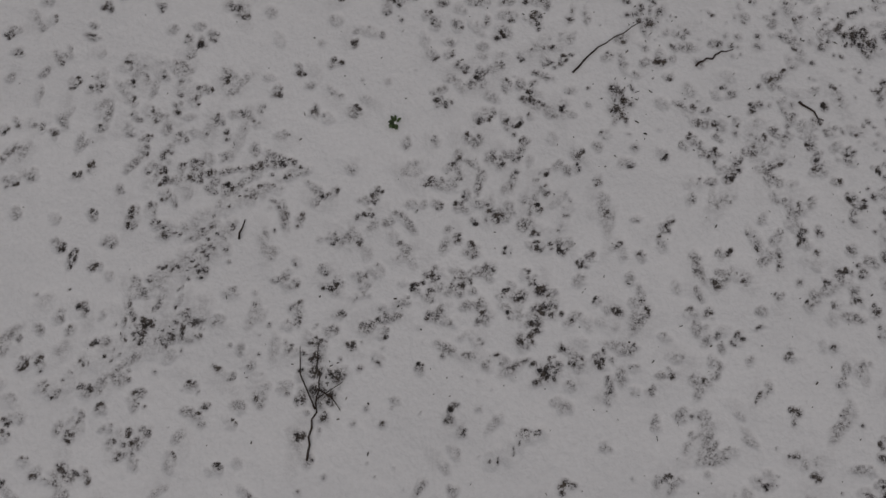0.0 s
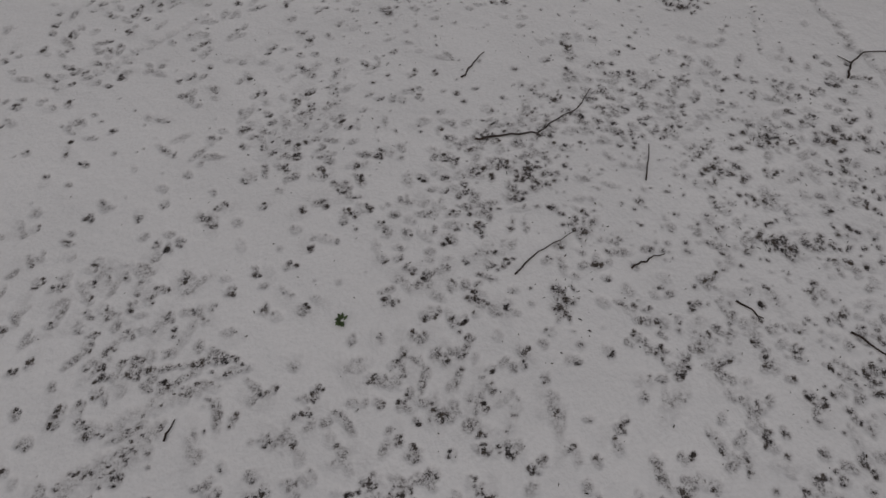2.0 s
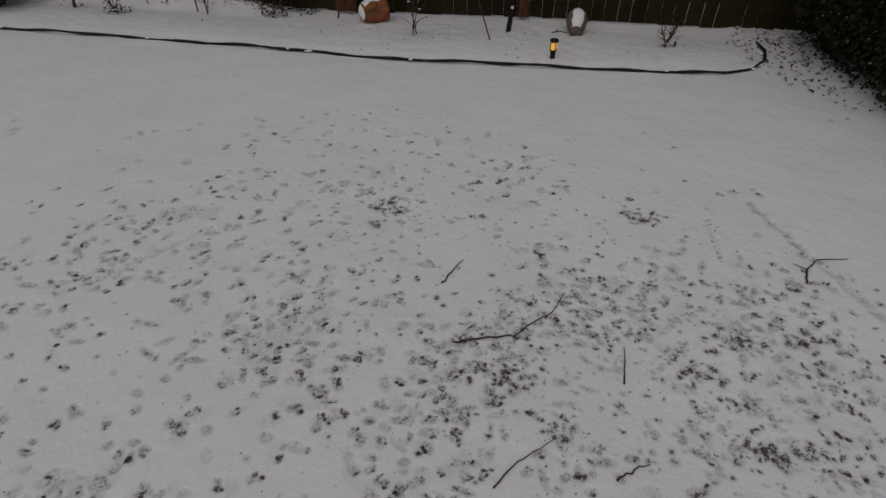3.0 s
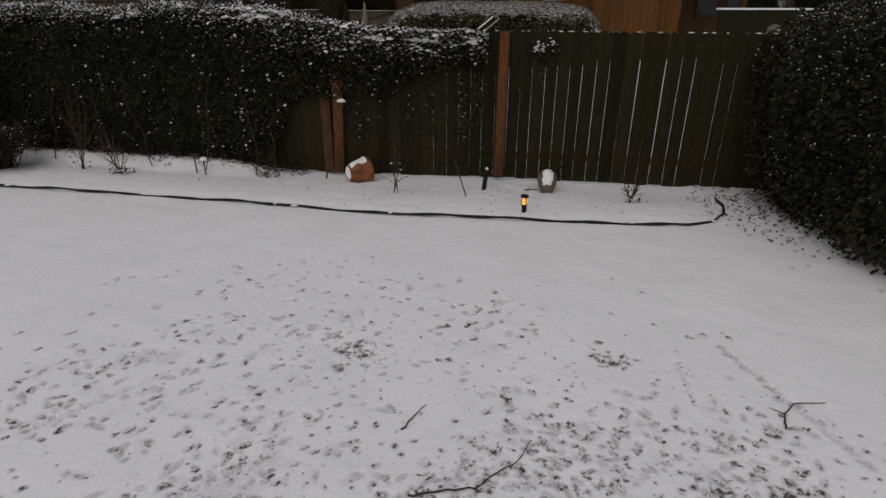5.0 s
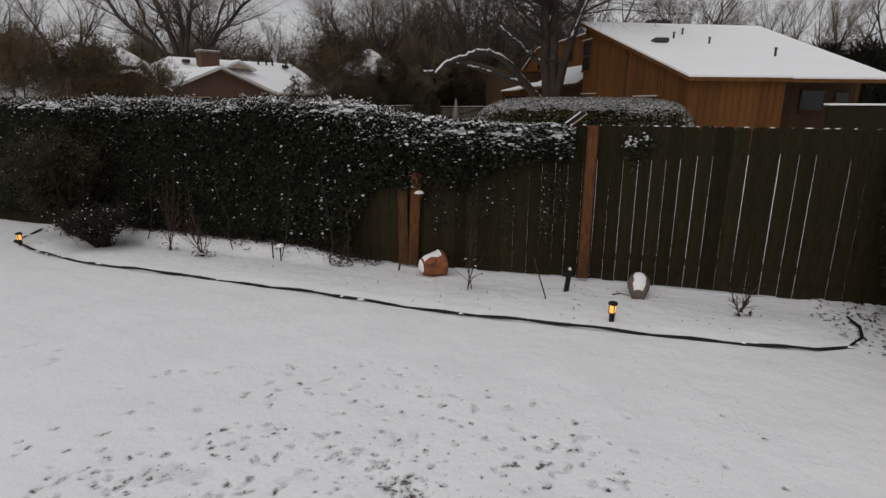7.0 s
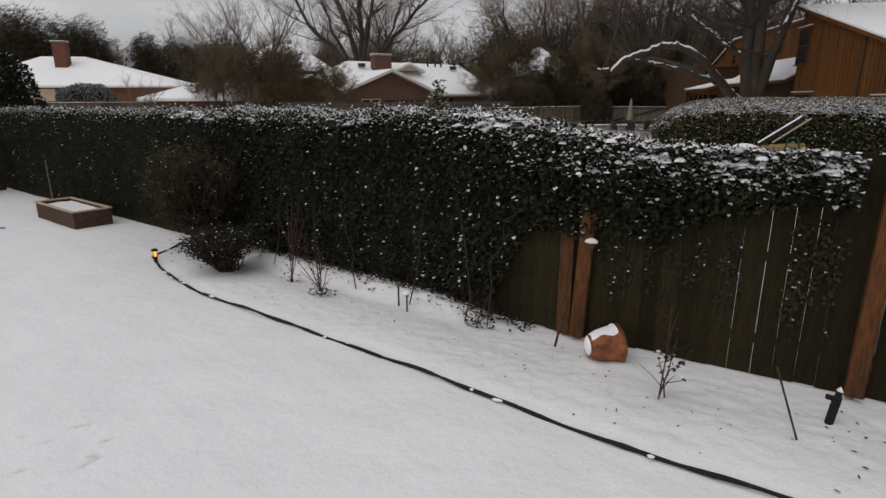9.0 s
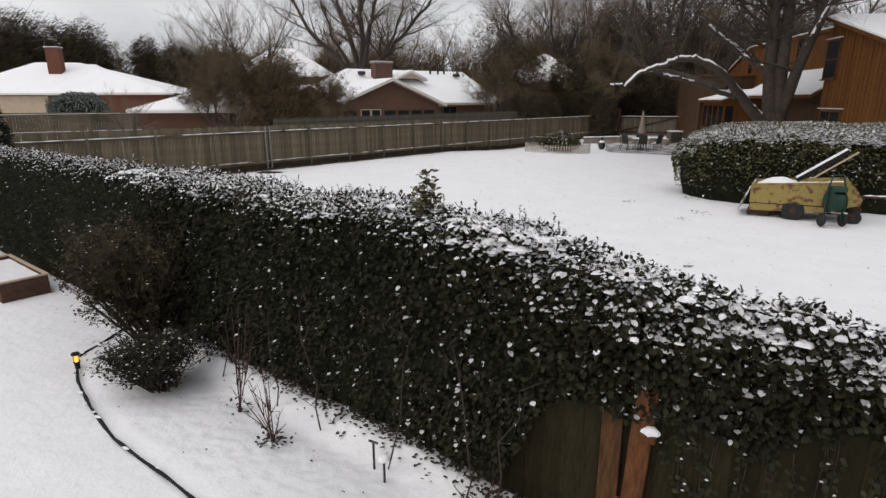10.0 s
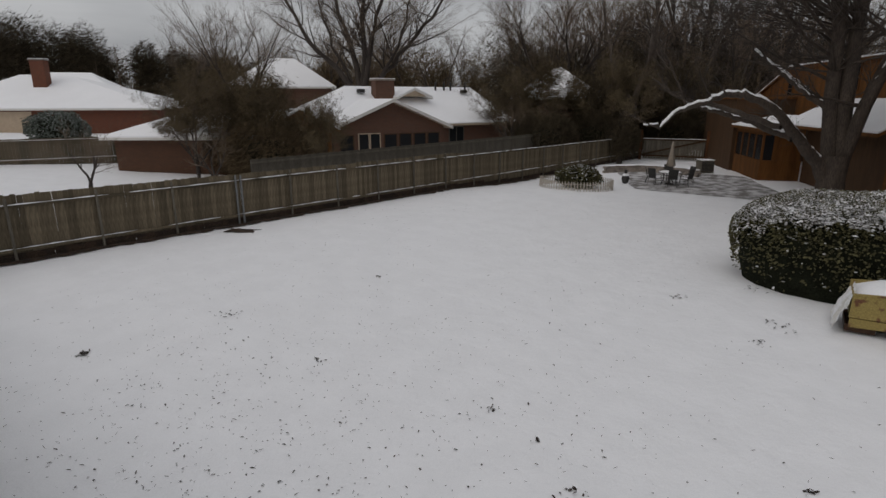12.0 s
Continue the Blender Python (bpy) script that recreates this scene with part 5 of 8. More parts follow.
def long_fence():
    ob = thing("long_board_fence", "weathered grey-brown board fence with snow-lined rails and posts", "fence", pose(LONG_A.x, LONG_A.y, 0.22, 0, 0, LONG_YAW))
    rng = random.Random(51)
    length = (LONG_B - LONG_A).length
    shapes = []
    for k in range(6):
        bm = bmesh.new()
        h = 1.90 + rng.uniform(-0.012, 0.012)
        w = rng.uniform(0.142, 0.152)
        prism(bm, [(0, 0.06), (w, 0.06), (w, h - 0.02), (w - 0.02, h), (0.02, h), (0, h - 0.02)], "y", -0.008, 0.008)
        shapes.append((part("board", bm, OLD_WOOD, ob), w))
    used, x, n = set(), -6.0, 0
    rest = Soup()
    while x < length:
        k = rng.randrange(6)
        o, w = shapes[k]
        drop = 0.22 - gz(*(LONG_A + LONG_DIR * x).xy)
        m = pose(x, 0.05 + 0.012 * (len(ob.children) % 2) + rng.uniform(-0.004, 0.004), -drop + 0.10 * step(16.0, 0.0, x) + rng.uniform(-0.012, 0.012), 0, rng.gauss(0, 0.15), 0)
        if k not in used:
            o.matrix_basis = m
            used.add(k)
        else:
            twin(o, ob, m)
        x += w - 0.003
    for z in (0.36, 1.68):
        bm = bmesh.new()
        box(bm, -6, length, -0.005, 0.035, z - 0.045, z + 0.045, 0.004)
        part("rail", bm, OLD_WOOD, ob)
        s = Soup()
        x = -6.0
        while x < length:
            w = rng.uniform(0.5, 1.3)
            if rng.random() < 0.88:
                s.clump((x, -0.005, z + 0.047), w * 0.62, 0.03, 0.026, rng)
            x += w * 0.8
        s.link("snow_cap", SNOW, ob)
    for i in range(-2, 19):
        bm = bmesh.new()
        tall = 1.92
        lathe(bm, [(0.042, 0), (0.042, tall), (0.015, tall + 0.02)], 8)
        o = part("post", bm, GALVANISED if i == 4 else GREY_WOOD, ob)
        o.matrix_basis = pose(i * 2.35 + 0.05, -0.045, -(0.22 - gz(*(LONG_A + LONG_DIR * (i * 2.35)).xy)) - 0.02)
        if i == 4:
            twin(o, ob, pose(i * 2.35 + 0.26, -0.045, -0.02))
    x = -6.0
    while x < length:
        p = LONG_A + LONG_DIR * (x + 1.2)
        bm = bmesh.new()
        z0 = gz(p.x, p.y) - 0.22
        box(bm, x, x + 2.34, 0.012, 0.036, z0 - 0.05, z0 + 0.24 + rng.uniform(-0.02, 0.02), 0.004)
        part("kickboard", bm, SOIL, ob, "dark wet board along the foot of the fence")
        x += 2.35
    # dark soil showing along the foot
    s = Soup()
    x = -6.0
    while x < length - 8:
        w = rng.uniform(0.25, 0.6)
        p = LONG_A + LONG_DIR * x
        q = (x, -0.16 + rng.gauss(0, 0.05), gz(p.x, p.y) - 0.22 + 0.022)
        s.clump(q, w * 0.8, rng.uniform(0.2, 0.36), 0.03, rng)
        x += w * 0.55
    s.link("soil_strip", SOIL, ob, "dark wet soil along the foot of the fence")


long_fence()
bm = bmesh.new()
bmesh.ops.create_grid(bm, x_segments=8, y_segments=5, size=1)
for v in bm.verts:
    r = 1 + 0.3 * noise.noise(v.co * 3)
    v.co = Vector((v.co.x * 0.62 * r, v.co.y * 0.3 * r, 0.012 + 0.012 * noise.noise(v.co * 7)))
o = part("bare_patch", bm, SOIL)
o.matrix_basis = pose(-18.9, 21.6, gz(-18.9, 21.6), 0, 0, 20)
tagged(o, "bare wet soil patch by the gate posts", "soil", kind="structure")


def back_fence(name, x0, y0, x1, y1, z, h, mat, label):
    a, b = Vector((x0, y0, 0)), Vector((x1, y1, 0))
    d = b - a
    ob = thing(name, label, "fence", pose(x0, y0, z, 0, 0, math.degrees(math.atan2(d.y, d.x))))
    rng = random.Random(int(abs(x0 * 10)))
    s = Soup()
    bm = bmesh.new()
    x = 0.0
    while x < d.length:
        box(bm, x, x + 0.18, 0, 0.03, 0, h + rng.uniform(-0.015, 0.015))
        x += 0.186
    tagged(part("boarding", bm, mat, ob), kind="stuff")
    for zz in (0.35 * h, 0.93 * h):
        bm = bmesh.new()
        box(bm, 0, d.length, -0.04, -0.003, zz - 0.04, zz + 0.04)
        part("rail", bm, mat, ob)
        if mat == GREY_WOOD:
            continue
        bm = bmesh.new()
        box(bm, 0, d.length, -0.045, 0.0, zz + 0.042, zz + 0.062)
        part("snow_cap", bm, SNOW, ob)
    return ob


back_fence("back_fence", -21.95, 25.0, -16.3, 53.5, 0.25, 2.15, GREY_WOOD, "grey-green board fence of the house behind")
back_fence("back_fence", -46.6, 21.6, -39.6, 33.0, 0.45, 2.1, OLD_WOOD, "pale board fence with snow along the rails")

# ---- clipped hedge, trailer, patio ----


def clipped_hedge():
    rng = random.Random(61)
    ob = thing("clipped_hedge", "broad clipped evergreen hedge with rounded shoulders, snow on top", "hedge", pose(1.75, 25.6, gz(1.7, 25.6), 0, 0, 0))
    rx, ry, h = 4.8, 2.35, 2.42

    def shell(a, v):
        """Around at angle a, up the profile v from the foot to the middle of the top."""
        ca, sa = math.cos(a), math.sin(a)
        k = (abs(ca) ** 2.6 + abs(sa) ** 2.6) ** (-1 / 2.6)
        th = min(1.0, v) * math.pi / 2
        out, z = max(0.0, math.cos(th)) ** 0.32 * (0.93 + 0.07 * min(1.0, v * 4)), h * math.sin(th) ** 0.62
        p = Vector((rx * k * ca * out, ry * k * sa * out, z))
        b = 1 + 0.035 * noise.noise(p * 0.9) + 0.02 * noise.noise(p * 2.7)
        return Vector((p.x * b, p.y * b, p.z * (1 + 0.03 * noise.noise(p * 0.8 + Vector((5, 0, 0))))))

    # solid hull, the shade deep between the leaves put into its colour
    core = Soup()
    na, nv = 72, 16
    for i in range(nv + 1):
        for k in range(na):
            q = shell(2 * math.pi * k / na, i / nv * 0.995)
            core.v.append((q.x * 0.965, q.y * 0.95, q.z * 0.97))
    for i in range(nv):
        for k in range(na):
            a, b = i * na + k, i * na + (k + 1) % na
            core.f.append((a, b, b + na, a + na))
    core.link("branch_mass", SHADED_CORE, ob, smooth=True)
    leaves, snow = Soup(), Soup()
    for _ in range(38000):
        a = rng.uniform(0, 6.283)
        if math.sin(a) > 0.3 and rng.random() < 0.6:
            continue
        v = rng.random() ** 0.6
        p = shell(a, v)
        q = shell(a + 0.02, v)
        r = shell(a, min(1, v + 0.02))
        n = (q - p).cross(r - p)
        n = n.normalized() if n.length > 1e-9 else Vector((0, 0, 1))
        share = 0.12 + 0.9 * max(0.0, noise.noise(p * 1.3)) + 10.5 * step(0.3, 0.85, n.z) * (0.75 + 0.4 * noise.noise(p * 1.8))
        leafy(leaves, snow, rng, [(tuple(p), n, share)], 0.085, 0.05, 0.1, 0.13, 0.042)
    for _ in range(9500):
        v = rng.uniform(0.42, 1.0) ** 0.8
        p = shell(rng.uniform(0, 6.283), v)
        if noise.noise(p * 1.6 + Vector((0, 0, 3))) > 0.75 - 1.5 * v:
            r = rng.uniform(0.025, 0.08)
            snow.clump((p.x, p.y, p.z + 0.015), r * rng.uniform(1.0, 1.8), r, r * 0.35, rng)
    leaves.link("foliage", OLIVE_LEAF, ob)
    snow.link("snow_dusting", DUSTING, ob)


clipped_hedge()


def trailer():
    gx, gy = 0.80, 22.2
    ob = thing("garden_trailer", "rusty yellow steel cart loaded with junk under snow", "trailer", pose(gx, gy, gz(gx, gy), 0, 0, -5) @ Matrix.Scale(1.06, 4))
    side = [(-1.15, 0.38), (0.95, 0.44), (1.22, 0.50), (1.24, 0.66), (0.92, 1.05), (-1.15, 0.86)]
    for name, y in (("tray_side", -0.62), ("tray_side", 0.58)):
        bm = bmesh.new()
        prism(bm, side, "y", y, y + 0.04)
        part(name, bm, YELLOW_PAINT, ob, "worn yellow steel side with rust patches")
    bm = bmesh.new()
    box(bm, -1.19, -1.152, -0.62, 0.62, 0.38, 0.86)
    part("tailboard", bm, YELLOW_PAINT, ob)
    bm = bmesh.new()
    prism(bm, [(-1.15, 0.40), (0.95, 0.46), (1.2, 0.52), (1.2, 0.56), (0.95, 0.50), (-1.15, 0.44)], "y", -0.578, 0.578)
    part("tray_floor", bm, RUST, ob)
    bm = bmesh.new()
    prism(bm, [(-1.19, 0.84), (0.94, 1.03), (0.94, 1.075), (-1.19, 0.885)], "y", -0.64, -0.60)
    part("tray_rim", bm, YELLOW_PAINT, ob)
    bm = bmesh.new()
    prism(bm, [(-1.17, 0.17), (0.55, 0.26), (0.55, 0.40), (-1.17, 0.36)], "y", -0.60, -0.56)
    part("skirt", bm, YELLOW_PAINT, ob, "lower yellow skirt streaked with rust")
    bm = bmesh.new()
    box(bm, -1.0, 1.3, -0.25, -0.17, 0.26, 0.34, 0.005)
    box(bm, -1.0, 1.3, 0.17, 0.25, 0.26, 0.34, 0.005)
    box(bm, -1.22, -0.7, -0.5, 0.5, 0.05, 0.2, 0.005)
    part("chassis", bm, RUST, ob)
    for x, y, k in ((-0.17, -0.56, 1.0), (-0.17, 0.5, 1.0), (1.12, -0.45, 0.66)):
        bm = bmesh.new()
        lathe(bm, [(0.13 * k, -0.06 * k), (0.24 * k, -0.06 * k), (0.27 * k, -0.025 * k), (0.27 * k, 0.025 * k), (0.24 * k, 0.06 * k), (0.13 * k, 0.06 * k)], 24)
        w = part("wheel", bm, RUBBER, ob)
        w.matrix_basis = pose(x, y, 0.25 * k, 90, 0, 0)
        bm = bmesh.new()
        lathe(bm, [(0.03 * k, -0.07 * k), (0.14 * k, -0.05 * k), (0.14 * k, 0.05 * k), (0.03 * k, 0.07 * k)], 16)
        part("rim", bm, RUST, w)
    bm = bmesh.new()
    box(bm, 0.3, 1.15, -0.50, -0.44, 0.2, 0.25, 0.005)
    part("axle_bar", bm, RUST, ob)
    bm = bmesh.new()
    box(bm, 0.3, 1.0, -0.505, -0.435, 0.252, 0.285, 0.01)
    part("bar_snow", bm, SNOW, ob)
    rng = random.Random(5)
    bm = bmesh.new()
    bmesh.ops.create_grid(bm, x_segments=22, y_segments=12, size=1)
    for v in bm.verts:
        x, y = v.co.x, v.co.y
        v.co = Vector((-0.12 + x * 1.0, y * 0.57, 0.86 + 0.09 * x + 0.2 * max(0, 1 - ((x + 0.5) / 0.48) ** 2) * (1 - 0.5 * y * y) + 0.04 * noise.noise(Vector((x * 3, y * 3, 1)))))
    part("snow_load", bm, SNOW, ob, smooth=True)
    bm = bmesh.new()
    bmesh.ops.create_grid(bm, x_segments=14, y_segments=12, size=1)
    for v in bm.verts:
        x, y = v.co.x, v.co.y
        t = (x + 1) / 2
        v.co = Vector((-1.14 - 0.30 * t + 0.05 * noise.noise(Vector((x * 2, y * 4, 3))), y * (0.4 + 0.2 * t) - 0.2, 0.92 - 0.78 * t ** 1.1 + 0.05 * noise.noise(Vector((x * 3, y * 5, 7)))))
    part("tarp", bm, TARP, ob, "pale tarpaulin hanging over the end", smooth=True)
    m = pose(0.22, -0.25, 1.36, 0, -38, 4)
    bm = bmesh.new()
    box(bm, -0.55, 0.74, -0.1, 0.1, -0.08, 0.02, 0.004, m)
    part("plank", bm, BLACK_PLASTIC, ob, "dark plank propped up at a slant")
    bm = bmesh.new()
    box(bm, -0.52, 0.74, -0.1, 0.1, 0.023, 0.06, 0.01, m)
    part("plank_snow", bm, SNOW, ob)
    bm = bmesh.new()
    box(bm, -0.35, 0.75, -0.08, -0.04, -0.02, 0.02, 0.004, pose(0.42, -0.36, 1.32, 0, -39, 4))
    part("batten", bm, TAN_TRIM, ob)
    # a hose reel cart stands against it
    gx, gy = 1.42, 21.05
    reel = thing("hose_reel_cart", "dark green hose reel cart with coiled hose", "hose reel", pose(gx, gy, gz(gx, gy), 0, 0, 22) @ Matrix.Scale(1.08, 4))
    s = Soup()
    s.tube([(-0.2, 0, 0.15), (-0.2, 0.02, 0.9), (-0.12, 0.05, 1.25), (0.12, 0.05, 1.25), (0.2, 0.02, 0.9), (0.2, 0, 0.15)], [0.022] * 6, 8)
    s.link("handle", GREEN_PLASTIC, reel, smooth=True, stuff=False)
    bm = bmesh.new()
    lathe(bm, [(0.06, -0.16), (0.27, -0.15), (0.27, -0.13), (0.16, -0.12), (0.16, 0.12), (0.24, 0.13), (0.24, 0.15), (0.06, 0.16)], 20, pose(0, 0, 0.62, 0, 90, 0))
    part("drum", bm, GREEN_PLASTIC, reel)
    s = Soup()
    for k in range(7):
        x = -0.1 + 0.033 * k
        s.tube([(x, 0.205 * math.cos(a * 0.3), 0.62 + 0.205 * math.sin(a * 0.3)) for a in range(22)], [0.02] * 22, 6)
    s.link("coiled_hose", GREEN_PLASTIC, reel, smooth=True, stuff=False)
    for x in (-0.24, 0.24):
        bm = bmesh.new()
        lathe(bm, [(0.04, -0.03), (0.15, -0.03), (0.17, 0), (0.15, 0.03), (0.04, 0.03)], 18)
        o = part("wheel", bm, RUBBER, reel)
        o.matrix_basis = pose(x, 0.02, 0.17, 0, 90, 0)
    bm = bmesh.new()
    box(bm, -0.17, 0.17, -0.14, 0.14, 0.86, 0.98, 0.015)
    part("basket", bm, GREEN_PLASTIC, reel)
    s = Soup()
    gx, gy = 2.1, 21.1
    s.tube([(1.7, 22.2, 0.66), (3.0, 22.05, 0.71), (5.2, 21.8, 0.75)], [0.035] * 3, 6)
    tongue = tagged(s.link("drawbar", RUST, ob.parent, stuff=False), "long steel drawbar of the cart with snow on it", "drawbar")
    tongue.parent = ob
    tongue.matrix_parent_inverse = ob.matrix_basis.inverted()
    tongue["category"] = ""
    del tongue["category"]
    s = Soup()
    for k in range(9):
        s.clump((2.3 + 0.3 * k, 22.13 - 0.034 * k, 0.72 + 0.005 * k), 0.2, 0.04, 0.025, rng)
    o = s.link("drawbar_snow", SNOW, ob)
    o.matrix_parent_inverse = ob.matrix_basis.inverted()


trailer()


def patio():
    bm = bmesh.new()
    bmesh.ops.create_grid(bm, x_segments=40, y_segments=30, size=1)
    kill = []
    for v in bm.verts:
        x, y = v.co.x, v.co.y
        r = 1 + 0.08 * noise.noise(Vector((x * 2, y * 2, 1)))
        px, py = -5.6 + x * 4.2 * r + y * -1.6, 44.2 + y * 4.6 * r - x * 0.6
        v.co = Vector((px, py, gz(px, py) + 0.018))
    tagged(part("patio", bm, PAVING, smooth=True), "stone-paved patio half covered by trampled snow", "patio", kind="structure")
    # low curved garden wall of stones
    wall = thing("garden_wall", "low curved dry-stone garden wall topped with snow", "wall")
    rng = random.Random(15)
    stones = []
    for k in range(4):
        bm = bmesh.new()
        box(bm, -0.16 - 0.03 * k, 0.16, -0.12, 0.12, 0, 0.15 + 0.01 * k, 0.025)
        stones.append(part("stone", bm, STONE, wall))
    used = set()
    for row in range(3):
        for i in range(24):
            t = (i + 0.5 * (row % 2)) / 24
            a = 2.6 - 1.9 * t
            x, y = -8.2 + 3.6 * math.cos(a), 44.6 + 3.2 * math.sin(a)
            k = rng.randrange(4)
            m = pose(x, y, gz(x, y) + row * 0.155 - 0.02, 0, 0, math.degrees(a) + 90 + rng.gauss(0, 3))
            if k in used:
                twin(stones[k], wall, m)
            else:
                stones[k].matrix_basis = m
                used.add(k)
    s = Soup()
    for i in range(30):
        a = 2.6 - 1.9 * i / 30
        x, y = -8.2 + 3.6 * math.cos(a), 44.6 + 3.2 * math.sin(a)
        s.clump((x, y, gz(x, y) + 0.46), 0.25, 0.2, 0.06, rng)
    s.link("snow_cap", SNOW, wall)


patio()


def patio_chair(m):
    ob = thing("patio_chair", "dark metal patio chair with sling seat", "chair", m, group="chairs round the patio table")
    bm = bmesh.new()
    box(bm, -0.24, 0.24, -0.24, 0.22, 0.42, 0.45, 0.01)
    part("seat", bm, DARK_METAL, ob)
    bm = bmesh.new()
    box(bm, -0.24, 0.24, -0.02, 0.02, 0, 0.58, 0.01, pose(0, 0.24, 0.46, -14, 0, 0))
    part("backrest", bm, DARK_METAL, ob)
    for sx in (-0.25, 0.25):
        s = Soup()
        s.tube([(sx, -0.26, 0), (sx, -0.24, 0.42), (sx, -0.2, 0.66), (sx, 0.24, 0.68)], [0.014] * 4, 6)
        s.link("front_leg", DARK_METAL, ob, stuff=False)
        s = Soup()
        s.tube([(sx, 0.34, 0), (sx, 0.22, 0.42), (sx, 0.37, 1.02)], [0.014] * 3, 6)
        s.link("rear_leg", DARK_METAL, ob, stuff=False)
    bm = bmesh.new()
    box(bm, -0.22, 0.22, -0.22, 0.2, 0.452, 0.47, 0.008)
    part("seat_snow", bm, SNOW, ob)
    return ob


TX, TY = -6.75, 42.9
tz = gz(TX, TY) + 0.015
table = thing("patio_table", "round patio table dusted with snow", "table", pose(TX, TY, tz))
bm = bmesh.new()
lathe(bm, [(0.02, 0.69), (0.66, 0.69), (0.68, 0.705), (0.66, 0.72), (0.02, 0.72)], 28)
part("tabletop", bm, DARK_METAL, table)
bm = bmesh.new()
lathe(bm, [(0.02, 0.722), (0.62, 0.722), (0.55, 0.75), (0.02, 0.755)], 24)
part("top_snow", bm, SNOW, table)
for k in range(4):
    s = Soup()
    a = k * math.pi / 2 + 0.6
    s.tube([(0.5 * math.cos(a), 0.5 * math.sin(a), 0), (0.34 * math.cos(a), 0.34 * math.sin(a), 0.4), (0.5 * math.cos(a), 0.5 * math.sin(a), 0.69)], [0.018] * 3, 6)
    s.link("leg", DARK_METAL, table, stuff=False)
first = patio_chair(pose(TX + 0.95, TY - 0.45, tz, 0, 0, -115))
for dx, dy, turn in ((-1.0, -0.2, 100), (0.25, -1.0, 195), (-0.2, 1.0, 10), (0.9, 0.6, -50), (-0.7, -0.85, 150)):
    copy_thing(first, pose(TX + dx, TY + dy, tz, 0, 0, turn))
umbrella = thing("patio_umbrella", "closed beige patio umbrella in its stand", "umbrella", pose(TX, TY, tz))
s = Soup()
s.tube([(0, 0, 0.02), (0, 0, 2.55)], [0.022, 0.02], 8)
s.link("pole", DARK_METAL, umbrella, stuff=False)
bm = bmesh.new()
lathe(bm, [(0.03, 2.5), (0.07, 2.3), (0.11, 1.9), (0.16, 1.45), (0.22, 1.12), (0.15, 1.05), (0.03, 1.04)], 12)
for v in bm.verts:
    a = math.atan2(v.co.y, v.co.x)
    f = 1 + 0.22 * math.cos(6 * a) * min(1, (2.5 - v.co.z))
    v.co.x, v.co.y = v.co.x * f, v.co.y * f
part("canopy", bm, CLOTH, umbrella, smooth=True)
bm = bmesh.new()
lathe(bm, [(0.25, 0), (0.25, 0.05), (0.05, 0.09), (0.04, 0.3)], 18)
part("stand", bm, DARK_METAL, umbrella)


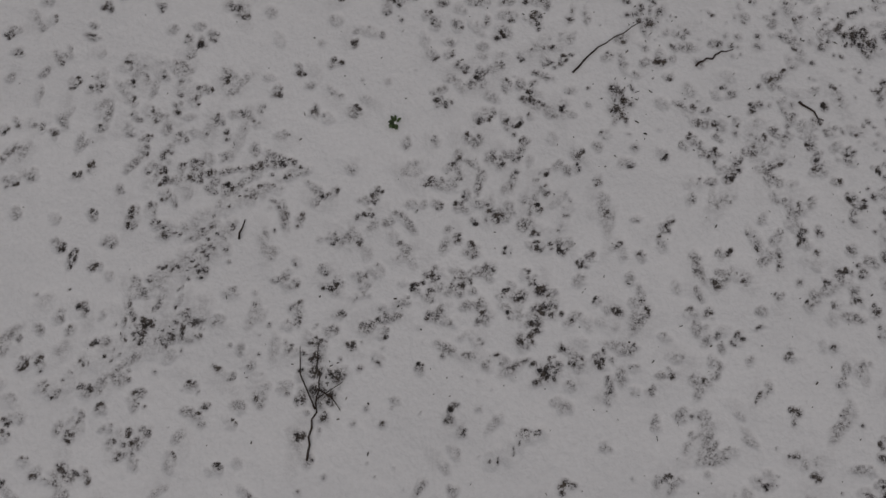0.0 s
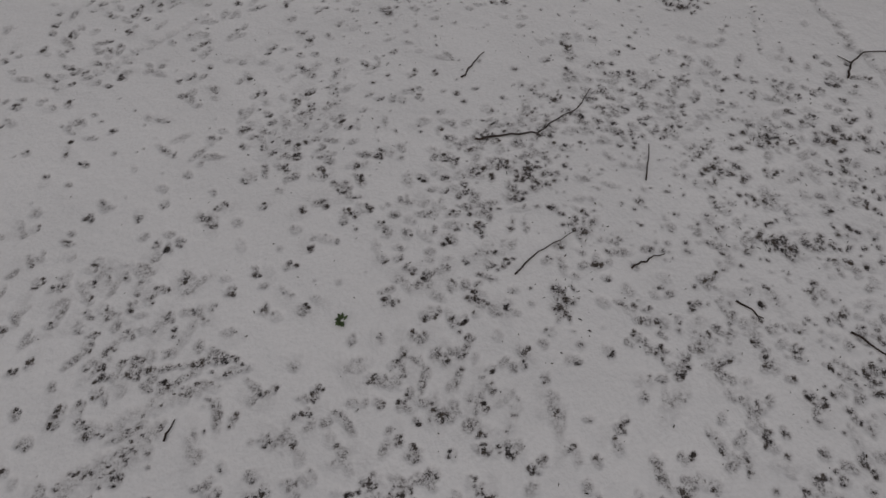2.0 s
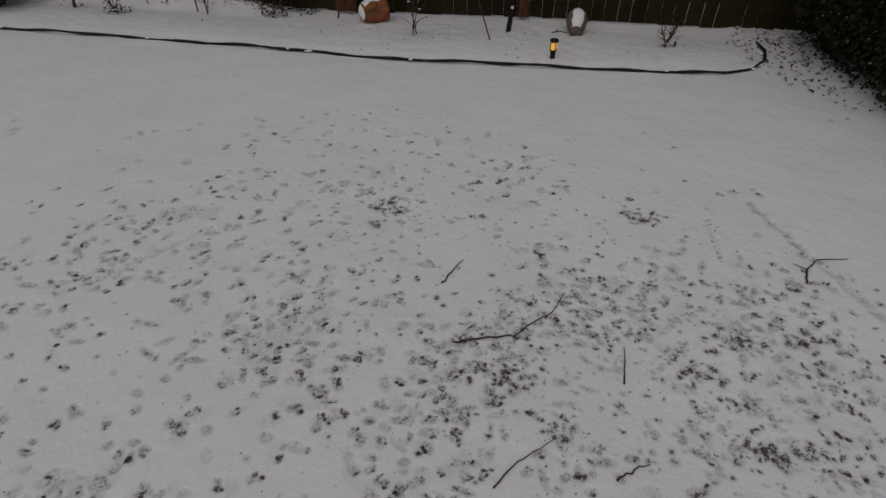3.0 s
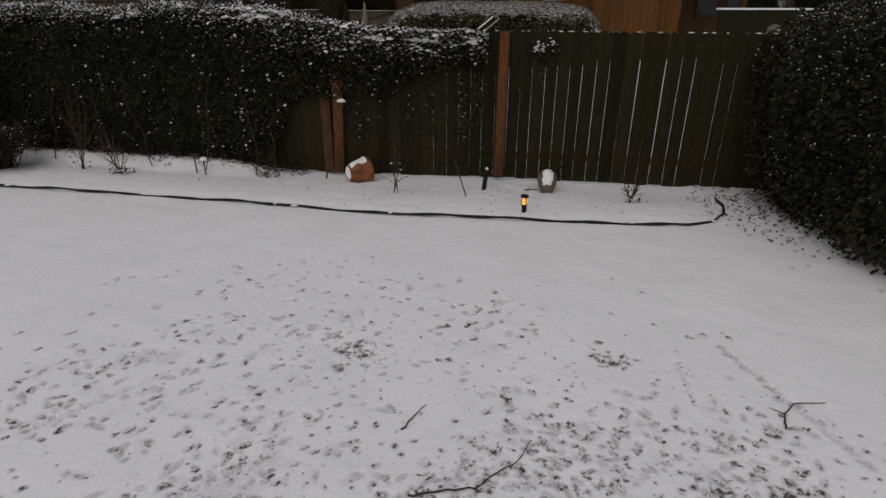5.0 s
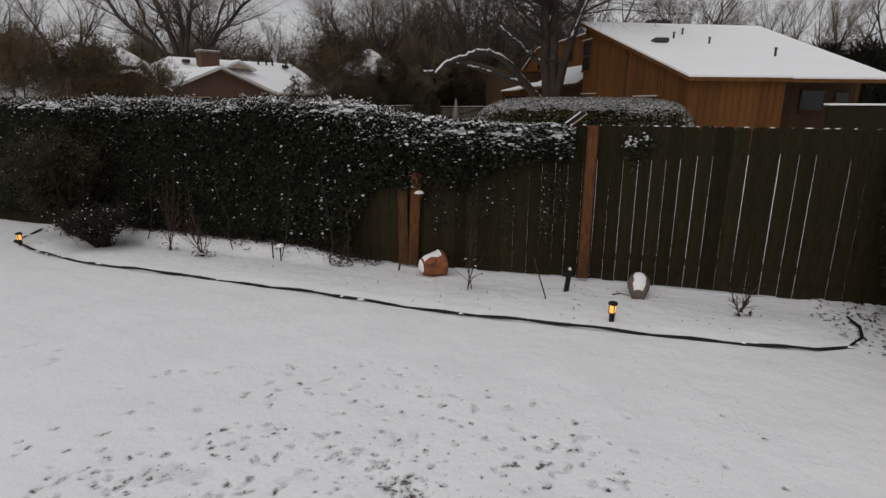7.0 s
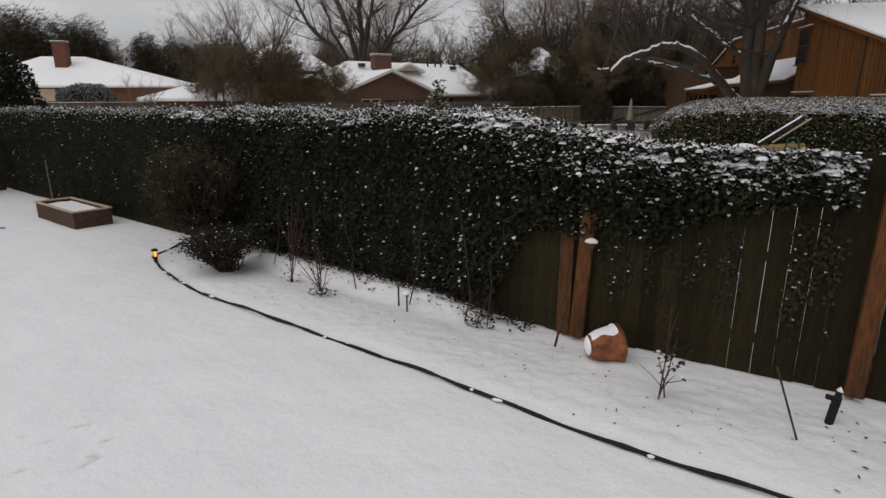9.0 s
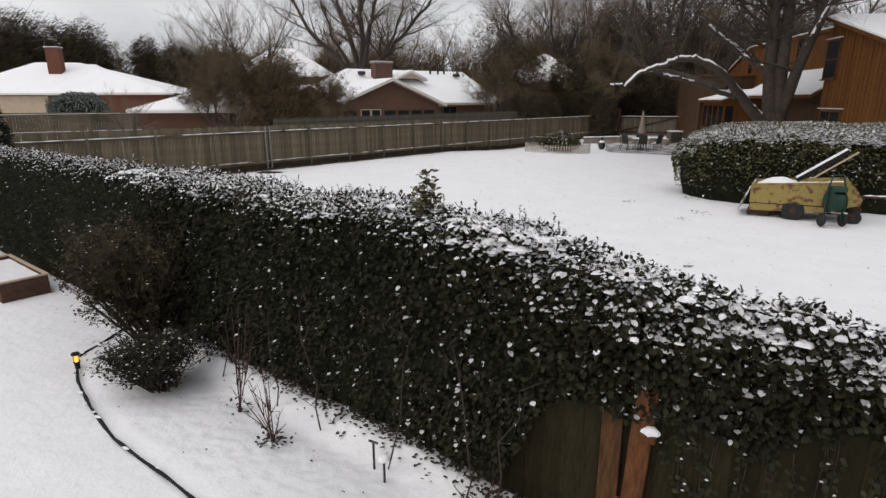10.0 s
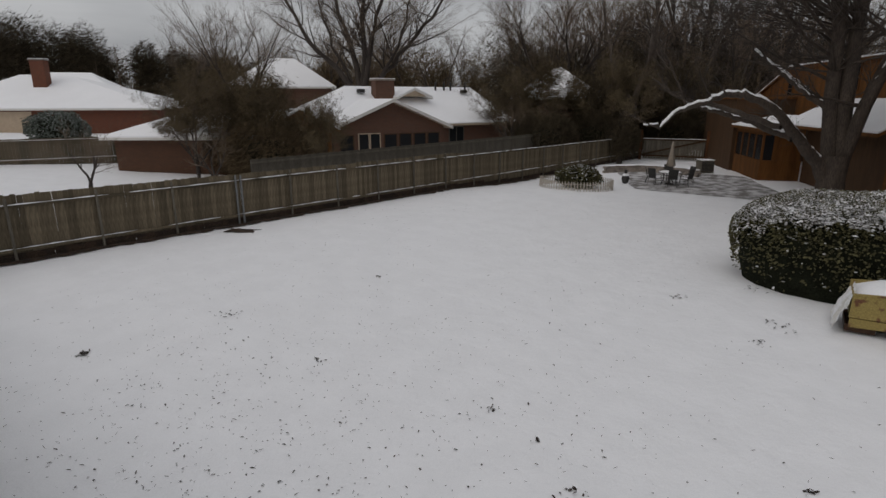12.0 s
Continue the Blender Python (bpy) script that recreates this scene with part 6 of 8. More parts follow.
def patio_things():
    x, y = -5.3, 49.2
    ob = thing("air_conditioner", "grey outdoor air-conditioner box by the house wall", "air conditioner", pose(x, y, gz(x, y), 0, 0, 30))
    bm = bmesh.new()
    box(bm, -0.45, 0.45, -0.4, 0.4, 0.05, 0.85, 0.03)
    part("casing", bm, GREY_WOOD, ob, "weathered grey metal casing")
    for k in range(7):
        bm = bmesh.new()
        box(bm, -0.4, 0.4, -0.42, -0.403, 0.15 + k * 0.09, 0.20 + k * 0.09)
        part("louvre", bm, DARK_METAL, ob)
    bm = bmesh.new()
    box(bm, -0.46, 0.46, -0.41, 0.41, 0.852, 0.90, 0.02)
    part("snow_cap", bm, SNOW, ob)
    x, y = -9.15, 42.2
    ob = thing("chiminea", "small dark outdoor stove on the snow by the patio", "stove", pose(x, y, gz(x, y)))
    bm = bmesh.new()
    lathe(bm, [(0.14, 0), (0.2, 0.12), (0.24, 0.3), (0.2, 0.45), (0.09, 0.58), (0.09, 0.8), (0.12, 0.82), (0.07, 0.82)], 16)
    part("body", bm, DARK_METAL, ob, smooth=True)
    bm = bmesh.new()
    lathe(bm, [(0.19, 0.46), (0.21, 0.48), (0.11, 0.6), (0.1, 0.6)], 14)
    part("snow_cap", bm, SNOW, ob)
    # white picket ring round a low shrub
    ring = thing("picket_ring", "low white picket edging round a garden shrub", "fence", pose(-11.3, 39.0, gz(-11.3, 39.0)))
    bm = bmesh.new()
    prism(bm, [(-0.028, 0), (0.028, 0), (0.028, 0.5), (0, 0.56), (-0.028, 0.5)], "y", -0.008, 0.008)
    first = part("picket", bm, PICKET, ring)
    n = 76
    for k in range(n):
        a = 2 * math.pi * k / n
        m = pose(2.1 * math.cos(a), 1.5 * math.sin(a), 0, 0, 0, math.degrees(math.atan2(1.5 * math.cos(a), -2.1 * math.sin(a))))
        if k == 0:
            first.matrix_basis = m
        else:
            twin(first, ring, m)
    for z in (0.14, 0.4):
        s = Soup()
        s.tube([(2.08 * math.cos(2 * math.pi * k / 48), 1.48 * math.sin(2 * math.pi * k / 48), z) for k in range(49)], [0.016] * 49, 4)
        s.link("rail", PICKET, ring, stuff=False)
    leaf_bush("garden_shrub", "low dark-green shrub inside the picket ring", "shrub", (-11.2, 39.1, gz(-11, 39)), (1.3, 0.85, 0.62), 3200, 0.12, 0.07, OLIVE_LEAF, 71, 0.12, 0.06, 0.75)
    # gate between fence and house
    gate = thing("wooden_gate", "dark wooden gate with diagonal brace and snowy rails", "gate", pose(-10.8, 56.0, gz(-10, 56), 0, 0, 4))
    for k in range(22):
        bm = bmesh.new()
        box(bm, 0.3 + k * 0.21, 0.3 + k * 0.21 + 0.19, 0.03, 0.06, 0.1, 1.75)
        part("board", bm, GREY_WOOD, gate)
    for z in (0.3, 1.6):
        bm = bmesh.new()
        box(bm, 0.25, 4.95, -0.03, 0.027, z, z + 0.12, 0.004)
        part("rail", bm, DIM_POST, gate)
        if z < 1:
            continue
        bm = bmesh.new()
        box(bm, 0.25, 4.95, -0.04, 0.03, z + 0.123, z + 0.16, 0.012)
        part("snow_cap", bm, SNOW, gate)
    bm = bmesh.new()
    box(bm, 0, 5.0, -0.02, 0.02, -0.06, 0.06, 0.004, pose(0.2, -0.05, 0.42, 0, -14.5, 0))
    part("brace", bm, DIM_POST, gate)
    for x in (0.1, 5.1):
        bm = bmesh.new()
        box(bm, x - 0.1, x + 0.1, -0.1, 0.1, 0, 2.4, 0.01)
        part("post", bm, POST_WOOD, gate)


patio_things()


def yard_litter():
    rng = random.Random(88)
    s = Soup()
    for _ in range(3600):
        if rng.random() < 0.5:
            x, y = rng.gauss(-9, 3.2), rng.gauss(12.3, 2.8)
        else:
            x, y = rng.uniform(-18, 3), rng.uniform(8.3, 36)
        if y < 8.1 or (y > 20.2 and x > -3.3):
            continue
        s.leaf((x, y, gz(x, y) + 0.01), (rng.gauss(0, 1), rng.gauss(0, 1), 0.15), (0, 0, 1), 0.015 + 0.065 * rng.random() ** 3, 0.008 + 0.025 * rng.random() ** 2)
    for cx, cy, n, r in ((-13.66, 13.05, 34, 0.06), (-11.3, 19.6, 8, 0.05), (-2.1, 20.3, 14, 0.12), (-3.96, 22.4, 12, 0.12), (-2.3, 24.0, 14, 0.14), (-5.06, 14.8, 8, 0.04), (-6.0, 15.2, 10, 0.06), (-1.57, 15.4, 8, 0.05), (-12.6, 15.7, 16, 0.12), (-4.25, 13.9, 14, 0.14), (-9.5, 15.1, 8, 0.05), (-1.6, 21.4, 16, 0.2)):
        for _ in range(n):
            x, y = rng.gauss(cx, r), rng.gauss(cy, r)
            s.leaf((x, y, gz(x, y) + 0.012), (rng.gauss(0, 1), rng.gauss(0, 1), 0.3), (0, 0, 1), rng.uniform(0.04, 0.09), rng.uniform(0.02, 0.05))
    tagged(s.link("fallen_leaves", LITTER), "dark fallen leaves scattered over the snowy yard", "foliage")


yard_litter()

# ---- houses ----


def window(parent, m, w, h, frame_mat, cols=1, rows=1, name="window"):
    """A window in the plane y = 0 of m, facing -y: pane set back in a frame, with a sill."""
    bm = bmesh.new()
    t = 0.07
    box(bm, -w / 2 - t, -w / 2, -0.05, 0.06, -h / 2 - t, h / 2 + t)
    box(bm, w / 2, w / 2 + t, -0.05, 0.06, -h / 2 - t, h / 2 + t)
    box(bm, -w / 2, w / 2, -0.05, 0.06, h / 2, h / 2 + t)
    box(bm, -w / 2, w / 2, -0.05, 0.06, -h / 2 - t, -h / 2)
    for k in range(1, cols):
        x = -w / 2 + w * k / cols
        box(bm, x - 0.03, x + 0.03, -0.045, 0.05, -h / 2, h / 2)
    for k in range(1, rows):
        z = -h / 2 + h * k / rows
        box(bm, -w / 2, w / 2, -0.04, 0.045, z - 0.025, z + 0.025)
    win = part(name, bm, frame_mat, parent)
    win.matrix_basis = m
    bm = bmesh.new()
    box(bm, -w / 2, w / 2, -0.035, -0.012, -h / 2, h / 2)
    part("pane", bm, DARK_GLASS, win)
    bm = bmesh.new()
    box(bm, -w / 2 - 0.1, w / 2 + 0.1, -0.12, -0.052, -h / 2 - t - 0.05, -h / 2 - t + 0.01)
    part("sill", bm, frame_mat, win)
    return win


def chimney(parent, x, y, z0, z1, wx, wy, mat):
    bm = bmesh.new()
    box(bm, x - wx / 2, x + wx / 2, y - wy / 2, y + wy / 2, z0, z1)
    c = part("chimney", bm, mat, parent)
    bm = bmesh.new()
    box(bm, x - wx / 2 - 0.08, x + wx / 2 + 0.08, y - wy / 2 - 0.08, y + wy / 2 + 0.08, z1 + 0.002, z1 + 0.14, 0.02)
    part("chimney_cap", bm, STONE, c)
    bm = bmesh.new()
    box(bm, x - wx / 2 - 0.06, x + wx / 2 + 0.06, y - wy / 2 - 0.06, y + wy / 2 + 0.06, z1 + 0.142, z1 + 0.19, 0.02)
    part("cap_snow", bm, SNOW, c)
    return c


def slab(bm, quad, t):
    """A roof plane: four corners with thickness t downwards."""
    top = [bm.verts.new(p) for p in quad]
    low = [bm.verts.new((p[0], p[1], p[2] - t)) for p in quad]
    bm.faces.new(top)
    bm.faces.new(low[::-1])
    for i in range(len(quad)):
        j = (i + 1) % len(quad)
        bm.faces.new((top[i], low[i], low[j], top[j]))
    return bm


def roof_plane(parent, quad, deck=SIDING):
    bm = slab(bmesh.new(), [(p[0], p[1], p[2] - 0.085) for p in quad], 0.16)
    r = part("roof", bm, deck, parent)
    bm = slab(bmesh.new(), quad, 0.08)
    part("roof_snow", bm, ROOF_SNOW, r)
    return r


def brown_house():
    """Two-storey house in brown vertical siding; its local x runs along the front eave, y along the side facing the patio."""
    ob = thing("brown_house", "brown timber-clad two-storey house with snowy lean-to roofs", "house", pose(6.23, 26.0, 0.0, 0, 0, 19.1))
    E, R, D, L = 3.37, 6.89, 11.88, 9.9
    # walls of the main block, with the gable end towards the patio
    for name, outline, axis, a, b in (("wall", [(0, 0), (D, 0), (D, R), (0, E)], "x", 0.0, 0.2),
                                      ("wall", [(1.6, 0), (D, 0), (D, R), (1.6, E + 0.45)], "x", L - 0.2, L)):
        bm = bmesh.new()
        prism(bm, outline, axis, a, b)
        part(name, bm, SIDING, ob)
    bm = bmesh.new()
    box(bm, 0.202, 4.6, 0.0, 0.2, 0, E)
    part("wall", bm, SIDING, ob)
    # recess under the eave, its shade put into a darker siding colour
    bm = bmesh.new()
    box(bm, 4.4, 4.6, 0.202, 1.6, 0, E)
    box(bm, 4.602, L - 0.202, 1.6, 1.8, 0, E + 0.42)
    part("wall", bm, SHADED_SIDING_AND_TRIM, ob)
    bm = bmesh.new()
    box(bm, 0.202, L - 0.202, D - 0.2, D, 0, R - 0.1)
    part("wall", bm, SIDING, ob)
    # vertical battens on the gable end and front
    for k in range(39):
        y = 0.15 + k * 0.31
        if y > D - 0.1:
            break
        top = E + (R - E) * y / D - 0.12
        bm = bmesh.new()
        box(bm, -0.022, -0.002, y - 0.02, y + 0.02, 0, top)
        part("batten", bm, SIDING, ob)
    for k in range(14):
        x = 0.2 + k * 0.33
        bm = bmesh.new()
        box(bm, x - 0.02, x + 0.02, -0.022, -0.002, 0, E - 0.1)
        part("batten", bm, SIDING, ob)
    bm = bmesh.new()
    box(bm, -0.06, -0.024, 5.86, 6.1, 0, E + (R - E) * 5.9 / D - 0.1)
    part("corner_board", bm, SHADED_SIDING_AND_TRIM, ob)
    s = (R - E) / D
    r = roof_plane(ob, [(-0.25, -0.35, E - 0.35 * s + 0.16), (4.6, -0.35, E - 0.35 * s + 0.16), (4.6, D + 0.3, R + 0.3 * s + 0.16), (-0.25, D + 0.3, R + 0.3 * s + 0.16)])
    r = roof_plane(ob, [(4.6, -0.32, E - 0.35 * s + 0.13), (L, -0.32, E - 0.35 * s + 0.13), (L + 2.0, D + 0.3, R + 0.3 * s + 0.16), (4.6, D + 0.3, R + 0.3 * s + 0.16)])
    # vents and a skylight hatch on the snowy roof
    for x, y, w, h in ((3.3, 7.4, 0.1, 0.3), (4.5, 8.6, 0.1, 0.3), (4.7, 6.2, 0.1, 0.3), (6.6, 3.5, 0.11, 0.36)):
        bm = bmesh.new()
        lathe(bm, [(w / 2, 0), (w / 2, h), (w * 0.7, h), (w * 0.7, h + 0.06), (0.01, h + 0.08)], 10)
        o = part("roof_vent", bm, DARK_METAL, ob)
        o.matrix_basis = pose(x, y, E + y * s + 0.12)
    bm = bmesh.new()
    box(bm, -0.4, 0.4, -0.3, 0.3, 0, 0.22, 0.03)
    o = part("roof_hatch", bm, DARK_METAL, ob, "dark roof hatch poking out of the snow")
    o.matrix_basis = pose(1.9, 6.3, E + 6.3 * s + 0.1, -12, 0, 0)
    bm = bmesh.new()
    for k in range(5):
        box(bm, 4.3 + k * 0.34, 4.62 + k * 0.34, D + 0.5, D + 1.0, R - 0.1, R + 0.5 + 0.08 * (k % 2), 0.08)
    part("chimney_row", bm, DARK_METAL, ob, "dark roof units behind the ridge")
    side = pose(0, 0, 0, 0, 0, -90)
    win = window(ob, pose(-0.01, 11.4, 5.05) @ side, 1.1, 1.65, SIDING, 1, 2)
    window(ob, pose(-0.01, 10.7, 2.1) @ side, 1.7, 1.1, SIDING, 2, 1)
    window(ob, pose(-0.01, 3.6, 1.9) @ side, 1.9, 1.1, SIDING, 2, 1)
    window(ob, pose(7.4, 1.59, 2.4), 1.2, 0.9, SHADED_SIDING_AND_TRIM)
    window(ob, pose(9.0, 1.59, 2.4), 0.7, 0.7, SHADED_SIDING_AND_TRIM)
    for y, z0, w in ((11.4, 5.98, 1.4), (10.7, 2.78, 2.2), (3.6, 2.58, 2.3)):
        bm = bmesh.new()
        box(bm, -0.14, -0.02, y - w / 2, y + w / 2, z0, z0 + 0.05, 0.01)
        part("window_hood", bm, WHITE_TRIM, ob, "pale hood lined with snow")
    # low snowy roof over the recessed stretch
    roof_plane(ob, [(-0.2, D + 0.7, 3.55), (-0.2, 22.3, 3.55), (2.5, 22.3, 5.0), (2.5, D + 0.7, 5.0)], SIDING)
    # set-back wall below the low roof, shade painted in with the colour
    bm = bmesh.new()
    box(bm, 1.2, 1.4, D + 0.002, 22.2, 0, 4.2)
    part("wall", bm, SHADED_SIDING_AND_TRIM, ob)
    bm = bmesh.new()
    prism(bm, [(D + 0.002, 3.4), (36.0, 3.4), (36.0, 4.6), (29.0, 7.0), (D + 0.002, 7.0)], "x", 2.4, 2.6)
    part("upper_wall", bm, SIDING, ob)
    window(ob, pose(2.39, 20.5, 6.1) @ side, 0.9, 1.4, SIDING, 1, 2)
    window(ob, pose(2.39, 28.5, 5.6) @ side, 0.7, 0.9, SIDING, 1, 2)
    # wing walls, coloured darker for the shade they stand in
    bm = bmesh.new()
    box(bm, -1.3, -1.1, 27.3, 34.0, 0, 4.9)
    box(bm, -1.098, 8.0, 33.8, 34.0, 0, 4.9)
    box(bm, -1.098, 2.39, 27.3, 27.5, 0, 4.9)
    part("wall", bm, SHADED_SIDING_AND_TRIM, ob)
    bm = bmesh.new()
    box(bm, -1.4, 2.39, 27.2, 34.1, 4.905, 5.05, 0.01)
    part("flat_roof", bm, SIDING, ob)
    roof_plane(ob, [(2.3, 36.4, 4.6), (9.0, 36.4, 4.6), (9.0, 29.0, 7.15), (2.3, 29.0, 7.15)])
    roof_plane(ob, [(2.3, 29.0, 7.15), (9.0, 29.0, 7.15), (9.0, D + 0.4, 7.15), (2.3, D + 0.4, 7.15)])
    # glazed bay
    bay = (-1.1, 0.0, 22.4, 27.2)
    bm = bmesh.new()
    box(bm, bay[0], bay[1] + 1.2, bay[2], bay[3], 0.0, 1.3)
    part("bay_base", bm, SIDING, ob)
    bm = bmesh.new()
    box(bm, bay[0] + 0.02, bay[1] + 1.2, bay[2] + 0.02, bay[3] - 0.02, 2.8, 3.2)
    part("bay_head", bm, SIDING, ob)
    for y in (22.46, 23.63, 24.8, 25.97, 27.14):
        bm = bmesh.new()
        box(bm, bay[0], bay[0] + 0.12, y - 0.06, y + 0.06, 1.302, 2.798)
        part("bay_post", bm, SIDING, ob)
    for k, y in enumerate((23.04, 24.21, 25.38, 26.55)):
        bm = bmesh.new()
        box(bm, bay[0] + 0.05, bay[0] + 0.07, y - 0.52, y + 0.52, 1.305, 2.795)
        part("bay_pane", bm, DARK_GLASS, ob)
    for yy in (22.42, 27.1):
        bm = bmesh.new()
        box(bm, bay[0] + 0.65, bay[1] + 1.1, yy, yy + 0.08, 1.302, 2.798)
        part("bay_side", bm, SIDING, ob)
        bm = bmesh.new()
        box(bm, bay[0] + 0.14, bay[0] + 0.64, yy + 0.03, yy + 0.05, 1.305, 2.795)
        part("bay_pane", bm, DARK_GLASS, ob)
    roof_plane(ob, [(-1.4, 22.0, 3.3), (-1.4, 27.5, 3.3), (1.2, 26.6, 3.95), (1.2, 22.8, 3.95)])
    # lean-to fence roof line right of the block
    bm = bmesh.new()
    box(bm, 4.9, 9.9, -2.2, -2.1, 0, 2.2)
    part("side_screen", bm, FENCE_WOOD, ob)
    bm = bmesh.new()
    box(bm, 4.8, 10.0, -2.3, -2.0, 2.202, 2.28, 0.02)
    part("screen_snow", bm, SNOW, ob)
    return ob


brown_house()


def brick_gable_house():
    """Low brick house behind the long fence: the gable faces local -y, x runs along it."""
    ob = thing("brick_house", "low brown-brick house with a snowy roof and white gable trim", "house", pose(-26.0, 42.0, 0.45, 0, 0, 61.6))
    W, E, A = 4.55, 2.55, 4.35
    bm = bmesh.new()
    prism(bm, [(-W, 0), (W, 0), (W, E), (0, A), (-W, E)], "y", 0.0, 0.25)
    part("gable_wall", bm, BROWN_BRICK, ob)
    bm = bmesh.new()
    box(bm, -W, -W + 0.25, 0.252, 5, 0, E)
    box(bm, W - 0.25, W, 0.252, 5, 0, E)
    box(bm, -4.8, 14.4, 2.6, 2.85, 0, E)
    box(bm, -4.8, -4.55, 2.852, 10, 0, E)
    part("wall", bm, BROWN_BRICK, ob)
    g = A - E
    for sgn in (-1, 1):
        roof_plane(ob, [(0, -0.5, A + 0.22), (sgn * (W + 0.5), -0.5, E + 0.22 - 0.5 * g / W), (sgn * (W + 0.5), 7.0, E + 0.22 - 0.5 * g / W), (0, 7.0, A + 0.22)], TAN_TRIM)
        bm = bmesh.new()
        slab(bm, [(0, -0.54, A + 0.20), (sgn * (W + 0.55), -0.54, E + 0.20 - 0.55 * g / W), (sgn * (W + 0.55), -0.505, E + 0.20 - 0.55 * g / W), (0, -0.505, A + 0.20)], 0.22)
        part("barge_board", bm, WHITE_TRIM, ob)
    # the long main roof behind
    y0, y1, yr, R = 2.0, 13.0, 7.2, 5.6
    x0, x1, h0, h1 = -5.6, 13.6, 5.1, 1.5
    roof_plane(ob, [(x0, y0, E + 0.1), (x1, y0, E + 0.1), (x1 - h1, yr, R), (x0 + h0, yr, R)], TAN_TRIM)
    for a, b in ((x0, x0 + h0), (x1, x1 - h1)):
        bm = slab(bmesh.new(), [(a, y0, E + 0.1), (a, y1, E + 0.1), (b, yr, R)], 0.1)
        part("roof_snow", bm, ROOF_SNOW, ob)
    roof_plane(ob, [(x0, y1, E + 0.1), (x1, y1, E + 0.1), (x1 - h1, yr, R), (x0 + h0, yr, R)], TAN_TRIM)
    chimney(ob, 2.2, 5.6, 3.6, 6.0, 1.7, 0.9, BROWN_BRICK)
    # small roof gablet and vents
    bm = bmesh.new()
    prism(bm, [(3.3, 4.75), (5.9, 4.75), (4.6, 5.32)], "y", 4.6, 7.6)
    part("gablet", bm, TAN_TRIM, ob)
    for sgn in (-1, 1):
        roof_plane(ob, [(4.6, 4.4, 5.5), (4.6 + sgn * 1.7, 4.4, 4.78), (4.6 + sgn * 1.7, 7.6, 4.78), (4.6, 7.6, 5.5)], WHITE_TRIM)
    for x in (8.0, 8.9, 9.6, 11.2):
        bm = bmesh.new()
        lathe(bm, [(0.09, 0), (0.09, 0.75), (0.13, 0.76), (0.02, 0.85)], 8)
        o = part("roof_vent", bm, DARK_METAL, ob)
        o.matrix_basis = pose(x, 6.7, 5.2)
    for x in (0.4, 10.6):
        bm = bmesh.new()
        box(bm, -0.3, 0.3, -0.2, 0.2, 0, 0.3, 0.04)
        o = part("roof_vent", bm, DARK_METAL, ob)
        o.matrix_basis = pose(x, 6.0, 5.05)
    # a row of windows and a glazed door under the gable
    for x in (-3.55, -0.1, 1.15, 2.4, 3.6):
        window(ob, pose(x, -0.005, 1.45), 0.95, 1.15, SHADED_SIDING_AND_TRIM, 1, 1)
    for x in (-2.25, -1.35):
        window(ob, pose(x, -0.0, 1.15), 0.72, 1.9, TAN_TRIM, 1, 1, "glazed_door")
    window(ob, pose(7.5, 2.59, 1.6), 1.4, 1.3, GREY_WOOD, 2, 1)
    # open carport beside the gable
    for x in (-9.0, -5.2):
        bm = bmesh.new()
        box(bm, x - 0.12, x + 0.12, -1.0, -0.76, 0, 2.4)
        part("carport_post", bm, SIDING, ob)
    bm = bmesh.new()
    prism(bm, [(-9.6, 2.3), (-4.8, 2.3), (-4.8, 2.55), (-7.2, 3.7), (-9.6, 2.55)], "y", -1.0, -0.85)
    part("carport_gable", bm, SIDING, ob)
    for sgn in (-1, 1):
        roof_plane(ob, [(-7.2, -1.3, 3.95), (-7.2 + sgn * 2.7, -1.3, 2.6), (-7.2 + sgn * 2.7, 6.0, 2.6), (-7.2, 6.0, 3.95)], SIDING)
    return ob


brick_gable_house()


def hip_house(name, label, m, L, W, E, R, wall, deck=WHITE_TRIM, chim=None, windows=(), ridge=None):
    """A plain hipped house, front in y = -W / 2."""
    ob = thing(name, label, "house", m)
    x, y = L / 2, W / 2
    bm = bmesh.new()
    box(bm, -x, x, -y, -y + 0.25, 0, E)
    box(bm, -x, x, y - 0.25, y, 0, E)
    box(bm, -x, -x + 0.25, -y + 0.252, y - 0.252, 0, E)
    box(bm, x - 0.25, x, -y + 0.252, y - 0.252, 0, E)
    part("wall", bm, wall, ob)
    o, h = 0.6, W / 2
    lo = E + 0.05
    ra, rb = ridge or (-x + h, x - h)
    roof_plane(ob, [(-x - o, -y - o, lo), (x + o, -y - o, lo), (rb, 0, R), (ra, 0, R)], deck)
    roof_plane(ob, [(x + o, y + o, lo), (-x - o, y + o, lo), (ra, 0, R), (rb, 0, R)], deck)
    for sgn in (-1, 1):
        bm = slab(bmesh.new(), [(sgn * (x + o), -y - o, lo), (sgn * (x + o), y + o, lo), (rb if sgn > 0 else ra, 0, R)], 0.1)
        part("roof_snow", bm, ROOF_SNOW, ob)
    bm = bmesh.new()
    box(bm, -x - o, x + o, -y - o - 0.03, -y - o, lo - 0.24, lo - 0.09)
    part("fascia", bm, deck, ob)
    if name == "red_brick_house":
        bm = bmesh.new()
        box(bm, -x + 3.4, -x + 9.8, -y - 0.06, -y - 0.004, 0.0, 2.3)
        part("garage_door", bm, TAN_TRIM, ob, "pale beige garage door")
    if chim:
        chimney(ob, chim[0], chim[1], E, chim[2], 1.35, 1.0, RED_BRICK)
    for wx, w, h2 in windows:
        window(ob, pose(wx, -y - 0.01, 1.55), w, h2, WHITE_TRIM, 2, 1)
    return ob


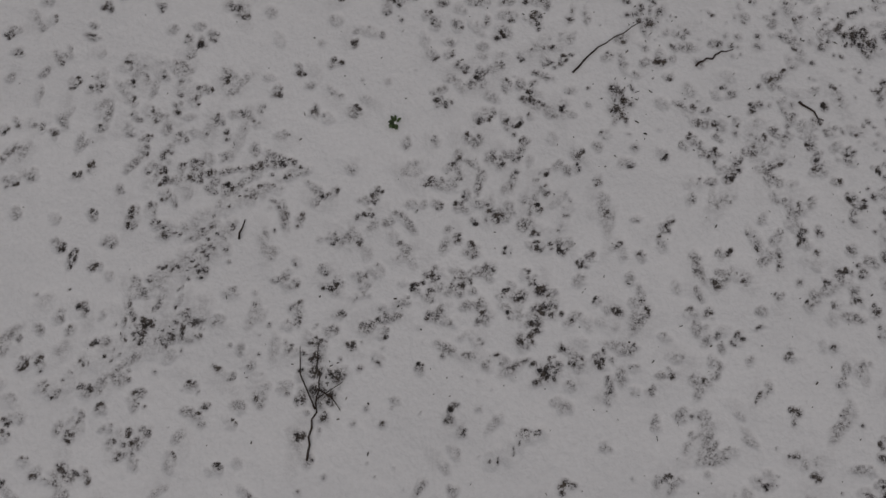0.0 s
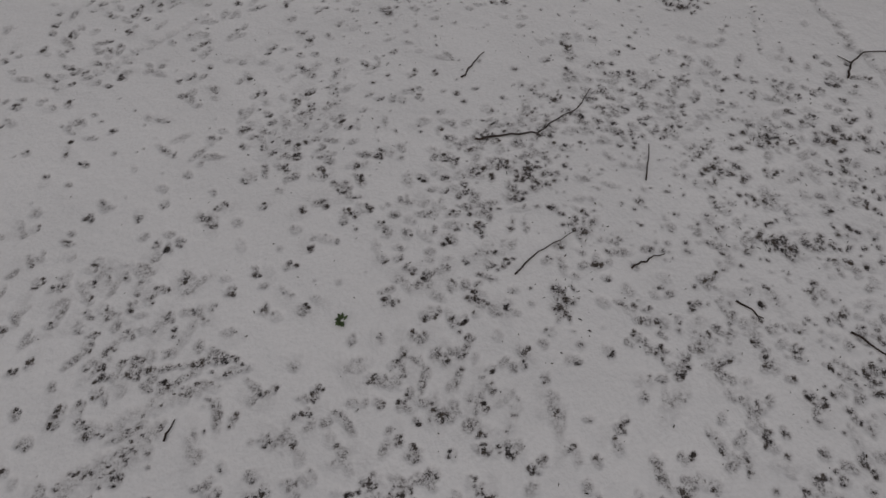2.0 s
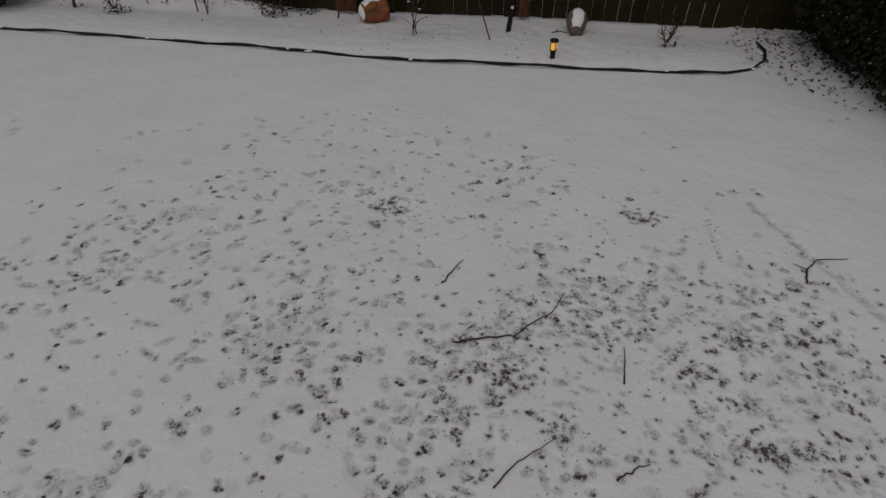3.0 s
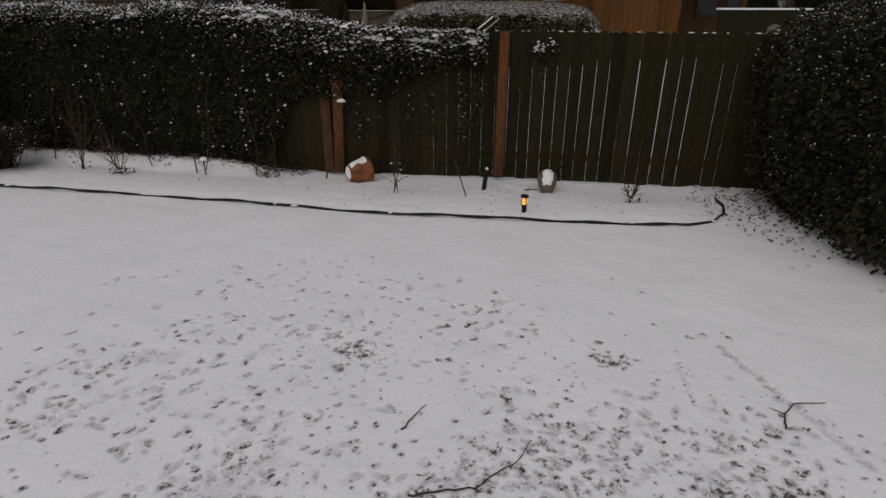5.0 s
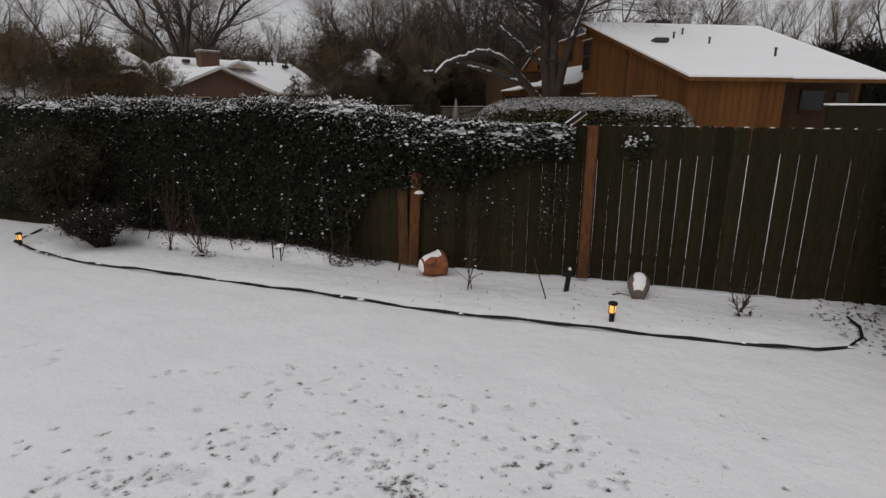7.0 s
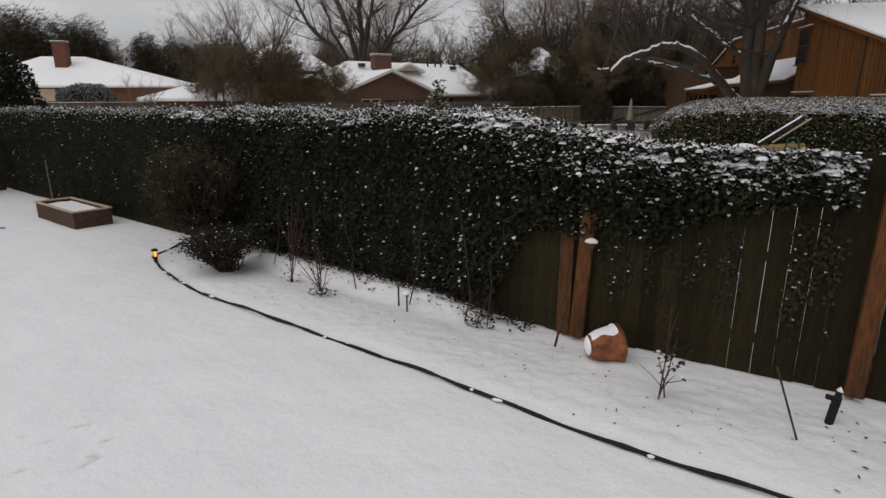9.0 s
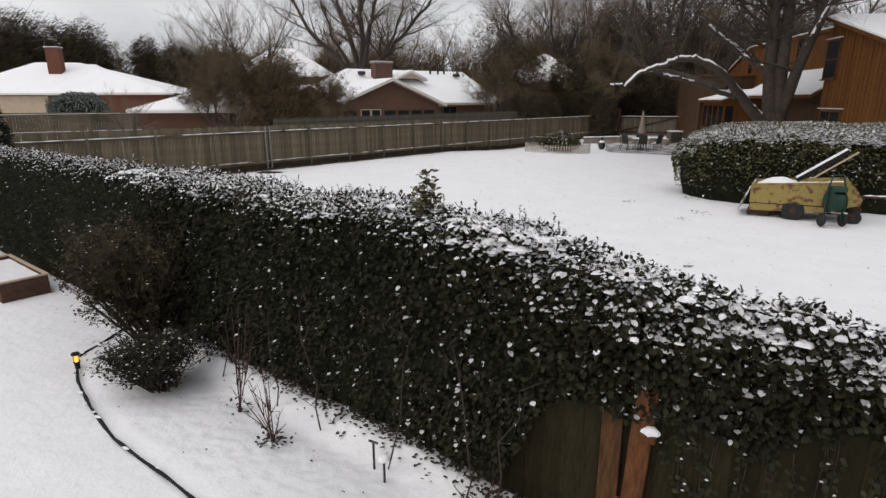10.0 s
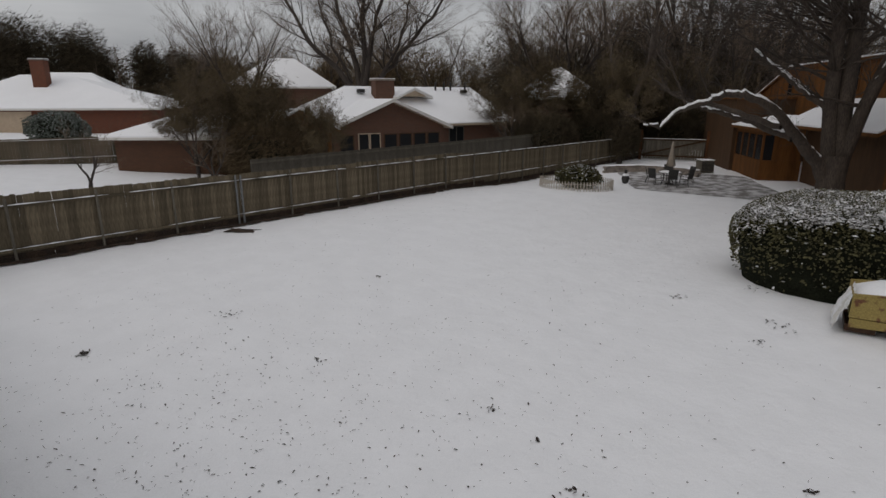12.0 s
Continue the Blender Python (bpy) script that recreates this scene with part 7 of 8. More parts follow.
hip_house("red_brick_house", "low red-brick house with a snowy hipped roof and chimney", pose(-69.0, 43.5, 1.6, 0, 0, 36), 22, 14, 2.6, 6.1, RED_BRICK, WHITE_TRIM, (-2.0, -2.6, 7.4), (), (-5.5, -0.7))
hip_house("brick_outbuilding", "small dark-brown outbuilding with a low snowy roof", pose(-35.9, 33.4, 0.1, 0, 0, 28), 8.8, 5.6, 2.6, 3.9, OUT_BRICK, WHITE_TRIM)
hip_house("distant_house", "distant grey house with a steep snowy roof", pose(-56.5, 62.5, 0.5, 0, 0, 40), 12, 9, 6.0, 9.6, BROWN_BRICK, WHITE_TRIM)
hip_house("distant_house", "distant house with a snowy roof behind trees", pose(-20.2, 63.0, 0.3, 0, 0, 16), 7.5, 7, 4.8, 7.7, BROWN_BRICK, WHITE_TRIM)
hip_house("distant_house", "distant house with a snowy roof behind trees", pose(-97, 58, 2.0, 0, 0, 40), 18, 12, 3.0, 7.2, RED_BRICK, WHITE_TRIM)


# ---- trees ----
def grow(soup, fine, rng, base, way, length, radius, depth, spread, up=0.15, snow=None, sides=7, leaf_tips=None):
    """One limb with its side branches; thick wood into soup, thin twigs into fine."""
    pts, radii = [Vector(base)], [radius]
    d = Vector(way).normalized()
    n = 4 if depth > 1 else 3 if depth else 2
    for k in range(n):
        d = (d + Vector((rng.gauss(0, 0.16), rng.gauss(0, 0.16), rng.gauss(0, 0.10) + up * 0.35))).normalized()
        pts.append(pts[-1] + d * (length / n))
        radii.append(radius * (1 - 0.62 * (k + 1) / n))
    if depth == 0 and radius < 0.02:
        for k in range(n):
            fine.sliver(pts[k], pts[k + 1] - pts[k], (pts[k + 1] - pts[k]).length * 1.15, radius * 2.2 * (1 - 0.3 * k))
        if leaf_tips is not None:
            leaf_tips.append((pts[-2], pts[-1]))
        return
    store = soup if radius > 0.03 else fine
    store.tube(pts, radii, sides if radius > 0.12 else (5 if radius > 0.03 else 3), False)
    if depth == 0:
        if leaf_tips is not None:
            leaf_tips.append((pts[-2], pts[-1]))
        return
    kids = rng.randint(4, 6) if depth > 1 else rng.randint(3, 5)
    for _ in range(kids):
        t = rng.uniform(0.3, 1.0)
        i = min(n - 1, int(t * n))
        p = pts[i].lerp(pts[i + 1], t * n - i)
        ref = (pts[i + 1] - pts[i]).normalized()
        a = Vector((rng.gauss(0, 1), rng.gauss(0, 1), rng.gauss(0.15, 0.7)))
        a = (a - ref * a.dot(ref)).normalized()
        ang = rng.uniform(0.45, 1.0) * spread
        grow(soup, fine, rng, p, ref * math.cos(ang) + a * math.sin(ang) + Vector((0, 0, up)), length * rng.uniform(0.42, 0.66), max(0.006, radii[i] * rng.uniform(0.38, 0.58)), depth - 1, spread, up, snow, sides, leaf_tips)
    grow(soup, fine, rng, pts[-1], d, length * 0.6, max(0.006, radii[-1] * 0.9), depth - 1, spread, up, snow, sides, leaf_tips)


def bare_tree(label, seed, height, radius, stems=1, lean=0.25, depth=4, spread=0.8, bark=BARK, trunk_share=0.28, leaves=0, up=0.05):
    rng = random.Random(seed)
    ob = thing("bare_tree", label, "tree", group="bare winter trees")
    wood, fine, tips = Soup(), Soup(), []
    th = height * trunk_share
    top = Vector((rng.gauss(0, 0.15), rng.gauss(0, 0.15), th))
    wood.tube([(0, 0, -0.1), (0.0, 0.0, 0.3), tuple(top * 0.55), tuple(top)], [radius * 1.5, radius * 1.12, radius, radius * 0.92], 10, False)
    for k in range(stems):
        a = 2 * math.pi * (k + rng.random() * 0.5) / max(1, stems)
        w = Vector((math.cos(a) * lean, math.sin(a) * lean, 1)) if stems > 1 else Vector((0, 0, 1))
        grow(wood, fine, rng, top, w, (height - th) * 0.62, radius * (0.9 if stems == 1 else 0.66), depth, spread, up, None, 7, tips)
    wood.link("trunk", bark, ob, smooth=True)
    fine.link("twig_growth", TWIG, ob)
    if leaves:
        s = Soup()
        for _ in range(leaves):
            p, q = rng.choice(tips)
            c = p.lerp(q, rng.random()) + Vector((rng.gauss(0, 0.12), rng.gauss(0, 0.12), rng.gauss(0, 0.12)))
            s.sliver(c, (rng.gauss(0, 1), rng.gauss(0, 1), rng.gauss(0.2, 0.8)), rng.uniform(0.15, 0.4), rng.uniform(0.02, 0.05))
        s.link("crown", THICKET_LEAF, ob, "withered brown leaves still hanging")
    return ob


def plant(ob, spots, seed):
    """Stands the tree at the first spot and copies of it at the others: (x, y, size)."""
    rng = random.Random(seed)
    for i, (x, y, size) in enumerate(spots):
        m = pose(x, y, gz(x, y) - 0.05, 0, 0, rng.uniform(0, 360)) @ Matrix.Diagonal((size, size, size * rng.uniform(0.92, 1.08), 1))
        if i == 0:
            ob.matrix_basis = m
        else:
            c = copy_thing(ob, Matrix.Identity(4))
            c.matrix_basis = m


def big_yard_tree():
    """The multi-stemmed tree by the patio, with a low arching limb under snow."""
    rng = random.Random(101)
    ob = thing("yard_tree", "large bare multi-stemmed tree with a low arching snowy limb", "tree", pose(0.35, 36.6, gz(0.3, 36.6)))
    wood, fine, snow = Soup(), Soup(), Soup()
    wood.tube([(0.1, 0, -0.1), (0.1, 0, 0.4), (0.08, 0, 1.6), (0.1, 0, 2.6)], [0.85, 0.62, 0.52, 0.55], 14, False)
    stems = (((-0.12, 0, 2.4), (-0.42, 0.1, 4.9), (-0.55, 0.1, 8.0), (-0.9, 0.2, 11.5), 0.34), ((0.15, 0.1, 2.4), (0.1, 0.1, 5.0), (0.05, 0.3, 8.0), (0.5, 0.6, 12.0), 0.36), ((0.35, 0, 2.5), (0.75, -0.1, 4.6), (1.5, -0.2, 7.4), (2.5, -0.4, 10.8), 0.30))
    for a, b, c, d, r in stems:
        wood.tube([a, b, c, d], [r, r * 0.86, r * 0.7, r * 0.42], 10, False)
        for p, q, rr in ((b, c, r * 0.5), (c, d, r * 0.45), (c, d, r * 0.4), (b, c, r * 0.35)):
            for _ in range(2):
                t = rng.random()
                s = Vector(p).lerp(Vector(q), t)
                grow(wood, fine, rng, s, (rng.gauss(0, 1), rng.gauss(0, 0.7), rng.uniform(0.0, 0.9)), rng.uniform(2.4, 4.2), rr * 0.62, 3, 0.85, 0.05)
        grow(wood, fine, rng, d, Vector(d) - Vector(c), 3.5, r * 0.4, 3, 0.8)

    for a, way, ln in (((-0.5, 0.1, 6.5), (-1, 0.1, 0.7), 5.5), ((-0.6, 0.1, 8.0), (-1, -0.2, 0.5), 6.0), ((-0.7, 0.1, 9.0), (-1, 0.3, 0.8), 6.0), ((0.05, 0.3, 8.0), (-0.6, -0.8, 0.6), 5.0), ((1.5, -0.2, 7.4), (1, -0.5, 0.6), 5.0), ((-0.45, 0.1, 5.6), (-1, 0.4, 0.6), 5.0),
                       ((-0.6, 0.1, 7.2), (-0.8, -0.6, 0.6), 5.5), ((1.9, -0.3, 8.6), (0.8, 0.2, 0.7), 5.0), ((0.1, 0.3, 9.0), (0.2, -1, 0.6), 4.5), ((-0.75, 0.15, 10.0), (-1, -0.1, 0.4), 6.0)):
        grow(wood, fine, rng, a, way, ln, 0.085, 4, 0.9, 0.0)
    for _ in range(56):
        a = rng.choice(((-0.5, 0.1, 6.0), (-0.6, 0.1, 8.2), (-0.75, 0.15, 9.6), (0.05, 0.3, 7.6), (0.4, 0.5, 10.5), (1.5, -0.2, 7.4), (2.1, -0.3, 9.4)))
        grow(wood, fine, rng, a, (rng.uniform(-1.4, 0.7), rng.gauss(0, 0.6), rng.uniform(0.0, 0.8)), rng.uniform(3.5, 6.8), 0.05, 3, 1.0, 0.02)

    def limb(pts, radii, sub=True, snowy=True):
        line, rr = [], []
        for i in range(len(pts) - 1):
            for k in range(5):
                t = k / 5
                line.append(Vector(pts[i]).lerp(Vector(pts[i + 1]), t) + Vector((rng.gauss(0, 0.03), rng.gauss(0, 0.02), rng.gauss(0, 0.035))))
                rr.append(radii[i] + (radii[i + 1] - radii[i]) * t)
        line.append(Vector(pts[-1]))
        rr.append(radii[-1])
        wood.tube(line, rr, 9, False)
        keep, kr = [], []
        for i, (p, r) in enumerate(zip(line, rr)):
            hold = noise.noise(Vector((p.x * 1.7, p.z * 1.7, 3.0)))
            keep.append(p + Vector((0, -0.02, r * 0.62 + 0.012)))
            kr.append(max(0.004, r * 0.6 * (0.8 + 0.7 * hold) + 0.022))
            if hold < -0.32 and len(keep) > 2 and snowy:
                snow.tube(keep, kr, 7, True)
                keep, kr = [], []
        if len(keep) > 1 and snowy:
            snow.tube(keep, kr, 7, True)
        if sub:
            for i in range(3, len(line), 3):
                if rng.random() < 0.6:
                    grow(wood, fine, rng, line[i], (rng.gauss(-0.3, 0.6), rng.gauss(0, 0.6), rng.uniform(0.1, 1.0)), rng.uniform(0.9, 1.9), 0.035, 2, 0.9, 0.05)

    limb([(-0.15, -0.1, 1.6), (-0.7, -0.4, 2.48), (-1.31, -1.0, 3.09), (-1.8, -1.6, 3.79), (-2.53, -2.2, 4.58), (-3.49, -2.8, 5.06), (-4.18, -3.2, 5.08), (-5.03, -3.8, 4.8), (-5.7, -4.2, 4.59), (-6.41, -5.0, 3.88), (-6.95, -5.4, 3.95)], [0.34, 0.26, 0.23, 0.20, 0.17, 0.15, 0.135, 0.115, 0.10, 0.06, 0.025])
    limb([(-1.6, -1.3, 3.35), (-2.3, -1.0, 3.6), (-3.73, -0.1, 4.13), (-4.7, 0.4, 4.37), (-5.47, 0.8, 4.57), (-6.2, 1.1, 4.74)], [0.17, 0.16, 0.14, 0.11, 0.09, 0.05])
    limb([(-2.1, -1.75, 3.8), (-3.27, -1.1, 4.11), (-4.46, -0.1, 4.57), (-5.46, 0.4, 4.78), (-6.6, 0.9, 5.1), (-7.8, 1.4, 5.9)], [0.13, 0.12, 0.11, 0.10, 0.08, 0.05], True, False)
    limb([(-5.6, -4.15, 4.62), (-5.95, -4.3, 5.5), (-6.5, -4.5, 6.4)], [0.05, 0.04, 0.02], True, False)
    limb([(-0.45, 0.1, 4.5), (-1.14, 0.4, 5.04), (-1.71, 1.2, 5.54), (-2.67, 2.2, 6.39), (-3.5, 3.0, 7.18)], [0.17, 0.15, 0.13, 0.11, 0.08])
    limb([(0.75, -0.1, 4.6), (0.95, -0.3, 5.6), (1.3, -0.4, 6.6), (1.9, -0.4, 8.2)], [0.12, 0.10, 0.09, 0.07], False)
    wood.link("trunk", YARD_BARK, ob, smooth=True)
    fine.link("twig_growth", BARK, ob)
    snow.link("limb_snow", SNOW, ob, "snow lying along the limbs", smooth=True)


big_yard_tree()


def spreading_tree():
    """The tall tree behind the brick house: five long stems fanning out from a short trunk."""
    rng = random.Random(206)
    ob = thing("bare_tree", "tall bare tree whose dark stems fan out widely", "tree", pose(-40.6, 58.0, gz(-40.6, 58.0)), group="bare winter trees")
    wood, fine = Soup(), Soup()
    wood.tube([(0, 0, -0.1), (0, 0, 0.5), (0.1, 0, 3.0), (0.0, 0, 5.2)], [1.0, 0.72, 0.62, 0.66], 12, False)
    for ends, r in ((((-0.2, 0.2, 4.6), (-3.0, -0.6, 7.8), (-6.4, -0.8, 10.6), (-9.6, -0.6, 15.2), (-11.5, -0.4, 19.0)), 0.34), (((-0.1, 0, 5.0), (-1.2, 0.3, 9.0), (-2.4, 0.5, 12.0), (-4.0, 0.4, 16.0), (-5.6, 0.6, 20.5)), 0.36),
                    (((0.1, 0, 5.0), (0.3, 0.4, 9.5), (-0.2, 0.8, 13.0), (0.5, 1.0, 17.0), (0.4, 1.2, 21.5)), 0.36), (((0.2, 0, 4.8), (1.4, -0.4, 8.6), (2.4, -0.8, 11.4), (4.2, -1.0, 15.2), (5.0, -1.2, 19.5)), 0.32),
                    (((0.3, 0.1, 4.4), (2.6, 0.8, 7.2), (5.0, 1.2, 9.8), (8.2, 1.4, 12.6), (10.2, 1.6, 16.8)), 0.33), (((1.2, 0.4, 5.6), (4.0, 0.2, 8.6), (6.0, 0.0, 12.2), (7.0, -0.2, 16.0)), 0.2), (((-1.4, 0.2, 6.2), (-4.4, 0.8, 10.2), (-6.2, 1.2, 14.4), (-7.0, 1.4, 18.0)), 0.2)):
        n = len(ends)
        line, rr = [], []
        for k in range(n - 1):
            for q in range(3):
                t = q / 3
                line.append(Vector(ends[k]).lerp(Vector(ends[k + 1]), t) + Vector((rng.gauss(0, 0.12), rng.gauss(0, 0.12), rng.gauss(0, 0.1))))
                rr.append(r * (1 - 0.75 * (k + t) / (n - 1)))
        line.append(Vector(ends[-1]))
        rr.append(r * 0.22)
        wood.tube(line, rr, 8, False)
        for k in range(3, len(line)):
            for _ in range(2):
                d = (line[k] - line[k - 1]).normalized() * 0.7 + Vector((rng.gauss(0, 0.7), rng.gauss(0, 0.6), rng.uniform(-0.1, 0.6)))
                grow(wood, fine, rng, line[k], d, rng.uniform(2.4, 4.6), max(0.035, rr[k] * 0.42), 3, 0.85, 0.03)
    wood.link("trunk", BARK, ob, smooth=True)
    fine.link("twig_growth", TWIG, ob)


spreading_tree()
T1 = bare_tree("tall bare tree spreading from several stems", 201, 15, 0.33, 5, 0.6, 4, 0.8)
plant(T1, [(-30, 84, 1.2), (-62, 88, 1.3), (18, 80, 1.2), (38, 70, 1.0), (-84, 76, 1.2), (-3, 84, 1.4), (-21, 66, 1.1), (-24, 96, 1.4), (-8, 70, 1.3)], 1)
T2 = bare_tree("slender bare tree with fine upright twigs", 202, 12, 0.2, 3, 0.3, 4, 0.6, up=0.12)
plant(T2, [(-33.2, 35.2, 0.86), (-26, 70, 1.1), (-48, 66, 0.9), (-56, 72, 1.0), (-70, 72, 1.0), (12, 62, 1.1), (26, 60, 1.0), (44, 62, 1.0), (-95, 78, 1.1), (-36, 88, 1.1), (-45, 92, 1.2), (-16, 88, 1.3), (30, 84, 1.3), (-4, 62, 1.1)], 2)
T3 = bare_tree("bare tree with a dense twiggy crown", 203, 13, 0.30, 2, 0.45, 4, 1.0, PALE_BARK)
plant(T3, [(-11.5, 56, 1.2), (-8, 64, 1.3), (-23, 84, 1.3), (-52, 84, 1.2), (-66, 98, 1.3), (-78, 92, 1.2), (2, 80, 1.3), (22, 72, 1.0), (33, 74, 1.1), (50, 78, 1.3), (-34, 98, 1.4), (-20, 100, 1.4), (10, 98, 1.4), (-104, 84, 1.3), (-13, 72, 1.3), (-28, 88, 1.2), (-43, 80, 1.0), (6, 64, 1.2), (-27, 76, 1.0)], 3)
T4 = bare_tree("brownish tree still holding withered leaves", 204, 7.5, 0.14, 4, 0.5, 4, 0.9, BARK, 0.15, 16000, up=0.1)
plant(T4, [(-26.8, 31.0, 0.7), (-29.4, 32.8, 0.72), (-31.6, 29.6, 0.74), (-33.8, 31.2, 0.66), (-24.8, 32.5, 0.55), (-31.5, 35.5, 0.8), (-48, 46, 0.9), (-66, 62, 1.0), (-8.0, 60.5, 0.9), (-21.0, 53, 0.85), (-18.2, 55, 0.95), (-13.5, 56, 0.9)], 4)
T5 = bare_tree("small crooked bare tree behind the fence", 205, 4.2, 0.12, 3, 0.6, 3, 0.9)
plant(T5, [(-30.0, 22.3, 0.8), (-19.5, 48.5, 1.0), (-17.5, 50.5, 0.9), (-25.5, 26.0, 0.8)], 5)


def woodland(label, spots, seed, wood, low, high, twigs, leaves, leaf_mat):
    """Far woods as one mass: many thin stems with fans of branches, and brush between them."""
    rng = random.Random(seed)
    ob = thing("far_woods", label, "woods", kind="stuff")
    s, b = Soup(), Soup()
    for x0, y0, x1, y1, count in spots:
        for _ in range(count):
            t = rng.random()
            x, y = x0 + (x1 - x0) * t + rng.gauss(0, 2.5), y0 + (y1 - y0) * t + rng.gauss(0, 3)
            z = gz(x, y)
            h = rng.uniform(low, high) * (0.8 + 0.35 * noise.noise(Vector((x * 0.06, y * 0.06, 1))))
            top = Vector((x + rng.gauss(0, 0.5), y, z + h))
            s.tube([(x, y, z - 0.1), tuple(Vector((x, y, z)).lerp(top, 0.5)), tuple(top)], [0.15, 0.09, 0.02], 4, False)
            for _k in range(twigs):
                u = rng.uniform(0.25, 0.95)
                p = Vector((x, y, z)).lerp(top, u)
                ln = h * rng.uniform(0.12, 0.34) * (1.15 - u * 0.5)
                q = p + Vector((rng.gauss(0, 0.7), rng.gauss(0, 0.7), rng.uniform(0.4, 1.1))).normalized() * ln
                s.tube([p, q], [0.035, 0.012], 3, False)
                for _j in range(3):
                    c = p.lerp(q, rng.uniform(0.3, 1))
                    e = c + Vector((rng.gauss(0, 0.6), rng.gauss(0, 0.6), rng.uniform(0.1, 0.9))) * ln * 0.4
                    s.tube([c, e], [0.016, 0.007], 3, False)
            for _k in range(leaves):
                p = Vector((x + rng.gauss(0, 1.6), y + rng.gauss(0, 1.2), z + abs(rng.gauss(0, 1)) * h * 0.26))
                for _j in range(3):
                    b.sliver(p + Vector((rng.gauss(0, 0.4), rng.gauss(0, 0.4), rng.gauss(0, 0.4))), (rng.gauss(0, 1), rng.gauss(0, 1), rng.gauss(0.3, 1)), rng.uniform(0.5, 1.3), rng.uniform(0.05, 0.12))
    s.link("branch_mass", wood, ob)
    b.link("brush", leaf_mat, ob)


woodland("bare brown woods on the horizon behind the houses", [(-130, 78, -60, 96, 130), (-60, 96, -10, 104, 150), (-10, 98, 75, 84, 150)], 7, TWIG, 10, 15, 12, 34, BROWN_LEAF)
woodland("dark thicket of brush and bare trees past the patio", [(-24, 71, 10, 68, 110)], 9, TWIG, 9, 15, 18, 44, BROWN_LEAF)
woodland("tall dense bare woods past the patio", [(-27, 76, 6, 72, 100)], 13, PALE_BARK, 14, 20, 22, 30, DARK_BRUSH)


def tree_line(label, spots, seed, mat, size):
    """A far row of crowns, each a cloud of leaf clumps over a trunk: (x, y, height, width) for the ends of each row and a count."""
    rng = random.Random(seed)
    ob = thing("tree_line", label, "trees", kind="stuff")
    wood, crown = Soup(), Soup()
    for x0, y0, h0, x1, y1, h1, count, dense in spots:
        for i in range(count):
            t = (i + rng.random()) / count
            x, y = x0 + (x1 - x0) * t + rng.gauss(0, 1.5), y0 + (y1 - y0) * t + rng.gauss(0, 3)
            h = (h0 + (h1 - h0) * t) * rng.uniform(0.75, 1.12)
            z = gz(x, y)
            wood.tube([(x, y, z - 0.1), (x, y, z + h * 0.8)], [0.25, 0.06], 5, False)
            w = h * rng.uniform(0.22, 0.34)
            for _ in range(int(dense * 2.5)):
                d = Vector((rng.gauss(0, 1), rng.gauss(0, 1), rng.gauss(0, 1))).normalized() * rng.random() ** 0.55
                lump = 1 + 0.35 * noise.noise(Vector((d.x * 2 + x, d.y * 2, d.z * 2)))
                p = Vector((x + d.x * w * lump, y + d.y * w * lump, z + h * 0.55 + d.z * h * 0.46 * lump))
                crown.sliver(p, (rng.gauss(0, 1), rng.gauss(0, 1), rng.gauss(0.5, 1)), size * rng.uniform(1.2, 3.0), size * rng.uniform(0.12, 0.3))
            for _ in range(12):
                p = Vector((x, y, z + h * rng.uniform(0.4, 0.8)))
                q = p + Vector((rng.gauss(0, 0.6), rng.gauss(0, 0.6), rng.uniform(0.3, 1))) * h * 0.3
                wood.tube([p, q], [0.06, 0.015], 3, False)
    wood.link("trunk_mass", BARK, ob)
    crown.link("crown_mass", mat, ob)


tree_line("dark row of evergreen trees beyond the red-brick house", [(-150, 58, 23, -118, 78, 16, 14, 4200), (-116, 80, 14, -92, 88, 10, 10, 3000)], 17, DARK_BRUSH, 0.5)
tree_line("dark evergreens beyond the brown house", [(20, 56, 6.5, 52, 44, 8.5, 16, 2200)], 23, EVERGREEN, 0.6)
tree_line("brown winter woods filling the distance behind the houses", [(-100, 88, 11, -42, 90, 13, 26, 1300), (-72, 80, 9, -50, 75, 10, 10, 1300), (-42, 92, 12, 10, 96, 14, 24, 1000), (10, 94, 13, 80, 84, 12, 26, 900)], 18, BROWN_LEAF, 0.36)
tree_line("dark brush and evergreens behind the long fence and patio", [(-21, 53.5, 3.6, -10, 57.5, 4.4, 9, 900), (-17.0, 58.5, 9.0, -7, 61, 9.0, 7, 1700), (-23.5, 58.5, 7.5, -22.5, 58.5, 8.0, 2, 1300), (-29, 70, 12.0, -4, 71, 12.0, 11, 2600), (-20, 76, 13.0, 4, 75, 13.0, 9, 1500)], 19, DARK_BRUSH, 0.24)
woodland("dark conifers and brush far to the side", [(30, 44, 70, 50, 50)], 12, BARK, 8, 13, 12, 150, EVERGREEN)

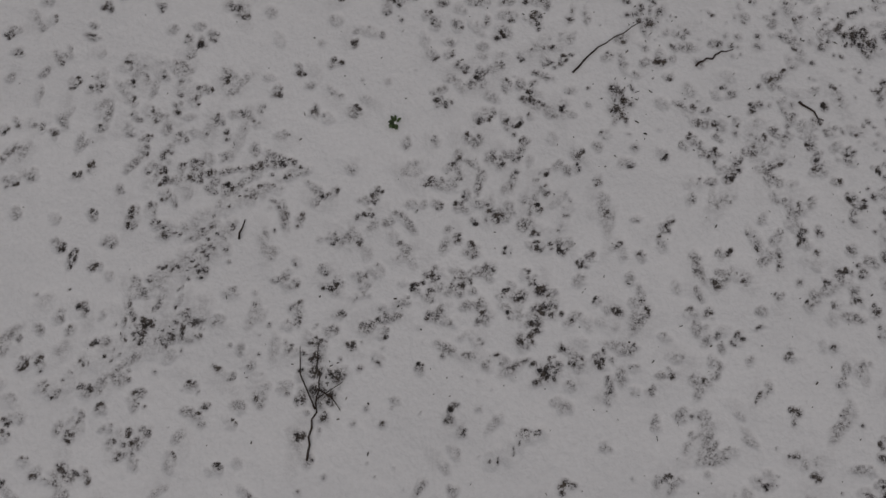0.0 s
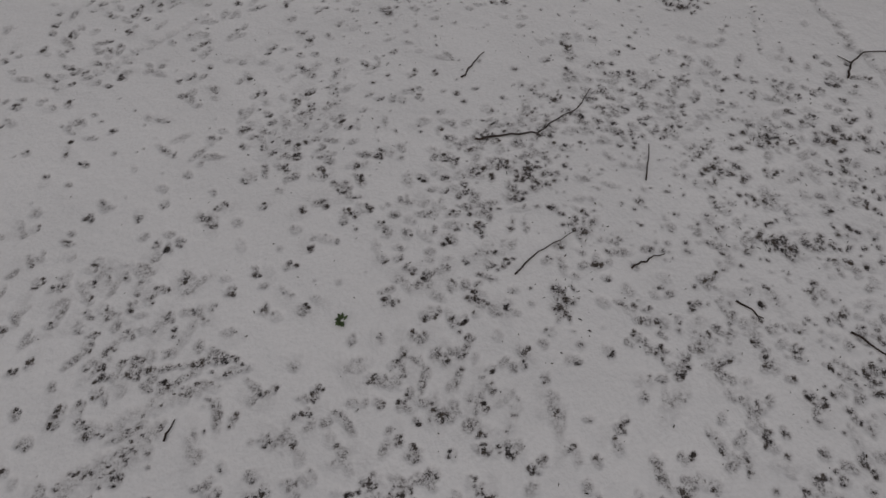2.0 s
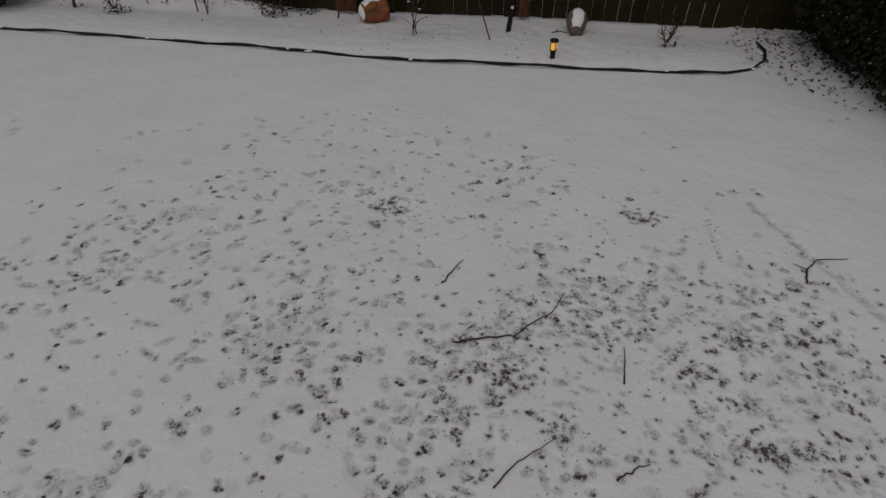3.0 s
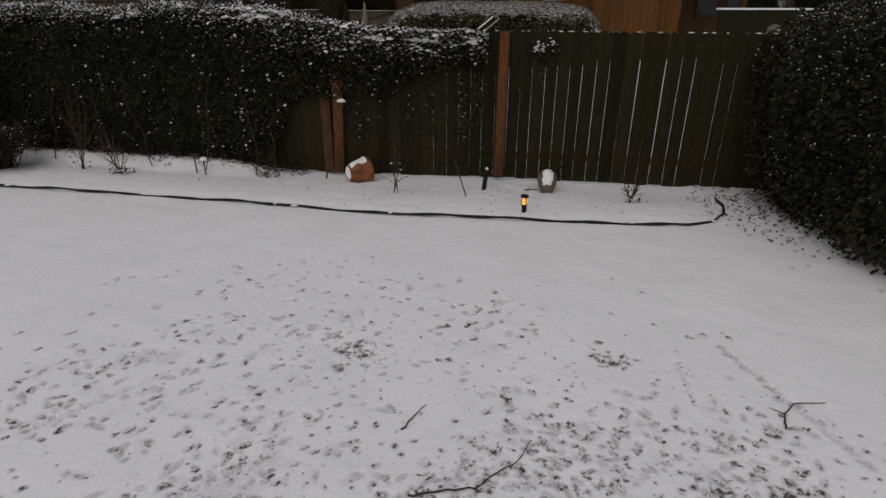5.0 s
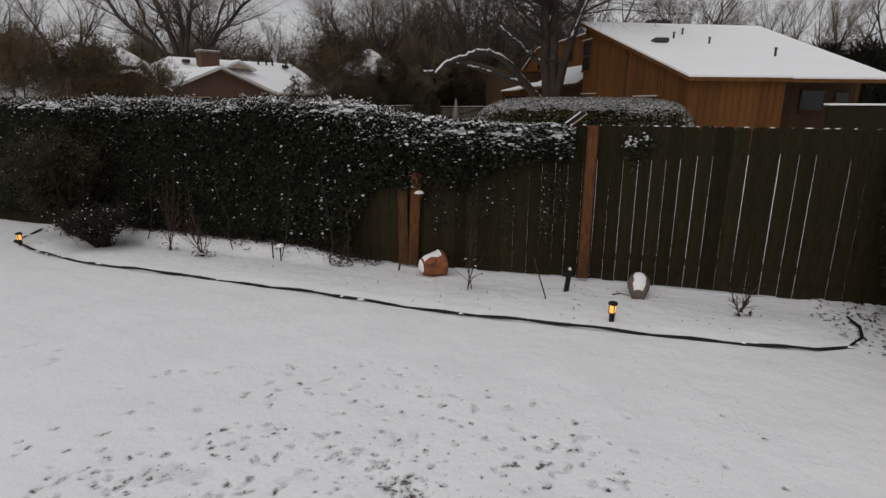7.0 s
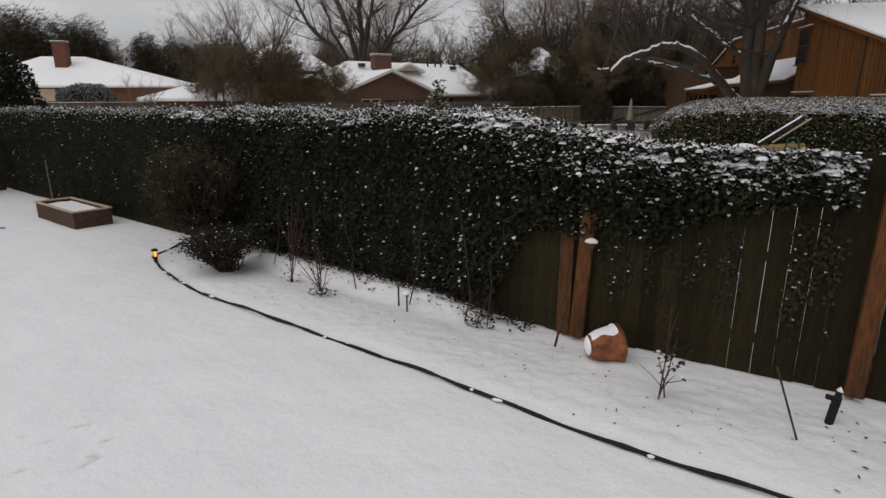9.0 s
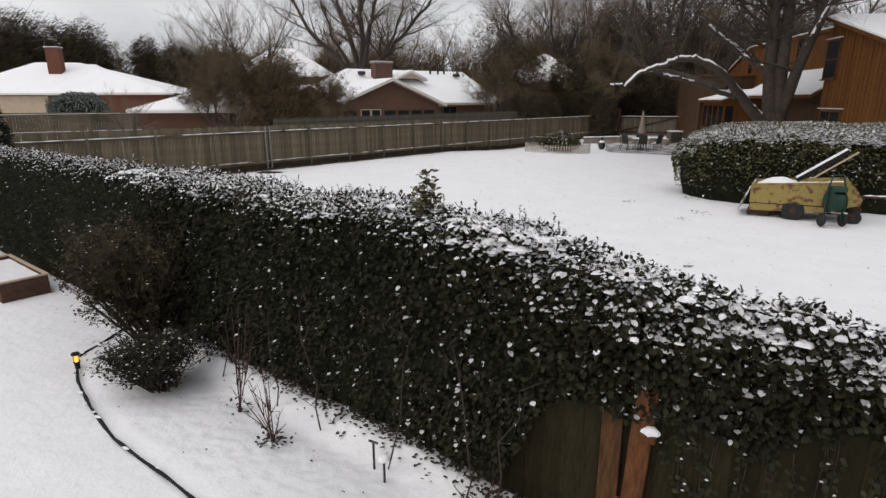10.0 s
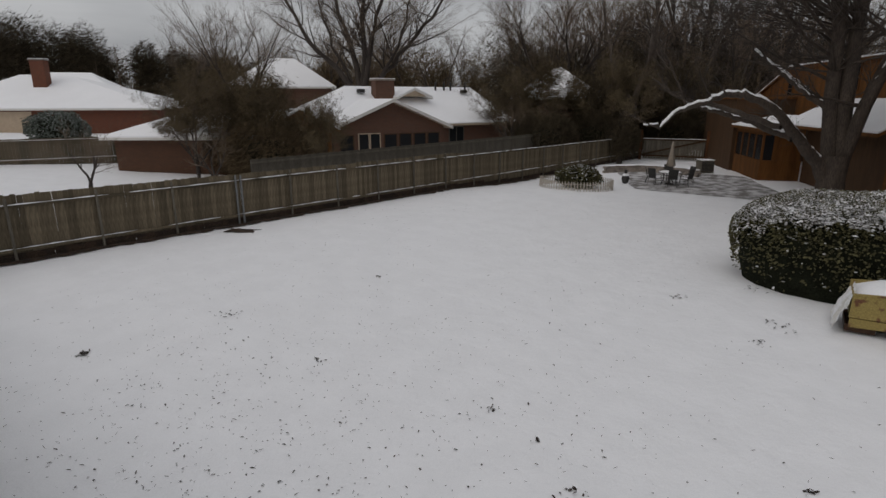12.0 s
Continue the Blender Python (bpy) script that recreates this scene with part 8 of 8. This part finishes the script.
# evergreen masses behind the fence
for x, y, z, r, n, leaf, mat, seed, cat in ((-27.2, 31.2, 0.2, (3.2, 2.2, 1.7), 5200, 0.20, BRUSH, 301, "dull brown thicket behind the fence"), (-31.5, 33.0, 0.2, (2.8, 2.0, 1.6), 3600, 0.2, BRUSH, 302, "dull brown thicket behind the fence"),
                                            (-17.2, 50.5, 0, (2.6, 2.4, 1.8), 3600, 0.2, DARK_BRUSH, 303, "dark evergreen thicket behind the fence"), (-14.0, 55.0, 0, (3.2, 2.4, 1.9), 4200, 0.2, DARK_BRUSH, 304, "dark evergreen thicket behind the fence"),
                                            (-9.2, 60.0, 0, (2.6, 2.0, 2.0), 3000, 0.22, DARK_BRUSH, 305, "dark evergreen thicket by the gate"), (-53.0, 32.8, 1.25, (3.4, 1.8, 1.4), 4200, 0.2, FROSTED_LEAF, 306, "grey-green bush dusted with snow"),
                                            (27.5, 33.5, 0, (4.5, 4.0, 4.2), 6200, 0.26, EVERGREEN, 307, "large dark conifer beside the house"), (33.5, 36.0, 0, (5.0, 4.0, 3.6), 6200, 0.3, EVERGREEN, 309, "large dark conifer beside the house"), (-22.7, 12.0, 0.1, (1.4, 1.4, 2.1), 7000, 0.13, EVERGREEN, 308, "tall dark evergreen tree dusted with snow")):
    leaf_bush("evergreen_bush", cat, "bush", (x, y, z), r, n, leaf, leaf * 0.55, mat, seed, 0.4 if seed == 306 else 0.2 if seed == 308 else 0.0, 0.03, 0.5 if seed in (301, 302, 303, 304, 305) else 0.8, squared=2.2, twiggy=seed < 306, flake=0.6)


# ---- sticks and small finds on the lawn ----
stick("long thin dark stick lying on trodden snow", [(0.30, 1.83), (0.46, 1.87), (0.62, 1.90), (0.74, 2.0), (0.86, 2.1), (0.93, 2.24)], 0.0055)
stick("thin dark stick lying on the snow", [(0.50, 1.06), (0.60, 1.18), (0.78, 1.30)], 0.0042)
stick("short thin stick on the snow", [(0.22, 2.28), (0.28, 2.4), (0.34, 2.5)], 0.005)
stick("forked wet twig with dark seed heads", [(-0.50, -0.58), (-0.49, -0.42), (-0.47, -0.28), (-0.49, -0.12)], 0.0045, [[(-0.48, -0.34), (-0.38, -0.27)], [(-0.48, -0.38), (-0.55, -0.25), (-0.56, -0.14)], [(-0.48, -0.30), (-0.42, -0.33), (-0.38, -0.38)]])
stick("curved bare stick lying at the end of a slide mark", [(2.36, 2.38), (2.42, 2.5), (2.52, 2.6), (2.72, 2.62)], 0.006, [[(2.42, 2.5), (2.36, 2.56)]])
stick("short twig on the snow", [(1.02, 1.12), (1.1, 1.17), (1.18, 1.2)], 0.005)
stick("short twig on the snow", [(1.45, 0.98), (1.55, 0.9)], 0.005)
stick("thin straight twig on the snow", [(1.16, 1.62), (1.2, 1.86)], 0.004)
stick("short twig on the snow", [(-0.85, 0.28), (-0.83, 0.36)], 0.0045)
stick("short twig on the snow", [(1.9, 0.86), (2.06, 0.72)], 0.005)
stick("small bent twig in the flower bed", [(1.36, 6.79), (1.47, 6.85), (1.57, 6.77)], 0.008, [[(1.45, 6.85), (1.42, 6.95)]], False)

weed = thing("weed", "small bright green weed poking out of the snow", "weed", pose(*lawn(-0.24, 0.80), gz(*lawn(-0.24, 0.80))))
s = Soup()
rng_w = random.Random(6)
for k in range(16):
    a = rng_w.uniform(0, 6.28)
    s.leaf((0.006 * math.cos(a), 0.006 * math.sin(a), 0.002), (math.cos(a), math.sin(a), rng_w.uniform(0.2, 0.9)), (0, 0, 1), rng_w.uniform(0.02, 0.038), 0.015)
s.link("foliage", WEED, weed, stuff=False)

specks = Soup()
rng_w = random.Random(66)
for _ in range(700):
    x, y = lawn(rng_w.gauss(0.7, 1.3), rng_w.uniform(-1.4, 4.6))
    specks.leaf((x, y, gz(x, y) + 0.004), (rng_w.gauss(0, 1), rng_w.gauss(0, 1), 0.2), (0, 0, 1), 0.004 + 0.018 * rng_w.random() ** 2, rng_w.uniform(0.003, 0.008))
for cx, cy, count, rx, ry in ((1.84, 1.95, 26, 0.05, 0.05), (1.75, 1.28, 30, 0.14, 0.03), (-0.2, 3.07, 34, 0.06, 0.08), (0.72, 0.93, 24, 0.035, 0.06), (1.98, 0.62, 24, 0.05, 0.09), (0.57, 1.6, 14, 0.05, 0.04), (1.95, 2.2, 12, 0.12, 0.02),
                              (-0.47, -0.28, 16, 0.04, 0.08), (1.3, -0.72, 16, 0.09, 0.04), (0.81, 1.32, 10, 0.05, 0.04), (1.51, 3.04, 10, 0.07, 0.04), (-1.12, -0.12, 10, 0.09, 0.03)):
    for _ in range(count):
        x, y = lawn(rng_w.gauss(cx, rx), rng_w.gauss(cy, ry))
        specks.leaf((x, y, gz(x, y) + 0.002), (rng_w.gauss(0, 1), rng_w.gauss(0, 1), 0.25), (rng_w.gauss(0, 0.5), rng_w.gauss(0, 0.5), 1), rng_w.uniform(0.008, 0.026), rng_w.uniform(0.003, 0.007))
tagged(specks.link("grass_bits", LITTER), "tiny dark bits of grass and leaf kicked onto the snow", "litter")
